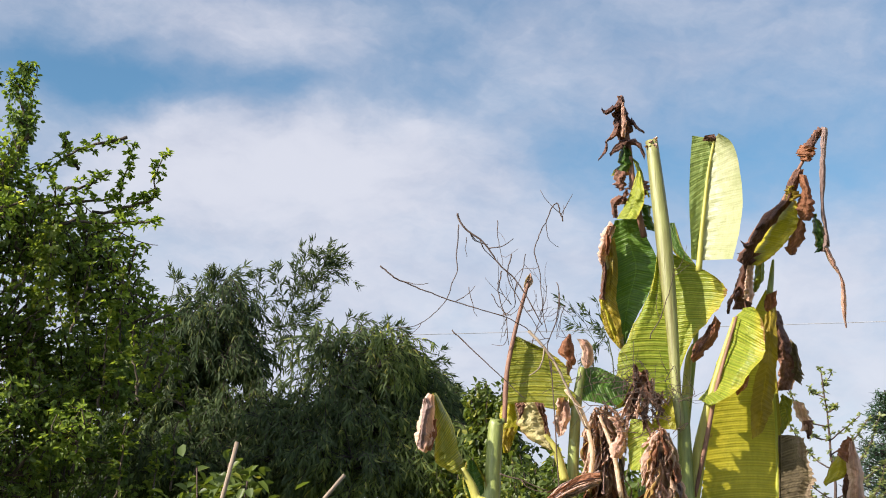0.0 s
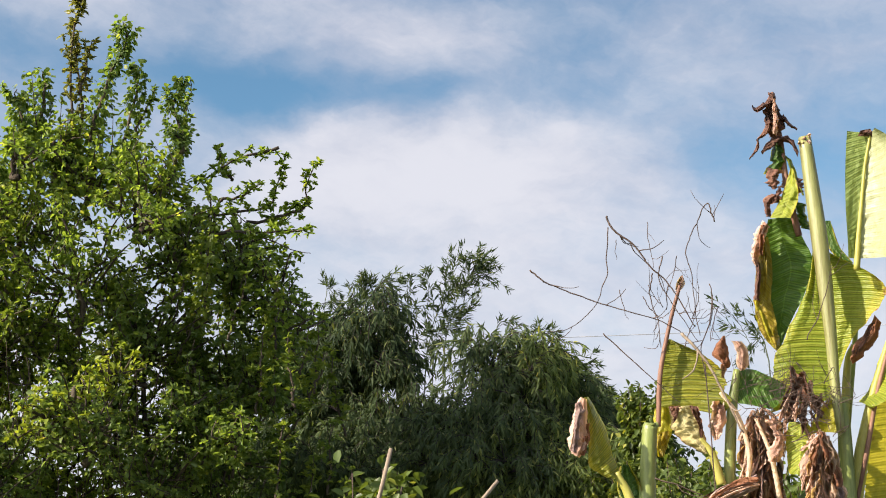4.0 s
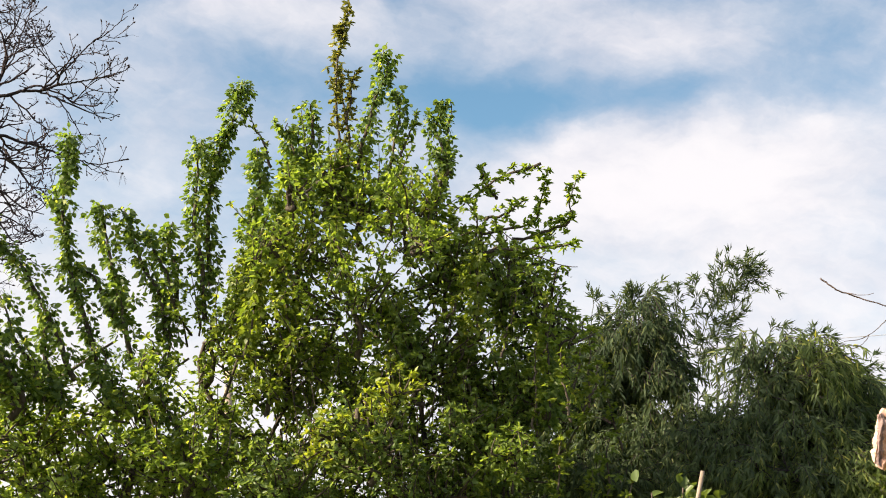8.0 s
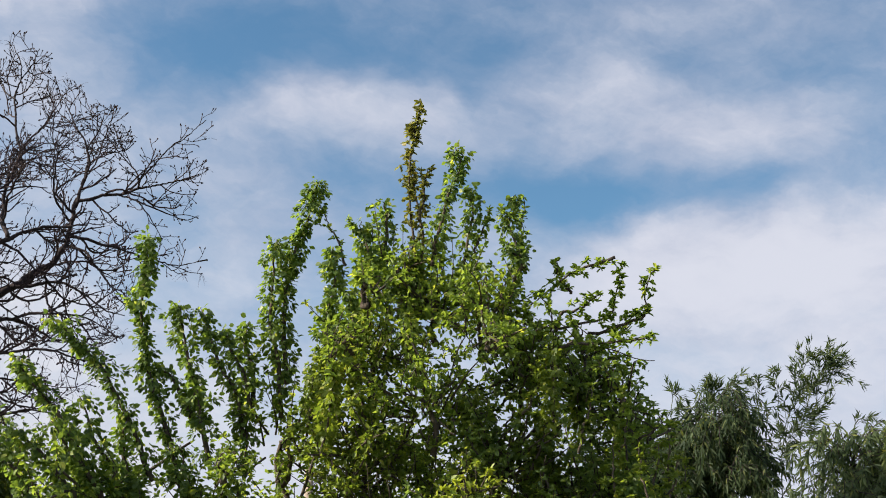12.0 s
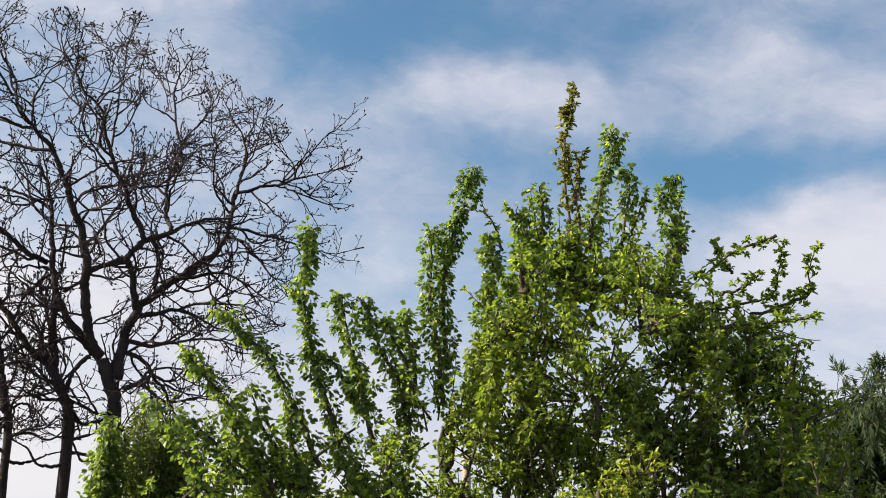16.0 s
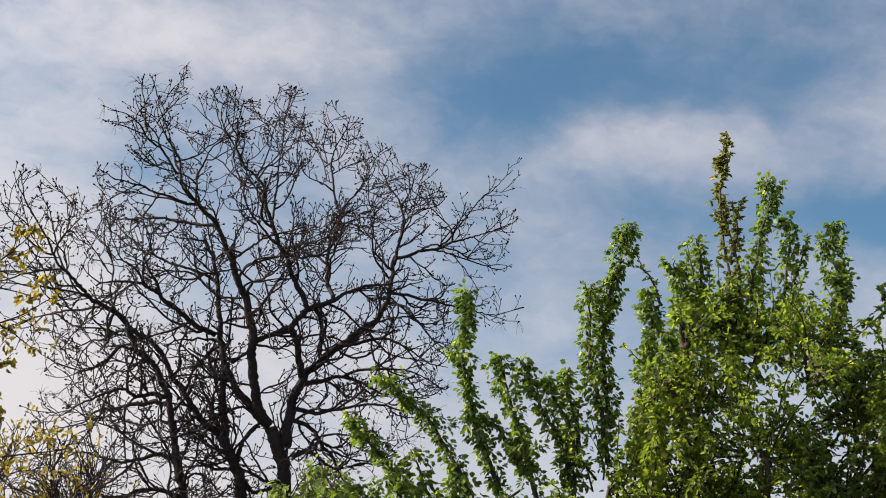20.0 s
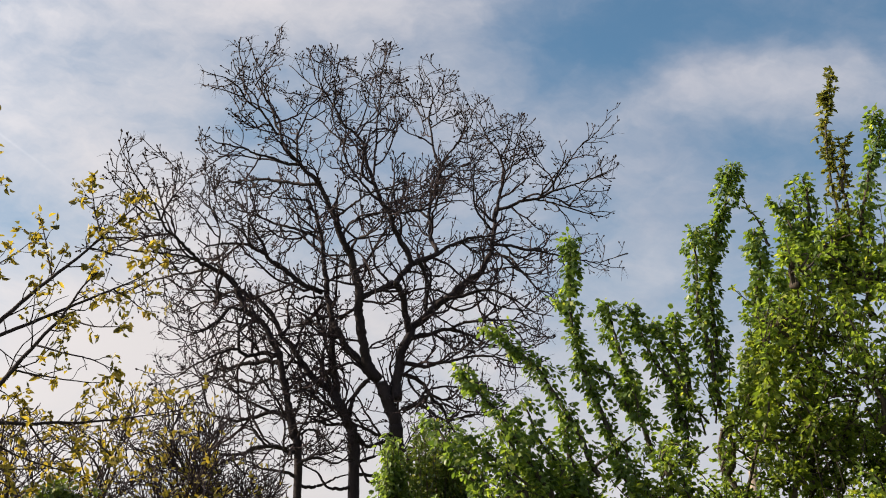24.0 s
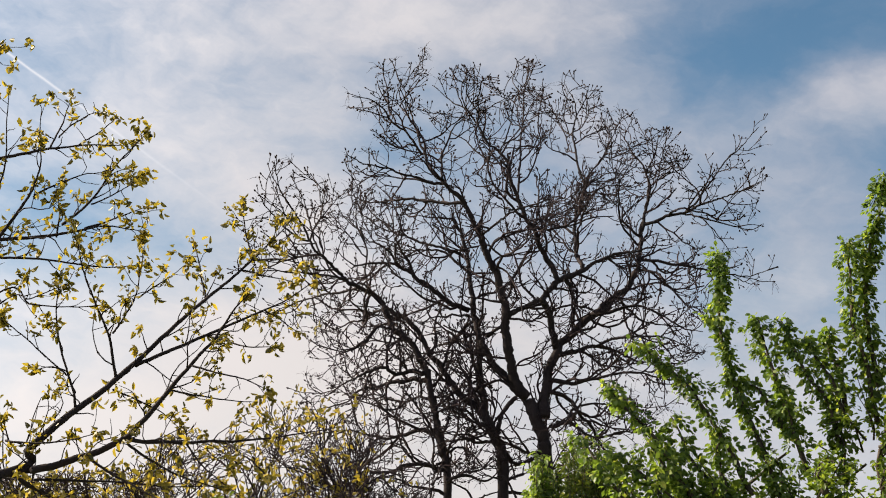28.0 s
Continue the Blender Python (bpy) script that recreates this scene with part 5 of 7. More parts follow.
def hung(geo, path, reach, per_metre, size, rng):
    """Rounded leaves in tufts on short spurs that hang close round an upright shoot."""
    total = np.linalg.norm(np.diff(path, axis=0), axis=1).sum()
    tufts = max(4, int(total * 42))
    s = (np.arange(tufts) + rng.random(tufts)) / tufts
    i = np.minimum((s * (len(path) - 1)).astype(int), len(path) - 2)
    on_ = path[i] + (path[i + 1] - path[i]) * (s * (len(path) - 1) - i)[:, None]
    a = np.arange(tufts) * 2.4 + rng.normal(0, 0.5, tufts)
    out = np.stack([np.cos(a), np.sin(a), rng.normal(0.25, 0.25, tufts)], 1)
    ph = rng.random(3) * 6
    bulge = 0.62 + 0.3 * np.sin(s * total * 9 + ph[0]) + 0.25 * np.sin(s * total * 21 + ph[1]) + rng.normal(0, 0.2, tufts)
    bulge = np.clip(bulge, 0.15, 1.35) * np.clip((1 - s) * total / 0.2 + 0.45, 0, 1)
    hub = on_ + out * (reach * bulge)[:, None]
    each = max(3, int(per_metre / 42))
    hub, out = np.repeat(hub, each, 0), np.repeat(out, each, 0)
    n = len(hub)
    spread = rng.normal(0, 1, (n, 3))
    at = hub + spread * 0.02
    along = out * 0.55 + spread * 0.5 + np.array([0, 0, -0.75])
    L = size * rng.uniform(0.6, 1.2, n)
    face = out + np.array([0, 0, 0.5]) + rng.normal(0, 0.4, (n, 3))
    geo.leaves(at, along, face, L, L * rng.uniform(0.6, 0.82, n), -0.14, 0.3)


def shoot(path_pts, reach, dens=190, r0=0.022, mat=None, depth=0.0, bend=0.0, label="", spurs=False):
    """A pear shoot with its leaves: hung close on upright ones, in whorls on spreading ones."""
    pts = [spot(b, e, PEAR + depth + bend * k / max(1, len(path_pts) - 1)) for k, (b, e) in enumerate(path_pts)]
    path = curve(pts, 22, 0.008, rp)
    br = part("branch", Geo().tube(path, np.linspace(r0, 0.004, len(path)), 6), BARK, pear)
    lf = Geo()
    if spurs:
        rosettes(lf, path, reach * 1.15, dens / 5.0, 0.054, rp, 0.08, 8)
    else:
        hung(lf, path, reach * 0.84, dens * 3.3, 0.05, rp)
    part("leaves", lf, mat or (PEAR_LEAF if spurs else SHOOT_LEAF), br, label, kind="stuff")


shoot([(31.17, 8.89), (31.94, 11.51), (32.58, 13.26), (32.97, 15.03), (32.94, 16.82), (32.93, 18.17)], 0.085, 230, depth=-0.5)
shoot([(32.09, 8.64), (32.87, 10.37), (33.75, 11.87), (34.40, 13.12), (35.58, 13.91), (36.65, 14.78)], 0.10, 190, depth=-0.6)
shoot([(34.35, 8.34), (35.25, 10.04), (36.09, 11.04), (37.05, 12.12), (37.63, 13.17)], 0.10, 190, depth=-0.9)
shoot([(29.87, 9.37), (30.48, 11.57), (30.91, 13.12), (31.22, 14.45), (31.59, 15.55)], 0.12, 190, depth=-0.3)
shoot([(28.61, 10.29), (28.92, 12.07), (29.66, 13.17), (30.14, 14.27), (30.57, 15.43)], 0.08, 170, depth=-0.4)
shoot([(28.33, 11.64), (28.73, 12.93), (29.29, 14.04), (29.61, 14.75)], 0.08, 150, depth=-0.2)
shoot([(28.21, 11.65), (28.37, 13.10), (28.70, 14.11), (28.58, 15.02)], 0.07, 150, depth=-0.1)
shoot([(30.68, 11.12), (31.19, 11.99), (31.69, 12.75), (32.15, 12.95)], 0.06, 120, depth=-0.5)
shoot([(27.10, 11.23), (27.42, 13.47), (27.72, 15.28), (27.57, 17.10), (27.57, 18.35)], 0.12, 170, depth=-0.1)
shoot([(26.92, 12.58), (27.10, 14.84), (27.03, 16.66), (26.70, 18.04), (26.18, 19.43), (25.86, 20.76)], 0.095, 250, depth=0.0)
shoot([(24.63, 17.42), (24.79, 18.10), (25.14, 18.78), (25.62, 19.49)], 0.04, 70, depth=0.0, spurs=True, r0=0.014)
shoot([(25.28, 13.53), (25.40, 15.35), (25.09, 16.72), (25.22, 18.09)], 0.10, 230, depth=-0.3)
shoot([(23.88, 14.01), (23.65, 16.30), (23.68, 17.90), (24.00, 19.22)], 0.12, 200, depth=-0.4)
shoot([(23.01, 17.91), (22.93, 19.06), (23.04, 20.01)], 0.06, 130, depth=0.1)
shoot([(21.54, 15.41), (21.68, 18.16), (21.93, 20.44), (21.89, 22.04), (21.66, 23.07), (21.52, 24.02)], 0.055, 150, depth=0.0, mat=BRONZE_LEAF, spurs=True, r0=0.014)
shoot([(21.78, 22.84), (21.91, 23.07)], 0.05, 260, depth=0.0, mat=BRONZE_LEAF, spurs=True, r0=0.014)
shoot([(21.32, 17.24), (21.45, 19.08), (21.71, 20.67), (22.04, 21.58)], 0.10, 190, depth=0.1, mat=BRONZE_LEAF, spurs=True, r0=0.014)
shoot([(21.53, 19.30), (21.29, 20.45), (21.05, 21.37)], 0.07, 190, depth=0.0, mat=BRONZE_LEAF, spurs=True, r0=0.014)
shoot([(20.96, 17.48), (20.79, 18.85), (20.31, 20.23), (19.82, 21.37), (19.97, 22.28)], 0.09, 190, depth=-0.2)
shoot([(19.88, 15.88), (19.59, 17.48), (19.24, 19.31), (19.33, 20.64)], 0.09, 170, depth=0.3)
shoot([(19.20, 17.71), (18.91, 18.81), (18.51, 19.72)], 0.07, 160, depth=0.2, spurs=True, r0=0.014)
shoot([(18.22, 14.73), (17.68, 16.56), (17.37, 18.04), (17.62, 19.19), (17.38, 20.33)], 0.10, 190, depth=-0.2)
shoot([(17.35, 17.47), (17.17, 18.61), (17.04, 20.21)], 0.05, 110, depth=0.1, spurs=True, r0=0.014)
shoot([(17.19, 17.24), (17.23, 17.81), (17.82, 18.16)], 0.10, 200, depth=-0.3)
shoot([(13.21, 17.72), (14.13, 17.50), (15.26, 16.93), (16.30, 16.26), (17.15, 15.29)], 0.06, 190, depth=-0.2, spurs=True, r0=0.014)
shoot([(15.11, 16.29), (15.57, 16.94), (15.67, 17.60)], 0.05, 150, depth=-0.1, spurs=True, r0=0.014)
shoot([(14.45, 14.68), (12.80, 15.05), (11.94, 15.52), (12.04, 16.38), (11.49, 17.22)], 0.06, 170, depth=0.1, spurs=True, r0=0.014)
shoot([(17.15, 15.13), (15.38, 14.97), (13.68, 15.34), (13.18, 16.24), (12.94, 17.37)], 0.07, 190, depth=0.1, spurs=True, r0=0.014)
shoot([(15.88, 14.02), (14.23, 14.33), (12.78, 14.34), (11.76, 14.49)], 0.07, 170, depth=-0.3, spurs=True, r0=0.014)
shoot([(15.61, 15.39), (14.65, 15.82), (13.93, 16.26)], 0.07, 170, depth=0.2, spurs=True, r0=0.014)
shoot([(15.43, 13.33), (14.01, 13.99), (13.05, 14.64), (12.32, 15.30)], 0.11, 190, depth=0.3, spurs=True, r0=0.014)
shoot([(14.97, 12.87), (13.57, 13.30), (12.64, 13.28)], 0.12, 200, depth=0.4, spurs=True, r0=0.014)
shoot([(35.07, 7.88), (35.80, 8.93), (36.73, 9.75), (37.64, 10.35)], 0.13, 190, depth=-1.1)
shoot([(33.98, 7.71), (34.73, 8.98), (35.45, 9.81), (36.18, 10.76)], 0.16, 210, depth=-1.0)
shoot([(33.23, 7.73), (33.65, 9.02), (34.53, 10.51), (35.18, 11.79)], 0.10, 170, depth=-0.8)
shoot([(36.52, 7.40), (37.03, 8.44), (37.99, 9.68), (38.77, 11.14)], 0.15, 190, depth=-1.2)
shoot([(32.96, 8.61), (33.38, 9.91), (33.26, 11.23)], 0.07, 130, depth=-0.6)


def lobe(b, e, rb, re, depth=0.0, twigs=55, mat=None, dense=1.0, thickness=1.0):
    """A leafy part of the crown: twigs that turn up and out, each with its leaves."""
    c = np.array(spot(b, e, PEAR + depth))
    rx, rz = PEAR * math.tan(radians(rb)), PEAR * math.tan(radians(re))
    wood, lf = Geo(), Geo()
    root = c + np.array([0, 0, -0.9 * rz])
    wood.tube(curve([root, c], 6, 0.03, rp), np.linspace(0.03, 0.012, 6), 5)
    # near lobes get the yellower leaf, coloured as if the sun fell there
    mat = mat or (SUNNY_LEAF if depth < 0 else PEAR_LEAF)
    for _ in range(int(twigs * (0.8 if e < 7.5 else 0.66))):
        d = rp.normal(0, 1, 3)
        d /= np.linalg.norm(d)
        end = c + d * np.array([rx, thickness, rz]) * rp.random() ** 0.45
        start = c + (end - c) * 0.35 + np.array([0, 0, -0.25 * rz])
        mid = (start + end) / 2 + rp.normal(0, 0.08, 3)
        path = curve([start, mid, end + np.array([0, 0, 0.08])], 7)
        wood.tube(path, np.linspace(0.011, 0.003, 7), 4)
        rosettes(lf, path, 0.1, 12 * dense, 0.051, rp, 0.15)
        leafy(lf, path, 0.11, 34 * dense, 0.051, rp, 0.1, 0.3)
    br = part("branch", wood, BARK, pear)
    part("leaves", lf, mat, br, kind="stuff")


# inner and low lobes with the duller leaf have their shade painted in
lobe(20.76, 16.44, 2.6, 2.6)
lobe(22.39, 17.40, 1.6, 2.2)
lobe(18.49, 15.48, 2.2, 2.2, -0.3, mat=PEAR_LEAF)
lobe(23.46, 14.24, 2.4, 2.4, -0.4)
lobe(20.92, 12.39, 3.0, 2.8, -0.6, 70, mat=PEAR_LEAF)
lobe(17.24, 13.19, 2.8, 2.2, 0.2, 70, PEAR_SHADED)
lobe(14.60, 12.62, 2.4, 1.8, 0.4, 60, PEAR_SHADED)
lobe(12.99, 10.81, 2.0, 1.8, 0.6, 60, PEAR_SHADED)
lobe(18.09, 10.10, 3.5, 2.4, -0.2, 80, PEAR_SHADED)
lobe(14.47, 8.68, 3.2, 2.2, 0.4, 80, PEAR_SHADED)
lobe(23.78, 10.18, 3.2, 2.6, -0.4, 60)
lobe(26.99, 10.64, 1.8, 2.4, 0.0, 40)
lobe(23.86, 6.93, 3.2, 2.6, 0.2, 50)
lobe(19.27, 6.99, 3.0, 3.0, -0.2, 80)
lobe(15.15, 6.09, 3.0, 3.0, 0.4, 80, PEAR_SHADED)
lobe(13.27, 8.81, 1.9, 2.0, 0.5, 60, PEAR_SHADED)
lobe(28.29, 5.97, 2.6, 2.4, 0.0, 40)
lobe(32.16, 5.46, 2.8, 2.0, 0.2, 45)
lobe(21.47, 3.83, 5.0, 2.5, 0.0, 80)
lobe(29.22, 3.12, 5.0, 2.0, 0.2, 70)
lobe(15.86, 2.54, 5.0, 2.5, 0.6, 80, PEAR_SHADED)
lobe(24.25, 4.69, 3.0, 2.0, 0.3, 60)
lobe(20.65, 8.55, 2.0, 1.8, 0.2, 50)
lobe(22.53, 10.34, 1.8, 1.8, 0.5, 45)
lobe(26.59, 7.77, 1.8, 1.8, 0.5, 30)
lobe(27.57, 5.61, 2.6, 1.8, -0.9, 60, mat=PEAR_LEAF)
lobe(23.66, 4.53, 2.6, 1.6, -1.0, 60, PEAR_SHADED)
lobe(20.35, 6.55, 2.2, 1.8, -1.0, 60, PEAR_SHADED)
lobe(17.40, 4.53, 2.6, 1.6, -0.6, 60, PEAR_SHADED)
lobe(15.59, 6.98, 2.0, 1.8, -0.3, 60, PEAR_SHADED)
lobe(24.47, 8.95, 2.0, 1.6, -0.5, 40)
lobe(29.36, 7.76, 2.0, 1.6, -0.6, 40)
for spotted in [(14.50, 13.83), (13.23, 12.44), (12.32, 10.62), (15.80, 14.29)]:
    lobe(*spotted, 1.5, 1.4, 0.1, 22, dense=0.7)
lobe(16.51, 4.78, 2.8, 2.2, 0.7, 70, PEAR_SHADED)
lobe(15.00, 7.45, 2.4, 2.2, 0.8, 60, PEAR_SHADED)
lobe(17.01, 8.67, 2.2, 2.0, 0.8, 50, PEAR_SHADED)
# leafy growth low on the open side; sunlight is put into its leaf colour
lobe(33.88, 6.45, 2.07, 1.84, -0.6, 37, LOW_SUNLIT_LEAF)
lobe(31.86, 4.78, 2.30, 1.38, -0.7, 37, LOW_SUNLIT_LEAF)
lobe(29.75, 5.48, 1.84, 1.38, -0.4, 28, LOW_SUNLIT_LEAF)
lobe(34.44, 8.37, 1.38, 1.38, -0.9, 25, LOW_SUNLIT_LEAF)
lobe(35.90, 5.73, 2.07, 2.07, -1.0, 37, LOW_SUNLIT_LEAF)
lobe(27.53, 4.87, 1.84, 1.38, -0.5, 28, LOW_SUNLIT_LEAF)
lobe(32.44, 7.15, 1.38, 1.38, -0.2, 19, LOW_SUNLIT_LEAF)
lobe(33.90, 3.70, 2.20, 1.40, -0.6, 31, LOW_SUNLIT_LEAF)
lobe(30.80, 3.30, 2.20, 1.30, -0.5, 28, LOW_SUNLIT_LEAF)
for _ in range(11):
    # short side shoots that fill in between the upright ones
    b = rp.uniform(28.3, 36.0)
    e = 12.6 - 0.55 * abs(b - 30.5) - rp.random() * 3.0
    long = rp.uniform(1.2, 2.6)
    shoot([(b - 0.35 * long + rp.normal(0, 0.2), e - long), (b - 0.1 * long, e - 0.45 * long), (b, e)], rp.uniform(0.08, 0.13), rp.uniform(130, 190), 0.012, None, rp.uniform(-0.9, 0.1))
# bright young growth low on the sunny side
for b, e, wide, n in ((21.72, 6.69, 1.0, 15), (19.46, 8.52, 0.9, 13), (20.53, 7.77, 1.2, 9)):
    lobe(b, e, wide, wide * 0.6, -1.4, n, YOUNG_LEAF, 0.9, 0.3)

# many lesser shoots below the crown's outline
OUTLINE = [(40.98, 9.90), (38.97, 9.31), (37.54, 12.04), (33.89, 11.47), (32.61, 14.66), (30.71, 13.34), (29.31, 12.91), (27.68, 16.54), (26.00, 16.99), (24.58, 16.76), (22.35, 18.76), (19.96, 18.92), (17.45, 17.24), (15.57, 14.67), (13.43, 13.45), (11.66, 11.40), (9.68, 10.02)]
for spotted in [(14.58, 6.09), (27.14, 4.88), (29.32, 9.28), (23.68, 16.47), (24.57, 14.62), (18.63, 14.75)]:
    lobe(*spotted, 0.8, 0.7, -1.1, 18, PEAR_LEAF, 1.1, 0.4)
for k in range(150):
    i = int(rp.integers(0, len(OUTLINE) - 1))
    if i < 8:
        continue
    u = rp.random()
    b = OUTLINE[i][0] * (1 - u) + OUTLINE[i + 1][0] * u
    e = OUTLINE[i][1] * (1 - u) + OUTLINE[i + 1][1] * u - 0.2 - rp.random() ** 1.3 * 7.0
    long = rp.uniform(1.5, 4.0)
    side_ = rp.normal(0, 0.5) + (b - 22) * 0.03
    shoot([(b - side_, e - long), (b - side_ * 0.3, e - long * 0.45), (b, e)], rp.uniform(0.07, 0.13), rp.uniform(110, 180), 0.012, SUNNY_LEAF if k % 3 else None, rp.uniform(-0.9, 0.9), spurs=b < 22 and k % 4 != 0)

part("twig", Geo().tube(curve([spot(b, e, PEAR) for b, e in [(14.18, 14.16), (13.23, 13.88), (12.53, 13.65), (11.73, 13.51)]], 12, 0.004, rp), np.linspace(0.006, 0.003, 12), 5), TWIG, pear)

# thin bare water shoots inside the crown
wood = Geo()
for k in range(70):
    b, e = rp.uniform(16, 24), rp.uniform(1.5, 6.0)
    foot = np.array(spot(b, e, PEAR + rp.uniform(-1.0, 0.6)))
    run = [foot]
    d = unit(np.array([rp.normal(0, 0.16), rp.normal(0, 0.16), 1.0]))
    for _ in range(8):
        d = unit(d + rp.normal(0, 0.07, 3))
        run.append(run[-1] + d * rp.uniform(0.06, 0.13))
    wood.tube(run, np.linspace(0.005, 0.0025, 9), 4)
part("water_shoot", wood, TWIG, pear, "thin bare brown shoots", kind="stuff")

wood = Geo()
base = np.array(pear.location)
wood.tube(curve([base, base + np.array([0.05, 0, 0.6]), base + np.array([-0.05, 0.1, 1.3])], 10), np.linspace(0.19, 0.13, 10), 12)
part("trunk", wood, BARK, pear)
fork = base + np.array([-0.05, 0.1, 1.25])
for ends in ([(24.45, 4.20), (21.63, 11.50)], [(25.78, 4.19), (25.57, 10.50)], [(19.47, 4.26), (19.54, 11.99)], [(21.48, 4.23), (20.68, 10.59)], [(26.78, 8.35), (24.19, 12.65)], [(31.98, 6.84), (30.65, 10.18)], [(36.71, 5.67), (35.08, 8.99)], [(18.22, 7.91), (15.74, 12.22)]):
    pts = [Vector(fork)] + [spot(b, e, PEAR) for b, e in ends]
    part("limb", Geo().tube(curve(pts, 16, 0.015, rp), np.linspace(0.03, 0.01, 16), 7), BARK, pear)


# ---- bamboo behind ----
rw = np.random.default_rng(21)
BAMBOO = 14.0


def bamboo(b, e, rb, re, depth, plumes, mat, label, lean=0.0):
    """A bamboo clump round a bearing and height: culms fan out to arching plumes of drooping branchlets set with narrow leaves."""
    d0 = BAMBOO + depth
    mid = np.array(spot(b, e, d0))
    rx, rz = d0 * math.tan(radians(rb)), d0 * math.tan(radians(re))
    base = np.array([mid[0], mid[1], 0.0])
    across = np.array([math.cos(radians(b)), math.sin(radians(b)), 0.0])
    toward = np.array([math.sin(radians(b)), -math.cos(radians(b)), 0.0])
    tree = thing("bamboo_clump", base, label, "bamboo", "bamboo behind the garden")
    fork = mid - (0, 0, rz * 0.8)
    part("culm", Geo().tube(curve([base, base * 0.4 + fork * 0.6 + (0.05, 0, 0), fork], 10, 0.03, rw), np.linspace(0.06, 0.03, 10), 8), DARK_BARK, tree)
    wood, lf = Geo(), Geo()
    for k in range(plumes):
        a, q = rw.uniform(-1.0, 1.0), rw.random() ** 0.5
        up = rw.uniform(-1.0, 1.0)
        side = a * math.sqrt(max(0.05, 1 - max(up, 0.0) ** 2))
        tip = mid + across * (side * rx) + toward * (q * 0.9) * (1 - 0.5 * max(up, 0)) + (0, 0, up * rz)
        limb = curve([fork, (fork + tip) / 2 + (0, 0, 0.18 * rz) + rw.normal(0, 0.06, 3), tip], 10, 0.012, rw)
        wood.tube(limb, np.linspace(0.02, 0.005, 10), 5)
        heading = unit(across * (side + lean + rw.normal(0, 0.3)) + toward * rw.uniform(0.1, 0.8))
        fresh = rw.uniform(0.75, 1.25)
        for _ in range(int(rw.integers(9, 15))):
            t0 = limb[int(rw.integers(6, 10))]
            go = unit(heading + rw.normal(0, 0.55, 3) + (0, 0, 0.4))
            w1, fall = rw.uniform(0.12, 0.3), rw.uniform(0.06, 0.34)
            peak = t0 + go * w1
            end = peak + go * (1, 1, 0) * rw.uniform(0.12, 0.3) - (0, 0, fall)
            path = curve([t0, peak, (peak + end) / 2 + go * 0.06, end], 10, 0.006, rw)
            wood.tube(path, np.linspace(0.0045, 0.002, 10), 3)
            n = 30
            s = 1.5 + 7.4 * (np.arange(n) + rw.random(n)) / n
            i = np.minimum(s.astype(int), 8)
            tan = path[i + 1] - path[i]
            at = path[i] + tan * (s - i)[:, None]
            tan = unit_rows(tan)
            along = tan * 0.75 + unit_rows(rw.normal(0, 1, (n, 3))) * 0.75 + np.array([0, 0, -0.42])
            L = rw.uniform(0.06, 0.115, n) * fresh
            lf.leaves(at, along, rw.normal(0, 0.5, (n, 3)) + toward + (0, 0, 0.6), L, L * 0.12 + 0.005, 0.25, 0.8, True)
    br = part("branchwork", wood, DARK_BARK, tree, kind="stuff")
    part("leaves", lf, mat, br, kind="stuff")


# sunlit clumps take the paler leaf colour, shaded ones the darker
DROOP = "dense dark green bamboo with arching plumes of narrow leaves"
LIT = "bamboo with drooping narrow leaves, coloured paler as if sunlit"
bamboo(9.75, 8.25, 1.19, 2.30, 0.3, 34, BAMBOO_SHADED, DROOP)
bamboo(9.33, 10.64, 0.46, 0.78, 0.1, 7, BAMBOO_SHADED, DROOP)
bamboo(10.85, 8.95, 0.92, 1.38, 0.6, 18, BAMBOO_SHADED, DROOP)
bamboo(11.11, 6.69, 1.61, 1.38, 0.4, 26, BAMBOO_SHADED, DROOP)
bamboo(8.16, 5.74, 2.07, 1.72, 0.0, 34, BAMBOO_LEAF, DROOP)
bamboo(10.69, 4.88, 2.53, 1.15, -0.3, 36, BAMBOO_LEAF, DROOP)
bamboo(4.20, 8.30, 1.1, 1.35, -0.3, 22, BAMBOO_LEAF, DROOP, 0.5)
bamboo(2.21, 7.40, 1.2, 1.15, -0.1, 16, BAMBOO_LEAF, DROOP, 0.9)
bamboo(2.71, 8.76, 0.51, 0.78, -0.5, 6, BAMBOO_SUNLIT, LIT, 0.6)
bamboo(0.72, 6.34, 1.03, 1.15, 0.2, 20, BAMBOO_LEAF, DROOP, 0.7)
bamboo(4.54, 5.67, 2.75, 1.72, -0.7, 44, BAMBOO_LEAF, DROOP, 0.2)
bamboo(1.68, 4.93, 2.30, 1.38, -0.8, 34, BAMBOO_SUNLIT, LIT, 0.3)
bamboo(-1.37, 4.84, 1.26, 1.26, 0.6, 24, BAMBOO_SHADED, DROOP, 0.2)
bamboo(6.85, 4.38, 3.21, 1.15, 0.9, 30, BAMBOO_SHADED, DROOP)
bamboo(14.10, 4.69, 1.38, 1.15, 0.2, 16, BAMBOO_SUNLIT, LIT)


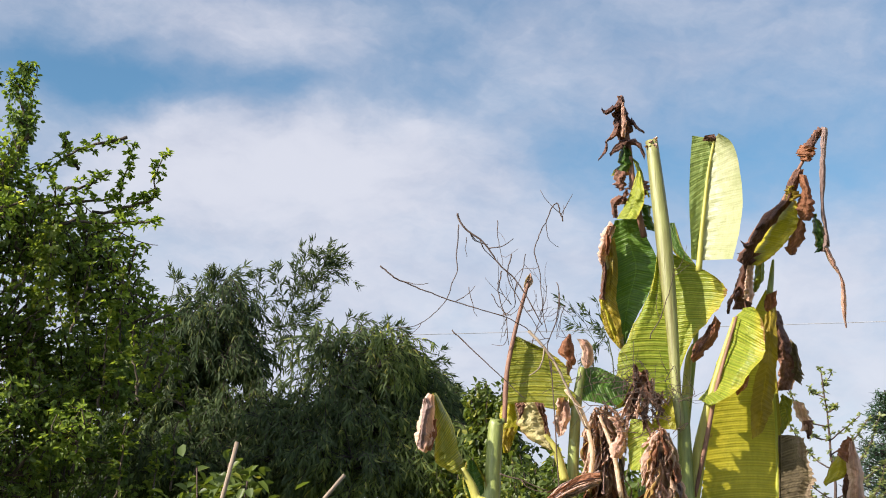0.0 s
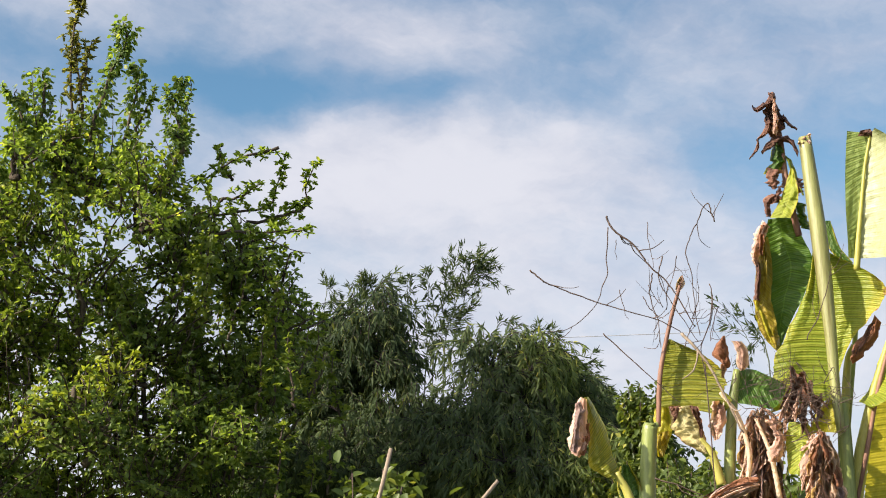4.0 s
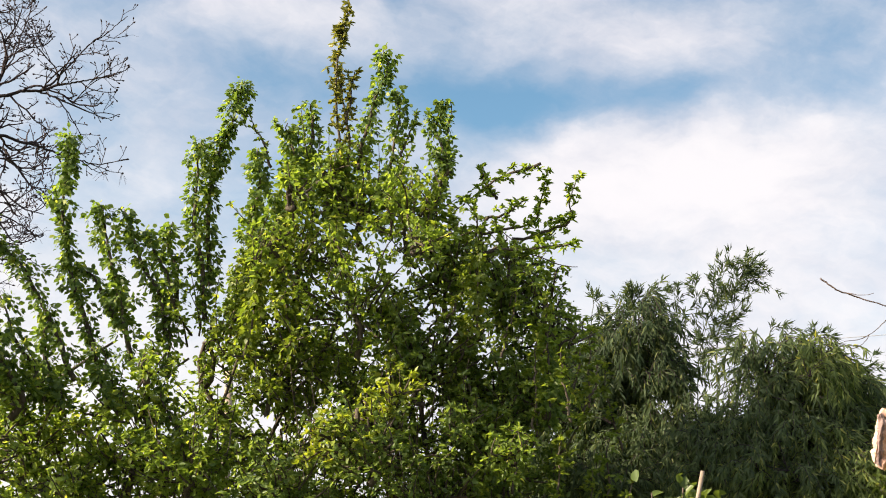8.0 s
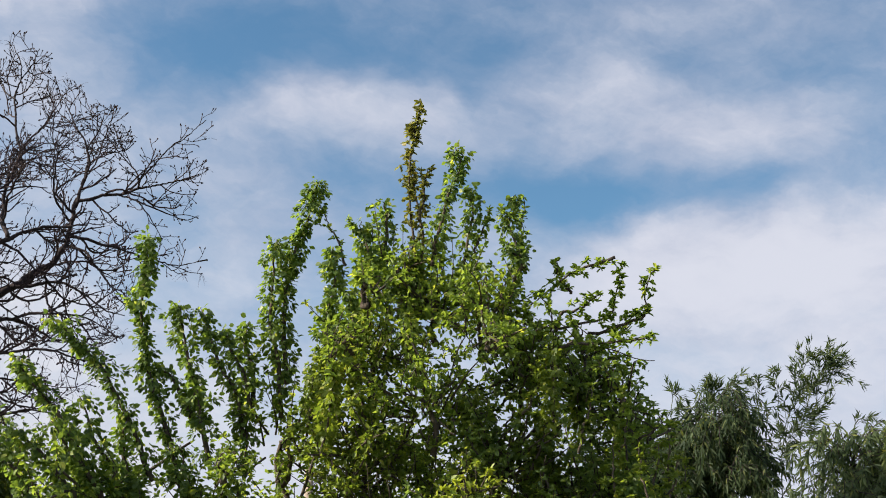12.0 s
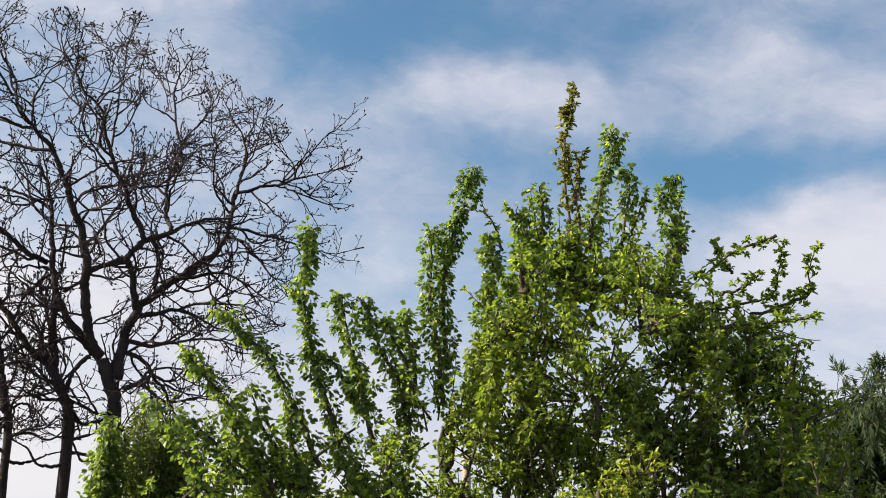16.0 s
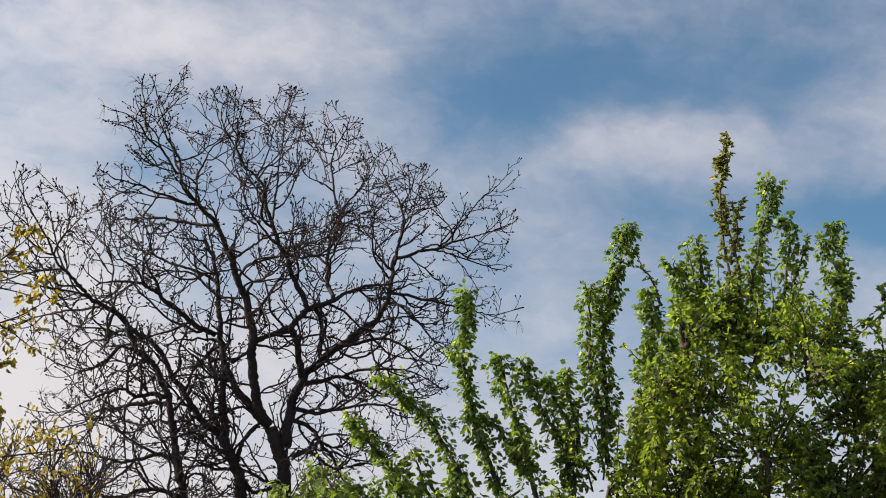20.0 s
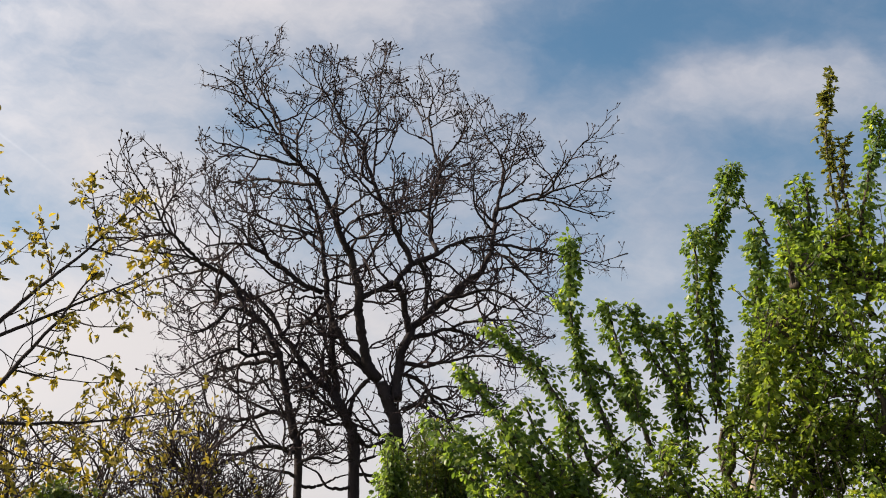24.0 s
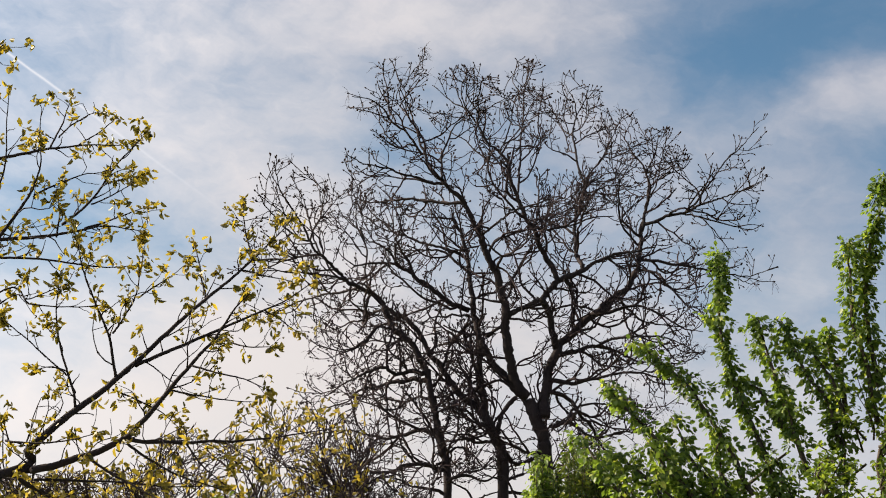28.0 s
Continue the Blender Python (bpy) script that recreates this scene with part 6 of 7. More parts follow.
def culm(guide, branchlets, reach, label, depth=0.4, r=0.0045):
    """A thin bamboo culm that stands out above the clump, with short branchlets that end in fans of leaves."""
    d0 = BAMBOO + depth
    pts = [spot(b, e, d0) for b, e in guide]
    ob = thing("bamboo_shoot", (pts[0].x, pts[0].y, 0.0), label, "bamboo", "bamboo behind the garden")
    path = curve([Vector((pts[0].x, pts[0].y, 0.0))] + pts, 40, 0.006, rw)
    stem = part("culm", Geo().tube(path, np.linspace(r * 1.6, 0.002, 40), 6), CULM, ob)
    wood, lf = Geo(), Geo()
    first = int(40 / len(pts))
    for k in range(branchlets):
        i = int(rw.uniform(first, 39.5))
        tan = unit(path[min(i + 1, 39)] - path[i - 1])
        go = unit(tilt_away(tan, rw.uniform(0.35, 0.95), rw) + (0, 0, 0.15))
        w1 = reach * rw.uniform(0.35, 1.0)
        tip = path[i] + go * w1 + (0, 0, -0.12 * w1)
        run = curve([path[i], (path[i] + tip) / 2 + (0, 0, 0.05 * w1), tip], 7, 0.004, rw)
        wood.tube(run, np.linspace(0.0028, 0.0015, 7), 3)
        for at, n in ((run[2], 3), (run[3], 4), (run[5], 5), (run[6], 6)):
            along = unit(run[6] - run[2])[None] * 0.8 + unit_rows(rw.normal(0, 1, (n, 3))) * 0.6 + np.array([0, 0, -0.1])
            L = rw.uniform(0.06, 0.115, n)
            lf.leaves(np.repeat(at[None], n, 0) + rw.normal(0, 0.008, (n, 3)), along, rw.normal(0, 0.6, (n, 3)) + (0, 0, 0.5), L, L * 0.12 + 0.005, 0.25, 0.7, True)
    part("branchwork", wood, CULM, stem, kind="stuff")
    # darker leaf colour stands in for the backlit silhouette
    part("leaves", lf, BAMBOO_SHADED, stem, kind="stuff")


TALL = "tall thin bamboo shoot with sparse narrow leaves"
culm([(7.75, 8.57), (6.89, 10.15), (6.17, 11.70), (5.72, 13.01), (5.29, 13.34)], 30, 0.30, TALL)
culm([(6.16, 8.79), (5.60, 10.77), (5.21, 12.33), (4.77, 12.93), (4.37, 12.57)], 30, 0.30, TALL)
culm([(6.92, 8.56), (5.97, 10.67), (5.50, 12.02), (5.03, 12.73), (4.67, 13.09)], 34, 0.30, TALL)
culm([(7.88, 8.83), (7.90, 10.42), (7.58, 11.88), (7.71, 12.15)], 20, 0.26, TALL)
culm([(7.46, 9.75), (6.85, 11.47), (6.87, 12.93)], 9, 0.16, TALL)
culm([(6.67, 9.10), (6.40, 10.23), (5.98, 11.58)], 20, 0.30, TALL)
culm([(9.52, 10.52), (9.19, 11.89), (8.73, 12.32)], 22, 0.26, TALL)
culm([(10.00, 10.07), (9.62, 11.44), (9.37, 12.24)], 18, 0.24, TALL)
culm([(11.15, 10.55), (10.64, 11.69)], 9, 0.20, TALL)
culm([(4.12, 9.48), (2.95, 10.12), (2.19, 9.41), (1.94, 8.50)], 30, 0.28, TALL)
culm([(2.54, 9.20), (1.18, 9.26), (0.09, 8.76), (-0.41, 7.96)], 30, 0.28, TALL)
culm([(2.10, 8.96), (0.64, 8.85), (-0.14, 8.19)], 24, 0.26, TALL)
culm([(-6.9, 8.6), (-6.3, 9.8), (-5.6, 11.0)], 13, 0.42, TALL, -1.0)


# ---- bare tree ----
BARE = 15.6
rb_ = np.random.default_rng(31)
bare = thing("bare_tree", spot(35.5, -6, BARE), "tall bare tree with dark gnarled limbs and fine twigs", "tree")
bare.location.z = 0


BARE_LIMBS = []


def bare_limb(guide, r0, rm, r1, depth=0.0, name="limb"):
    """A limb along a guide; it starts at the depth of the limb that it springs from."""
    start, best = 0.0, 1e9
    for _, _, polar, _ in BARE_LIMBS:
        gap = np.hypot(polar[:, 0] - guide[0][0], polar[:, 1] - guide[0][1])
        if gap.min() < best:
            best, start = gap.min(), polar[gap.argmin(), 2]
    if name == "trunk":
        start = 0.0
    k = max(1, len(guide) - 1)
    pts = [spot(b, e, BARE + start + depth * i / k) for i, (b, e) in enumerate(guide)]
    if name == "trunk":
        pts = [Vector((pts[0].x, pts[0].y, 0.0)), pts[0] * 0.5 + Vector((pts[0].x, pts[0].y, 0.0)) * 0.5] + pts
    path = curve(pts, 7 * (len(pts) - 1), 0.007, rb_)
    r0, rm, r1 = (r if r < 0.045 else 0.045 + 0.6 * (r - 0.045) for r in (r0, rm, r1))
    rad = 0.84 * np.interp(np.linspace(0, 1, len(path)), (0, 0.5, 1), (r0, rm, r1)) * (1 + rb_.normal(0, 0.06, len(path)))
    far = np.hypot(path[:, 0], path[:, 1])
    polar = np.stack([np.degrees(np.arctan2(-path[:, 0], path[:, 1])), np.degrees(np.arctan2(path[:, 2] - EYE, far)), far - BARE], 1)
    BARE_LIMBS.append((part(name, Geo().tube(path, rad, 9), DARK_BARK, bare), path, polar, rad))


bare_limb([(40.07, 9.64), (40.23, 10.79), (40.50, 11.67), (40.77, 12.40)], 0.122, 0.116, 0.112, 0, "trunk")
bare_limb([(41.87, 9.59), (42.16, 10.73), (42.42, 11.38), (42.61, 11.82), (42.69, 12.48), (42.79, 13.60), (42.83, 14.72), (43.00, 15.84), (43.19, 16.73), (43.27, 17.63), (43.30, 18.30), (43.53, 18.97), (43.96, 19.73)], 0.111, 0.049, 0.0208, 0.3, "trunk")
bare_limb([(44.16, 9.51), (44.30, 10.21), (44.42, 10.86), (44.62, 11.51), (44.80, 12.39), (44.93, 13.27), (45.05, 13.71), (45.33, 14.14), (45.72, 14.68), (46.08, 14.99), (46.44, 15.23), (46.63, 15.62), (46.79, 16.06), (47.11, 16.44)], 0.069, 0.042, 0.0347, 0, "trunk")
bare_limb([(40.89, 12.51), (41.39, 13.25), (41.57, 14.10), (41.67, 15.00), (41.74, 15.90), (41.93, 16.79), (42.22, 17.68), (42.50, 18.35), (42.77, 19.01), (43.10, 19.67), (43.45, 20.22), (43.89, 20.76), (44.48, 21.28), (44.99, 21.69)], 0.094, 0.049, 0.0208, -0.8)
bare_limb([(41.12, 12.59), (41.73, 13.31), (42.22, 13.80), (42.54, 14.39), (42.70, 14.84)], 0.073, 0.059, 0.0451, 0.2)
bare_limb([(40.16, 11.68), (40.04, 12.69), (39.90, 13.48), (39.65, 14.17), (39.55, 14.56)], 0.098, 0.078, 0.0625, 0.2)
bare_limb([(39.54, 14.44), (39.73, 15.07), (39.88, 15.74), (40.02, 16.19), (40.10, 16.48)], 0.059, 0.045, 0.0417, -0.4)
bare_limb([(39.55, 14.56), (39.02, 14.91), (38.34, 15.57), (37.65, 16.04), (36.95, 16.51), (36.48, 16.98), (36.14, 17.56), (36.03, 18.13), (35.92, 18.82), (35.81, 19.39)], 0.066, 0.045, 0.0278, 0.7)
bare_limb([(41.71, 15.78), (41.18, 15.97), (40.50, 16.36), (40.10, 16.48), (39.70, 16.93), (39.35, 17.22), (38.65, 17.49), (38.18, 17.73), (37.47, 18.10), (36.51, 18.24), (35.31, 18.42)], 0.035, 0.042, 0.0104, 0.5)
bare_limb([(39.47, 17.19), (39.86, 18.02), (40.12, 18.46), (40.52, 19.31), (40.92, 20.02), (41.22, 20.64), (41.42, 21.31), (41.55, 21.92), (41.90, 22.37), (42.33, 22.67), (42.68, 23.21), (42.89, 23.76), (42.89, 24.55), (42.73, 25.12), (42.29, 25.56)], 0.042, 0.021, 0.0056, -0.6)
bare_limb([(38.41, 17.61), (38.57, 18.06), (38.69, 18.56), (38.71, 19.20), (38.52, 19.89), (38.35, 20.58), (38.35, 21.27), (38.53, 22.17), (38.64, 23.08), (38.55, 23.76), (38.62, 24.33), (38.95, 25.04)], 0.031, 0.019, 0.0056, 0.8)
bare_limb([(43.28, 16.00), (44.00, 16.32), (44.73, 16.75), (45.34, 17.16), (45.71, 17.48), (46.15, 17.71), (46.67, 17.86), (47.47, 17.84), (48.25, 17.60)], 0.042, 0.028, 0.0104, -0.5)
bare_limb([(42.65, 11.71), (43.09, 12.20), (43.76, 12.73), (44.26, 13.40), (44.64, 13.96), (45.02, 14.49), (45.51, 15.20), (45.91, 15.63), (46.36, 15.84), (46.79, 16.06)], 0.056, 0.035, 0.0312, 0.4)
bare_limb([(47.11, 16.44), (47.48, 16.66), (47.95, 16.87), (48.43, 17.16), (48.92, 17.54), (49.54, 18.06), (50.05, 18.68), (50.73, 19.72), (51.42, 20.75), (51.81, 21.80)], 0.035, 0.021, 0.0056, -0.7)
bare_limb([(35.81, 19.32), (35.09, 19.52), (34.12, 19.76), (33.39, 20.00), (32.75, 20.11), (31.92, 20.41), (30.82, 20.79)], 0.028, 0.017, 0.0056, -0.5)
bare_limb([(35.86, 19.05), (35.70, 19.97), (35.55, 20.66), (35.56, 21.34), (35.87, 21.91), (36.38, 22.69), (36.69, 23.26)], 0.024, 0.016, 0.0056, 0.4)
bare_limb([(34.00, 19.76), (33.39, 20.27), (32.78, 21.03), (32.16, 21.72), (31.42, 22.28), (30.72, 22.92)], 0.017, 0.010, 0.0049, 0.3)
bare_limb([(34.12, 19.72), (33.39, 19.54), (32.17, 19.09), (31.32, 18.90), (30.77, 19.08)], 0.014, 0.010, 0.0049, 0.6)
bare_limb([(35.98, 17.90), (35.06, 17.78), (34.10, 17.57), (33.09, 17.37), (32.29, 17.21), (31.46, 17.10), (30.31, 17.34)], 0.024, 0.014, 0.0049, 0.6)
bare_limb([(38.18, 15.75), (37.17, 15.94), (36.22, 16.07), (35.39, 15.81), (34.55, 15.23), (33.55, 14.97)], 0.031, 0.016, 0.0056, -0.6)
bare_limb([(39.57, 14.12), (38.76, 14.33), (38.07, 14.49), (37.12, 14.28), (35.94, 13.81), (34.41, 13.69)], 0.038, 0.021, 0.0062, 0.5)
bare_limb([(39.88, 13.10), (38.95, 13.04), (38.02, 13.20), (36.63, 13.48), (35.22, 13.18), (34.05, 12.93)], 0.035, 0.017, 0.0056, -0.5)
bare_limb([(39.98, 12.81), (39.27, 12.45), (38.67, 11.72), (38.19, 11.17), (37.65, 10.18)], 0.035, 0.024, 0.0139, 0.6)
bare_limb([(39.85, 11.33), (39.23, 11.48), (38.65, 11.16), (37.95, 10.84), (37.03, 11.04), (35.77, 11.04)], 0.035, 0.021, 0.0069, -0.6)
bare_limb([(44.92, 13.14), (45.60, 13.19), (46.26, 13.09), (46.92, 12.94), (47.57, 12.77), (48.19, 12.32), (49.35, 11.92)], 0.035, 0.021, 0.0069, 0.5)
bare_limb([(45.03, 13.45), (45.63, 13.52), (46.29, 13.40), (46.89, 13.61), (47.62, 13.34), (48.26, 13.04), (49.08, 12.48)], 0.035, 0.021, 0.0069, -0.5)
bare_limb([(44.34, 10.73), (44.99, 11.10), (45.66, 11.07), (46.41, 10.86), (47.41, 10.94), (48.51, 11.10), (49.99, 10.75)], 0.035, 0.021, 0.0056, 0.5)
bare_limb([(44.21, 9.60), (44.89, 9.72), (45.77, 9.75), (46.41, 9.55), (47.28, 9.42)], 0.035, 0.024, 0.0139, -0.4)
bare_limb([(41.84, 10.29), (41.44, 9.91), (40.87, 9.93), (40.43, 10.12)], 0.035, 0.024, 0.0174, 0.4)
bare_limb([(41.28, 12.49), (41.78, 12.07), (41.98, 11.62), (42.06, 11.06)], 0.031, 0.028, 0.0278, 0.1)
bare_limb([(42.96, 15.61), (43.47, 15.25), (43.79, 14.90), (44.12, 14.65), (44.57, 14.52), (44.99, 14.05)], 0.021, 0.016, 0.0069, 0.6)
bare_limb([(43.15, 15.72), (43.62, 15.80), (44.07, 15.67), (44.65, 15.75), (45.32, 15.44)], 0.017, 0.014, 0.0069, -0.5)
bare_limb([(41.74, 15.44), (42.19, 15.20), (42.57, 14.96)], 0.024, 0.023, 0.0208, 0.1)
bare_limb([(43.38, 20.29), (44.53, 20.37), (45.48, 20.46), (46.42, 20.43), (47.12, 20.33), (47.82, 20.36), (48.49, 20.61)], 0.024, 0.014, 0.0056, 0.6)
bare_limb([(44.30, 21.13), (45.31, 21.29), (46.28, 21.48), (47.13, 21.74), (47.96, 21.89), (48.58, 22.20)], 0.021, 0.012, 0.0056, -0.6)
bare_limb([(43.33, 18.08), (44.28, 18.52), (45.35, 18.74), (46.07, 19.02), (46.80, 19.41), (47.43, 19.92), (48.16, 20.31)], 0.024, 0.014, 0.0056, 0.7)
bare_limb([(44.86, 21.54), (45.20, 22.24), (45.49, 22.89), (45.75, 23.65), (45.97, 24.31), (46.17, 24.96), (46.67, 25.87)], 0.021, 0.012, 0.0049, 0.4)
bare_limb([(45.34, 22.27), (45.93, 23.03), (46.67, 23.73), (47.12, 24.20), (47.69, 24.43), (48.47, 24.55)], 0.017, 0.012, 0.0049, -0.4)
bare_limb([(46.17, 24.93), (45.83, 25.54), (45.34, 26.03)], 0.008, 0.007, 0.0045, 0.1)
bare_limb([(41.19, 20.60), (40.97, 21.84), (41.01, 22.74), (40.86, 23.61), (40.80, 24.68), (40.67, 25.47), (40.49, 25.93)], 0.017, 0.010, 0.0045, 0.6)
bare_limb([(38.38, 20.58), (37.95, 21.51), (37.35, 22.10), (37.00, 22.68), (36.76, 23.14)], 0.014, 0.010, 0.0052, -0.4)
bare_limb([(38.54, 23.72), (38.12, 24.46), (37.89, 25.03)], 0.009, 0.008, 0.0052, 0.2)
bare_limb([(35.70, 19.97), (35.23, 20.78), (34.88, 21.81), (34.69, 22.61)], 0.014, 0.010, 0.0056, 0.5)
bare_limb([(35.97, 18.54), (36.54, 19.15), (36.80, 20.06), (36.70, 20.97), (36.35, 21.67)], 0.017, 0.014, 0.0062, -0.7)
bare_limb([(41.93, 16.79), (41.26, 17.50), (40.83, 18.20), (40.12, 18.46), (39.66, 18.94), (39.21, 19.64)], 0.024, 0.014, 0.0062, 0.9)
bare_limb([(42.50, 18.35), (42.05, 18.83), (41.54, 19.03), (40.64, 19.30), (39.70, 19.85), (38.88, 20.45)], 0.021, 0.014, 0.0062, 0.7)
bare_limb([(42.77, 18.97), (42.09, 19.51), (41.40, 20.00), (40.21, 20.39), (39.25, 20.55)], 0.017, 0.014, 0.0069, -0.9)
bare_limb([(38.33, 20.58), (37.80, 20.71), (37.07, 20.96), (36.09, 20.87)], 0.014, 0.010, 0.0069, 0.5)
bare_limb([(40.52, 19.31), (39.68, 19.28), (38.84, 19.38), (38.00, 19.68), (37.04, 19.71)], 0.017, 0.014, 0.0069, 0.9)
bare_limb([(43.27, 17.52), (43.89, 18.04), (44.38, 18.35), (45.09, 18.42), (46.02, 18.40), (46.97, 18.73)], 0.021, 0.014, 0.0069, 0.5)
bare_limb([(42.17, 17.64), (41.77, 18.16), (41.31, 18.41), (40.86, 18.89), (40.72, 19.80)], 0.021, 0.014, 0.0069, -0.9)
bare_limb([(36.95, 16.47), (36.70, 16.06), (35.97, 15.51), (35.72, 14.72), (35.24, 14.04)], 0.021, 0.014, 0.0056, 0.6)
bare_limb([(39.11, 17.23), (38.85, 16.46), (38.93, 15.55), (39.14, 14.86)], 0.021, 0.014, 0.0083, 0.5)
bare_limb([(36.02, 17.54), (35.29, 17.28), (34.80, 16.67), (34.20, 16.10), (33.60, 15.88)], 0.021, 0.014, 0.0056, -0.6)
bare_limb([(46.73, 15.95), (47.28, 15.80), (47.82, 15.50), (48.48, 15.36), (49.33, 14.98)], 0.021, 0.014, 0.0069, 0.6)
bare_limb([(46.44, 15.23), (47.02, 15.33), (47.42, 14.79), (47.95, 14.42), (48.80, 14.10)], 0.021, 0.014, 0.0069, -0.5)
bare_limb([(45.77, 14.74), (46.18, 14.76), (46.60, 14.40), (47.26, 14.20), (47.98, 13.54)], 0.017, 0.012, 0.0062, 0.6)
bare_limb([(47.95, 16.87), (48.60, 16.64), (49.49, 16.52), (50.35, 16.22), (51.39, 15.65)], 0.017, 0.014, 0.0069, 0.7)
bare_limb([(48.43, 17.16), (49.12, 17.26), (50.03, 17.36), (50.92, 17.38), (51.81, 17.41)], 0.017, 0.012, 0.0069, -0.6)
bare_limb([(49.54, 18.06), (49.97, 18.91), (49.74, 19.38), (49.54, 20.28), (49.38, 20.97)], 0.014, 0.010, 0.0056, 0.5)
bare_limb([(50.05, 18.68), (50.64, 18.85), (51.24, 19.23), (51.87, 19.82), (52.32, 20.43)], 0.014, 0.010, 0.0056, -0.5)
bare_limb([(47.36, 16.64), (47.65, 17.33), (47.62, 18.23), (47.93, 19.10), (48.56, 19.71)], 0.017, 0.012, 0.0069, 0.5)
bare_limb([(46.15, 17.71), (46.59, 18.31), (46.95, 18.51), (47.56, 18.79), (47.95, 19.32)], 0.017, 0.012, 0.0069, -0.5)
bare_limb([(44.80, 12.39), (45.32, 12.48), (45.98, 12.29), (46.65, 12.40), (47.29, 12.04)], 0.021, 0.014, 0.0069, 0.6)
bare_limb([(42.42, 11.38), (43.00, 11.58), (43.48, 12.01), (44.16, 12.09), (44.81, 11.73)], 0.021, 0.015, 0.0069, -0.5)
bare_limb([(42.72, 12.59), (43.20, 12.91), (43.47, 13.57), (43.94, 13.77), (44.20, 14.20)], 0.021, 0.014, 0.0069, 0.5)
bare_limb([(44.30, 10.16), (43.72, 10.45), (43.14, 10.25), (42.54, 9.61)], 0.021, 0.015, 0.0104, 0.3)
bare_limb([(39.23, 11.44), (39.02, 11.94), (38.22, 12.18), (37.06, 12.09), (35.66, 11.78)], 0.021, 0.014, 0.0062, 0.6)
bare_limb([(38.07, 14.49), (37.14, 14.80), (35.96, 14.83), (35.01, 14.73), (33.59, 14.06)], 0.021, 0.014, 0.0056, -0.6)
bare_limb([(42.68, 23.21), (43.35, 24.07), (44.07, 24.53), (44.89, 25.07)], 0.012, 0.009, 0.0052, 0.3)
bare_limb([(42.85, 23.99), (43.35, 24.74), (43.26, 25.58)], 0.010, 0.008, 0.0049, -0.3)
bare_limb([(41.51, 22.03), (42.24, 21.99), (43.13, 22.61), (43.76, 23.02), (44.53, 23.53)], 0.014, 0.010, 0.0056, 0.5)
bare_limb([(40.79, 24.56), (41.32, 25.21), (41.11, 25.90)], 0.008, 0.007, 0.0045, 0.3)
bare_limb([(41.90, 22.37), (41.58, 23.16), (41.38, 23.97), (41.67, 24.74)], 0.012, 0.008, 0.0052, -0.5)
bare_limb([(38.56, 22.85), (39.12, 23.29), (39.52, 23.95), (39.81, 24.73)], 0.011, 0.008, 0.0049, 0.5)
bare_limb([(35.56, 21.34), (35.13, 22.26), (35.02, 22.95)], 0.012, 0.010, 0.0052, -0.4)
bare_limb([(37.35, 22.10), (36.86, 22.11), (36.12, 22.36)], 0.010, 0.008, 0.0056, 0.3)
bare_limb([(44.48, 21.28), (44.43, 22.30), (44.13, 23.11), (43.69, 23.70), (43.35, 24.07)], 0.017, 0.011, 0.0056, 0.5)

# crooked low branches that cross before the trunks' feet
for b0, e0, way_ in ((40.05, 9.3, -1), (40.1, 8.4, 1), (40.2, 10.4, 1), (41.8, 8.3, 1), (42.1, 10.6, 1), (41.85, 8.8, -1), (44.1, 8.3, -1), (44.15, 9.1, -1), (44.1, 8.6, 1), (44.2, 9.9, 1)):
    turn = rb_.uniform(-0.25, 0.35)
    bare_limb([(b0, e0), (b0 + 0.55 * way_, e0 + turn), (b0 + 1.15 * way_, e0 + 0.4 * turn + rb_.normal(0, 0.15)), (b0 + 1.75 * way_, e0 + 0.5 + rb_.normal(0, 0.25)), (b0 + 2.3 * way_, e0 + 0.8 + rb_.normal(0, 0.3))], 0.026, 0.017, 0.0062, float(rb_.uniform(-0.7, 0.5)))

BARE_CROWN = [(50.68, 14.22), (51.77, 15.22), (53.16, 15.96), (53.83, 17.85), (53.02, 20.12), (52.44, 20.85), (52.03, 22.11), (51.21, 21.88), (50.02, 21.57), (48.71, 21.15), (48.95, 22.35), (48.52, 22.72), (47.06, 22.31), (47.77, 23.58), (48.79, 24.25), (48.61, 24.82), (47.55, 24.93), (47.28, 25.96), (45.26, 26.60), (45.04, 25.39), (43.48, 25.96), (41.99, 25.96), (41.80, 24.84), (41.01, 26.35), (39.73, 25.75), (39.42, 24.41), (38.97, 25.56), (37.46, 25.62), (37.29, 24.03), (36.66, 24.05), (35.91, 23.73), (35.77, 23.16), (34.15, 23.19), (33.77, 22.05), (33.40, 21.60), (32.66, 22.51), (31.42, 22.74), (30.29, 23.53), (30.18, 22.73), (30.93, 21.82), (30.45, 20.91), (30.95, 20.00), (30.60, 18.85), (31.69, 18.51), (30.13, 17.59), (30.50, 16.79), (32.65, 16.57), (33.36, 15.65), (33.12, 14.75), (34.06, 13.38), (33.58, 12.48), (35.66, 11.56), (35.18, 10.44), (35.62, 9.33), (50.22, 8.85), (50.96, 11.81)]


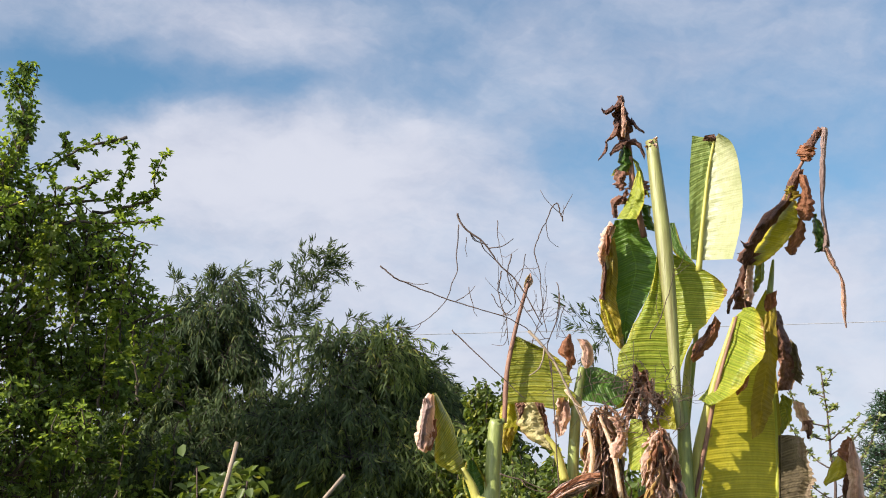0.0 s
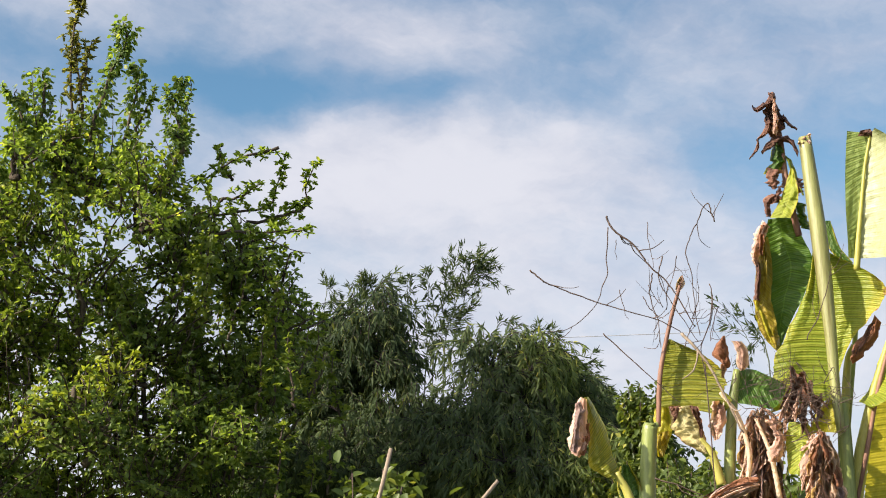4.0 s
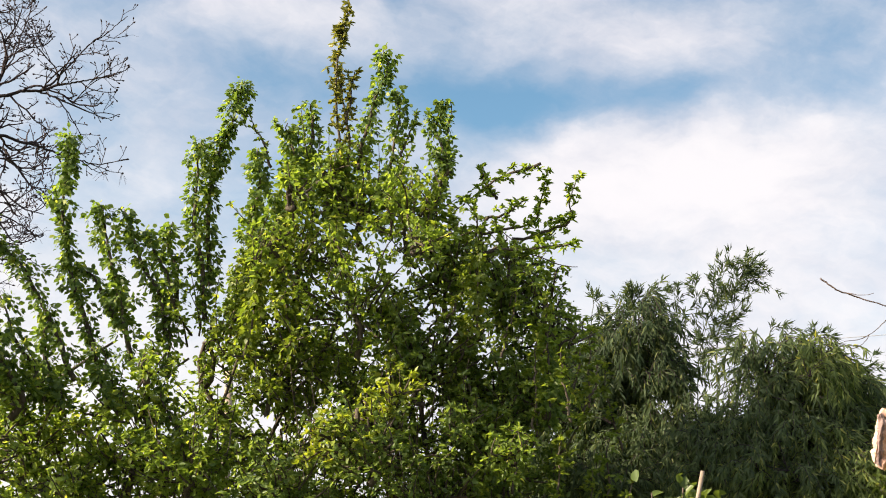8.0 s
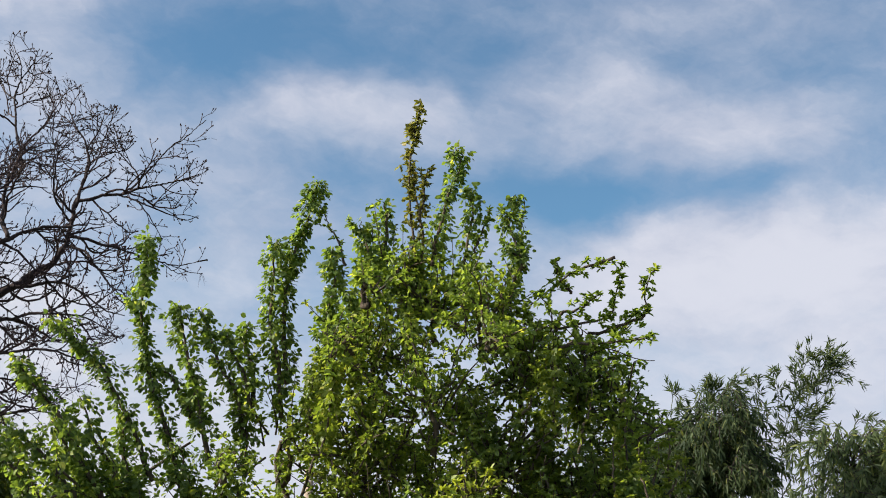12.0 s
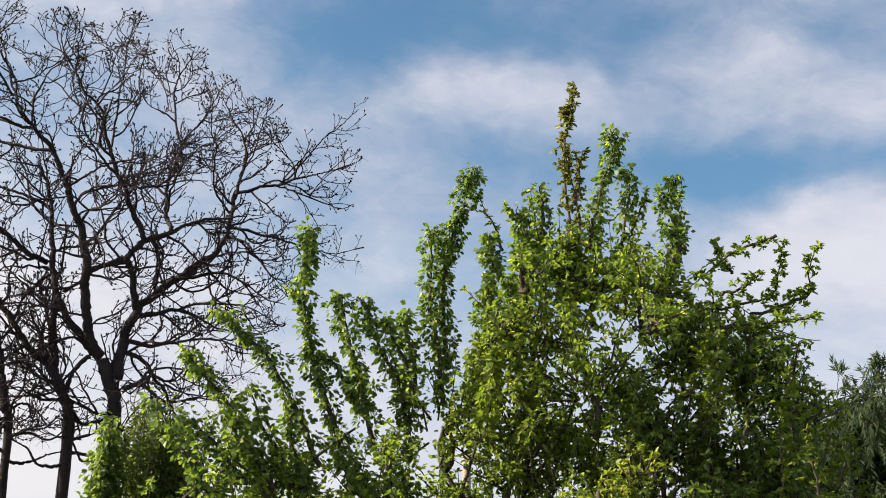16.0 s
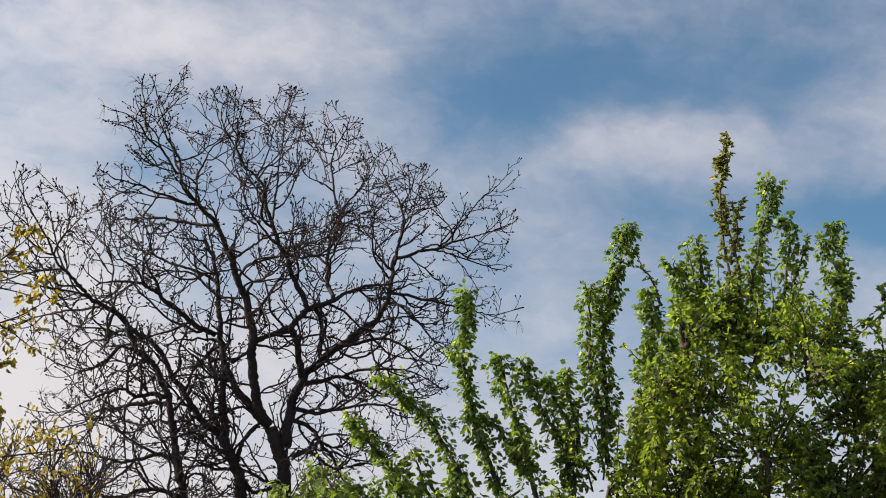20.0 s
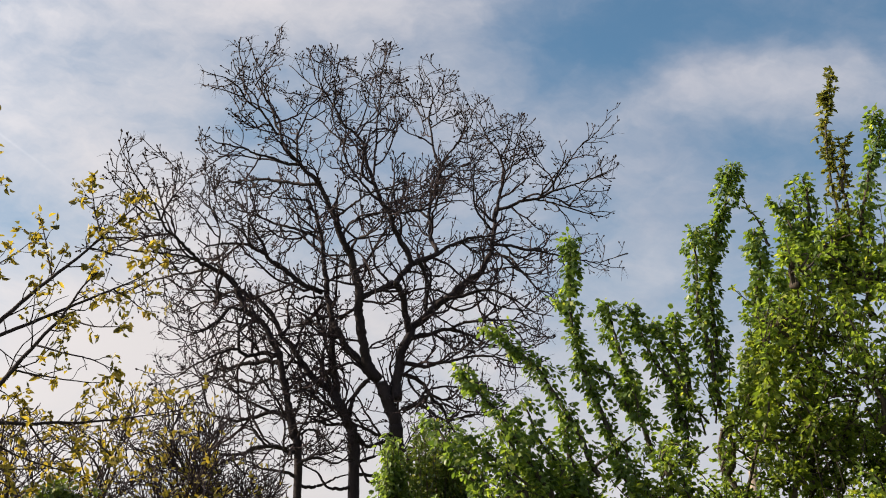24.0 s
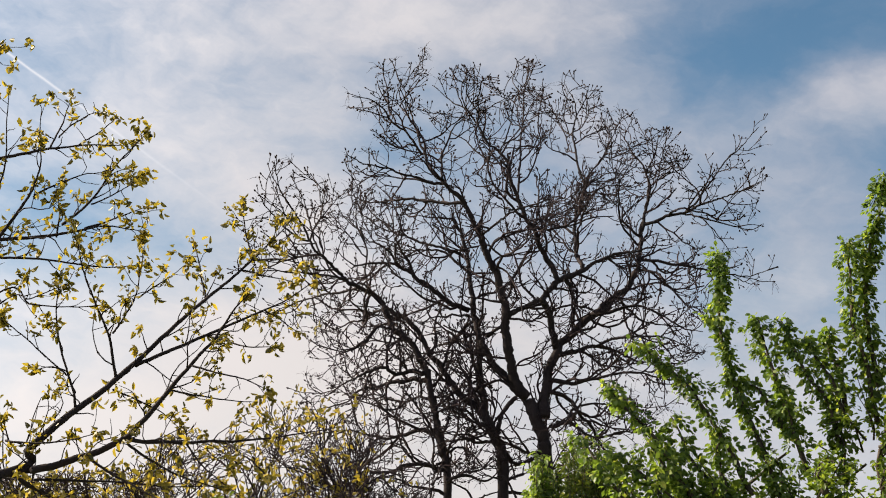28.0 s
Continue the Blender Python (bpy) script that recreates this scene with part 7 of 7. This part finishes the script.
class Twigs:
    """Crooked twigs that leave a limb at a wide angle, sag a little, turn up again and end in buds and old seed stalks."""

    def __init__(self, rng, outline, lengths, gaps, thick, sag=0.0, lift=0.1, kink=0.26):
        self.rng, self.outline, self.lengths, self.gaps, self.thick = rng, outline, lengths, gaps, thick
        self.sag, self.lift, self.kink, self.ends = sag, lift, kink, []

    def grow(self, geo, path, radii, level=0, first=0.08):
        rng = self.rng
        seg = np.linalg.norm(np.diff(path, axis=0), axis=1)
        run_at = np.concatenate([[0], np.cumsum(seg)])
        at = first * run_at[-1] + rng.random() * self.gaps[level]
        while at < run_at[-1]:
            i = min(max(int(np.searchsorted(run_at, at)) - 1, 0), len(path) - 2)
            p = path[i] + (path[i + 1] - path[i]) * ((at - run_at[i]) / (seg[i] + 1e-9))
            rest = 0.35 + 0.65 * (1 - at / run_at[-1])
            long = self.lengths[level] * rng.uniform(0.45, 1.25) * rest
            tan = unit(path[i + 1] - path[i])
            d = unit(tilt_away(tan, rng.uniform(0.55, 1.15), rng) + np.array([0, 0, -self.sag if level == 0 else 0.12]))
            steps = max(3, int(long / (0.07 if level == 0 else 0.045)))
            run = [p]
            for k in range(steps):
                d = unit(d + rng.normal(0, self.kink, 3) + np.array([0, 0, self.lift * (0.3 + 1.4 * k / steps)]))
                step = run[-1] + d * (long / steps)
                if self.outline and not within(self.outline, step):
                    break
                run.append(step)
            if len(run) > 2:
                run = np.array(run)
                r0 = min(self.thick[level] * rng.uniform(0.75, 1.2), 0.8 * float(np.interp(i, np.arange(len(radii)), radii)))
                r1 = max(0.5 * r0, self.thick[-1] * 0.7)
                rads = np.linspace(r0, r1, len(run))
                geo.tube(run, rads, (6, 4, 3)[level])
                if level + 1 < len(self.gaps):
                    self.grow(geo, run, rads, level + 1, 0.1)
                self.ends.append((run[-1], d, level))
            at += self.gaps[level] * rng.uniform(0.5, 1.5)


twigs = Twigs(rb_, BARE_CROWN, (1.2, 0.45, 0.17), (0.225, 0.125, 0.14), (0.0155, 0.0095, 0.006), 0.1, 0.09, 0.22)
for ob, path, _, rad in BARE_LIMBS:
    tw = Geo()
    trunk_end = 12 if ob.name.startswith("trunk") else 0
    twigs.ends.clear()
    twigs.grow(tw, path[trunk_end:], rad[trunk_end:], 0, 0.05)
    for at, q, level in twigs.ends:
        # a fat bud, and now and then hair-thin seed stalks
        tw.tube([at, at + q * 0.012, at + q * 0.03], [0.005, 0.0115, 0.004], 4)
        if level < 2 and rb_.random() < 0.35:
            for _ in range(5):
                e1 = at + unit(rb_.normal(0, 1, 3) * (1, 1, 0.7) + q * 0.5) * rb_.uniform(0.06, 0.16)
                tw.tube([at, (at + e1) / 2 + (0, 0, 0.012), e1 - (0, 0, 0.02)], [0.0022, 0.0018, 0.0015], 3)
    if tw.n:
        part("twigwork", tw, FINE_TWIG, ob, kind="stuff")


# ---- low twiggy thicket ----
THICKET = 10.5
rt = np.random.default_rng(71)
thicket = thing("twiggy_shrub", (*spot(54.0, 0, THICKET).xy, 0.0), "dense thicket of brown twigs with sparse yellow leaves", "shrub")
THICKET_CROWN = [(64.65, 4.17), (65.20, 8.4), (61.46, 9.1), (57.64, 9.40), (55.75, 10.69), (53.81, 11.99), (51.78, 12.51), (50.18, 12.79), (48.2, 12.6), (46.6, 11.9), (45.2, 10.6), (44.6, 8.6), (44.6, 4.2)]
habit = Habit(rt, spot(52, -2, THICKET), THICKET_CROWN, (0.14, 0.1, 0.09), (0.5, 0.5, 0.5), (1.0, 0.5, 0.22), (0.0074, 0.005, 0.0038), 0.35, 0.02, 0.3)
for k in range(30):
    b = 45.0 + 0.64 * k + rt.normal(0, 0.4)
    foot = np.array(spot(b * 0.8 + 10.8, 0, THICKET)) * (1, 1, 0)
    path = curve([foot, np.array(spot(b * 0.9 + 5.4 + rt.normal(0, 1.2), 3, THICKET)), np.array(spot(b + rt.normal(0, 2.2), 9.8 + rt.normal(0, 1.2), THICKET + rt.normal(0, 0.3)))], 26, 0.015, rt)
    ob = part("stem", Geo().tube(path, np.linspace(0.014, 0.004, 26), 6), DARK_BARK, thicket)
    tw, lf = Geo(), Geo()
    habit.tips.clear()
    habit.branch(tw, path[7:], 0, 0.05)
    for at, q in habit.tips:
        if rt.random() < (0.21 if math.degrees(math.atan2(-at[0], at[1])) > 47.5 else 0.04):
            n = int(rt.integers(4, 9))
            L = rt.uniform(0.03, 0.06, n)
            lf.leaves(at + rt.normal(0, 0.02, (n, 3)), rt.normal(0, 0.7, (n, 3)) + q, rt.normal(0, 1, (n, 3)), L, L * 0.45)
    if tw.n:
        part("twigwork", tw, FINE_TWIG, ob, kind="stuff")
    if lf.n:
        part("leaves", lf, YELLOW_LEAF, ob, kind="stuff")
bush("leafy_shrub", 38.3, 10.9, 12.4, 2.6, 1.0, 120, SHRUB_LEAF, 0.045, "dark green shrub at the foot of the bare tree", leaf=0.35)
bush("leafy_shrub", 40.41, 10.52, 12.0, 0.8, 1.0, 40, PEAR_SHADED, 0.05, "green shrub before the bare tree's trunk", leaf=0.35)
bush("evergreen_shrub", 53.50, 8.67, 10.0, 1.2, 0.6, 60, SHRUB_LEAF, 0.05, "dark evergreen shrub among the twigs")


# ---- yellow-leaved tree ----
YELLOW = 8.0
ry_ = np.random.default_rng(41)
yellow = thing("young_leaved_tree", spot(72, -10, 7.2), "spreading tree with dark branches and sparse yellow-green young leaves", "tree")
yellow.location.z = 0
YTOP = np.array(yellow.location) + np.array([0.05, 0.1, 2.4])
part("trunk", Geo().tube(curve([yellow.location, np.array(yellow.location) + (0.08, 0, 1.2), YTOP], 12, 0.01, ry_), np.linspace(0.16, 0.1, 12), 10), DARK_BARK, yellow)


def cluster(geo, at, rng, n=10, size=0.046):
    """A tuft of young leaves, half folded and drooping."""
    at = np.repeat(np.array(at)[None], n, 0) + rng.normal(0, 0.017, (n, 3))
    along = rng.normal(0, 0.75, (n, 3)) + np.array([0, 0, -0.3])
    L = size * rng.uniform(0.55, 1.3, n)
    geo.leaves(at, along, rng.normal(0, 1, (n, 3)), L, L * rng.uniform(0.34, 0.58, n), 0.4, 0.5)


YELLOW_LIMBS = []


def yellow_limb(guide, r0, r1, depth=0.0, rooted=False):
    """A limb along a guide, with short side twigs that end in tufts of young leaves."""
    start, best = 0.0, 1e9
    for polar in YELLOW_LIMBS:
        off = np.hypot(polar[:, 0] - guide[0][0], polar[:, 1] - guide[0][1])
        if off.min() < best and not rooted:
            best, start = off.min(), polar[off.argmin(), 2]
    k = max(1, len(guide) - 1)
    g0 = np.array(guide)
    g0[1:-1] = 0.25 * g0[:-2] + 0.5 * g0[1:-1] + 0.25 * g0[2:]
    pts = [spot(b, e, YELLOW + start + depth * i / k) for i, (b, e) in enumerate(g0)]
    if rooted:
        pts = [Vector(YTOP)] + pts
    path = curve(pts, 8 * (len(pts) - 1), 0.0014, ry_)
    rad = np.linspace(1.3 * r0, r1, len(path))
    far = np.hypot(path[:, 0], path[:, 1])
    YELLOW_LIMBS.append(np.stack([np.degrees(np.arctan2(-path[:, 0], path[:, 1])), np.degrees(np.arctan2(path[:, 2] - EYE, far)), far - YELLOW], 1))
    limb = part("limb", Geo().tube(path, rad, 7), DARK_BARK, yellow)
    tw, lf = Geo(), Geo()
    seg = np.linalg.norm(np.diff(path, axis=0), axis=1)
    total, at = seg.sum(), 0.5 if rooted else 0.08
    while at < total:
        i = min(int(np.searchsorted(np.cumsum(seg), at)), len(path) - 2)
        thin = rad[i] < 0.008
        d = unit(tilt_away(unit(path[i + 1] - path[i]), ry_.uniform(0.6, 1.2), ry_) + np.array([0, 0, 0.2]))
        long = ry_.uniform(0.05, 0.2) if thin else ry_.uniform(0.12, 0.42)
        run, q = [path[i]], d
        for _ in range(6):
            q = unit(q + ry_.normal(0, 0.24, 3) + np.array([0, 0, 0.05]))
            run.append(run[-1] + q * long / 6)
        tw.tube(run, np.linspace(min(0.0045, rad[i] * 0.7), 0.0018, 7), 4)
        if ry_.random() < 0.8:
            cluster(lf, run[-1], ry_, int(ry_.integers(5, 12)))
        if long > 0.22:
            for m in (2, 4):
                e2 = run[m] + tilt_away(q, 0.9, ry_) * long * 0.35
                tw.tube([run[m], (run[m] + e2) / 2 + ry_.normal(0, 0.008, 3), e2], [0.003, 0.0025, 0.0016], 3)
                if ry_.random() < 0.55:
                    cluster(lf, e2, ry_, int(ry_.integers(3, 7)))
        at += ry_.uniform(0.035, 0.11) if thin else ry_.uniform(0.06, 0.17)
    cluster(lf, path[-1], ry_, 14)
    part("twigwork", tw, DARK_BARK, limb, kind="stuff")
    part("leaves", lf, YELLOW_LEAF, limb, kind="stuff")


yellow_limb([(61.67, 9.20), (61.19, 10.08), (60.10, 11.01), (59.40, 11.71), (58.07, 12.77), (57.24, 13.60), (55.99, 15.01), (54.58, 16.32), (53.36, 17.40), (52.69, 18.00), (52.01, 18.72)], 0.0208, 0.0040, 0.4, True)
yellow_limb([(61.73, 9.13), (60.79, 9.29), (59.54, 9.63), (58.30, 10.24), (57.34, 10.61), (56.85, 11.41), (56.02, 12.33), (55.62, 13.02), (54.99, 13.83), (54.24, 14.65), (53.71, 15.35), (53.52, 16.15), (52.85, 16.64)], 0.0192, 0.0032, -0.4, True)
yellow_limb([(57.23, 13.53), (55.93, 14.23), (54.37, 14.87), (53.25, 15.53), (52.11, 15.99), (51.19, 16.37), (50.04, 17.21)], 0.0096, 0.0026, 0.4)
yellow_limb([(57.34, 10.66), (56.56, 10.58), (55.01, 10.61), (53.44, 10.71), (51.86, 10.88), (50.27, 11.15), (48.90, 11.43)], 0.0096, 0.0026, 0.5)
yellow_limb([(57.97, 13.00), (58.22, 14.09), (58.28, 14.53), (58.73, 15.38), (59.13, 16.02), (59.54, 16.87), (59.85, 17.73), (60.02, 18.38)], 0.0072, 0.0026, -0.3)
yellow_limb([(58.23, 14.75), (57.73, 15.57), (57.33, 16.26), (57.30, 17.27), (57.26, 18.17)], 0.0048, 0.0024, 0.3)
yellow_limb([(57.33, 16.19), (56.35, 16.89), (55.48, 17.62)], 0.0040, 0.0022, 0.2)
yellow_limb([(59.45, 11.77), (59.54, 12.46), (59.99, 13.31), (60.29, 14.17), (60.52, 15.03), (60.57, 15.90), (60.54, 16.79)], 0.0064, 0.0024, -0.3)
yellow_limb([(59.89, 12.99), (60.78, 13.58), (61.74, 14.49), (62.67, 15.06)], 0.0040, 0.0026, -0.2)
yellow_limb([(63.17, 15.67), (61.42, 15.61), (60.09, 15.55), (58.55, 15.84)], 0.0048, 0.0024, 0.2, True)
yellow_limb([(63.11, 15.20), (61.44, 15.83), (60.19, 16.60)], 0.0040, 0.0024, -0.3, True)
yellow_limb([(54.58, 16.32), (54.75, 17.21), (55.04, 17.98), (55.19, 18.54)], 0.0048, 0.0024, 0.3)
yellow_limb([(54.37, 14.83), (52.73, 14.39), (51.69, 14.54)], 0.0048, 0.0022, -0.3)
yellow_limb([(55.82, 12.68), (54.91, 12.50), (53.53, 12.33), (52.28, 12.34)], 0.0048, 0.0021, 0.3)
yellow_limb([(55.10, 13.71), (54.28, 13.42), (52.67, 13.38), (51.84, 12.85)], 0.0048, 0.0022, -0.3)
yellow_limb([(58.05, 12.55), (57.36, 12.26), (56.00, 11.96), (55.27, 11.15)], 0.0048, 0.0022, 0.3)
yellow_limb([(61.62, 9.10), (60.72, 8.54), (59.63, 8.23), (58.10, 7.87), (55.92, 7.73)], 0.0112, 0.0032, 0.3)
yellow_limb([(58.92, 9.97), (57.78, 9.28), (56.64, 8.68), (55.51, 8.18)], 0.0064, 0.0032, -0.3)
yellow_limb([(60.76, 8.93), (59.27, 8.96), (57.33, 9.09), (55.55, 8.72), (53.34, 8.97)], 0.0064, 0.0026, 0.5)
yellow_limb([(57.33, 10.50), (56.28, 9.79), (54.92, 9.18), (53.33, 8.80)], 0.0064, 0.0026, 0.3)
yellow_limb([(61.96, 10.36), (60.89, 10.32), (59.83, 10.38), (58.46, 10.89)], 0.0054, 0.0024, -0.3)
yellow_limb([(55.01, 10.59), (54.51, 9.86), (53.69, 9.22), (52.65, 8.60)], 0.0048, 0.0022, 0.3)
yellow_limb([(53.44, 10.71), (52.51, 10.15), (51.56, 9.29)], 0.0048, 0.0024, -0.3)
yellow_limb([(64.82, 20.48), (63.35, 21.15), (62.04, 21.52), (60.93, 21.78), (59.80, 22.06), (58.29, 22.14)], 0.0112, 0.0024, 0.3, True)
yellow_limb([(61.38, 21.73), (61.01, 22.59), (60.85, 23.26), (60.66, 23.90)], 0.0048, 0.0022, 0.2)
yellow_limb([(61.08, 22.14), (60.68, 22.73), (60.14, 23.12), (59.50, 23.37)], 0.0040, 0.0021, -0.2)
yellow_limb([(60.25, 21.94), (59.48, 22.42), (58.80, 23.15)], 0.0040, 0.0021, 0.2)
yellow_limb([(64.09, 16.23), (63.02, 18.26), (62.44, 19.02), (61.88, 20.07), (61.65, 21.08), (61.86, 21.94)], 0.0112, 0.0024, -0.3, True)
yellow_limb([(61.86, 19.85), (61.01, 20.38), (59.70, 21.03), (59.11, 20.95)], 0.0048, 0.0019, 0.2)
yellow_limb([(64.27, 17.73), (62.99, 17.98), (61.91, 18.24), (60.58, 18.33), (59.71, 18.74), (58.82, 18.98), (58.35, 18.86), (57.24, 18.84)], 0.0112, 0.0022, 0.3, True)
yellow_limb([(60.63, 18.81), (59.78, 19.47), (59.21, 20.27), (58.90, 21.10), (58.16, 21.99), (57.78, 22.47), (57.45, 22.79)], 0.0064, 0.0021, -0.3)
yellow_limb([(59.53, 19.71), (58.25, 20.32), (57.86, 20.71)], 0.0040, 0.0021, 0.2)
yellow_limb([(59.08, 20.58), (58.06, 20.89), (57.47, 21.10)], 0.0040, 0.0021, -0.2)
yellow_limb([(59.71, 18.74), (58.61, 19.17), (57.72, 19.58), (57.09, 19.88)], 0.0048, 0.0021, 0.2)
yellow_limb([(60.80, 18.31), (60.67, 19.21), (60.98, 20.06)], 0.0048, 0.0024, -0.3)
yellow_limb([(64.18, 16.98), (62.92, 17.33), (61.61, 17.46), (60.04, 17.38), (58.44, 17.18), (57.43, 17.48)], 0.0080, 0.0021, 0.3, True)
yellow_limb([(64.02, 19.28), (63.11, 20.04), (63.06, 20.92), (63.25, 22.21), (63.33, 23.83)], 0.0064, 0.0022, -0.2, True)
yellow_limb([(64.62, 24.19), (64.02, 24.81), (63.68, 25.44)], 0.0064, 0.0022, 0.1, True)
yellow_limb([(52.68, 17.96), (52.96, 18.67), (53.25, 19.56), (53.22, 20.35)], 0.0048, 0.0021, 0.2)
yellow_limb([(52.01, 18.67), (51.44, 19.20), (51.10, 19.78)], 0.0040, 0.0021, 0.3)
yellow_limb([(52.68, 17.96), (51.51, 18.24), (50.42, 17.88)], 0.0048, 0.0022, -0.2)
yellow_limb([(53.13, 17.53), (52.18, 17.35), (50.99, 17.17)], 0.0048, 0.0024, 0.4)
yellow_limb([(52.11, 15.99), (51.39, 15.57), (50.67, 15.14)], 0.0048, 0.0022, 0.3)
yellow_limb([(61.73, 10.16), (61.98, 10.57), (62.15, 11.21)], 0.0048, 0.0024, 0.1)
yellow_limb([(60.80, 9.35), (60.95, 8.70), (60.47, 8.09)], 0.0048, 0.0032, 0.1)
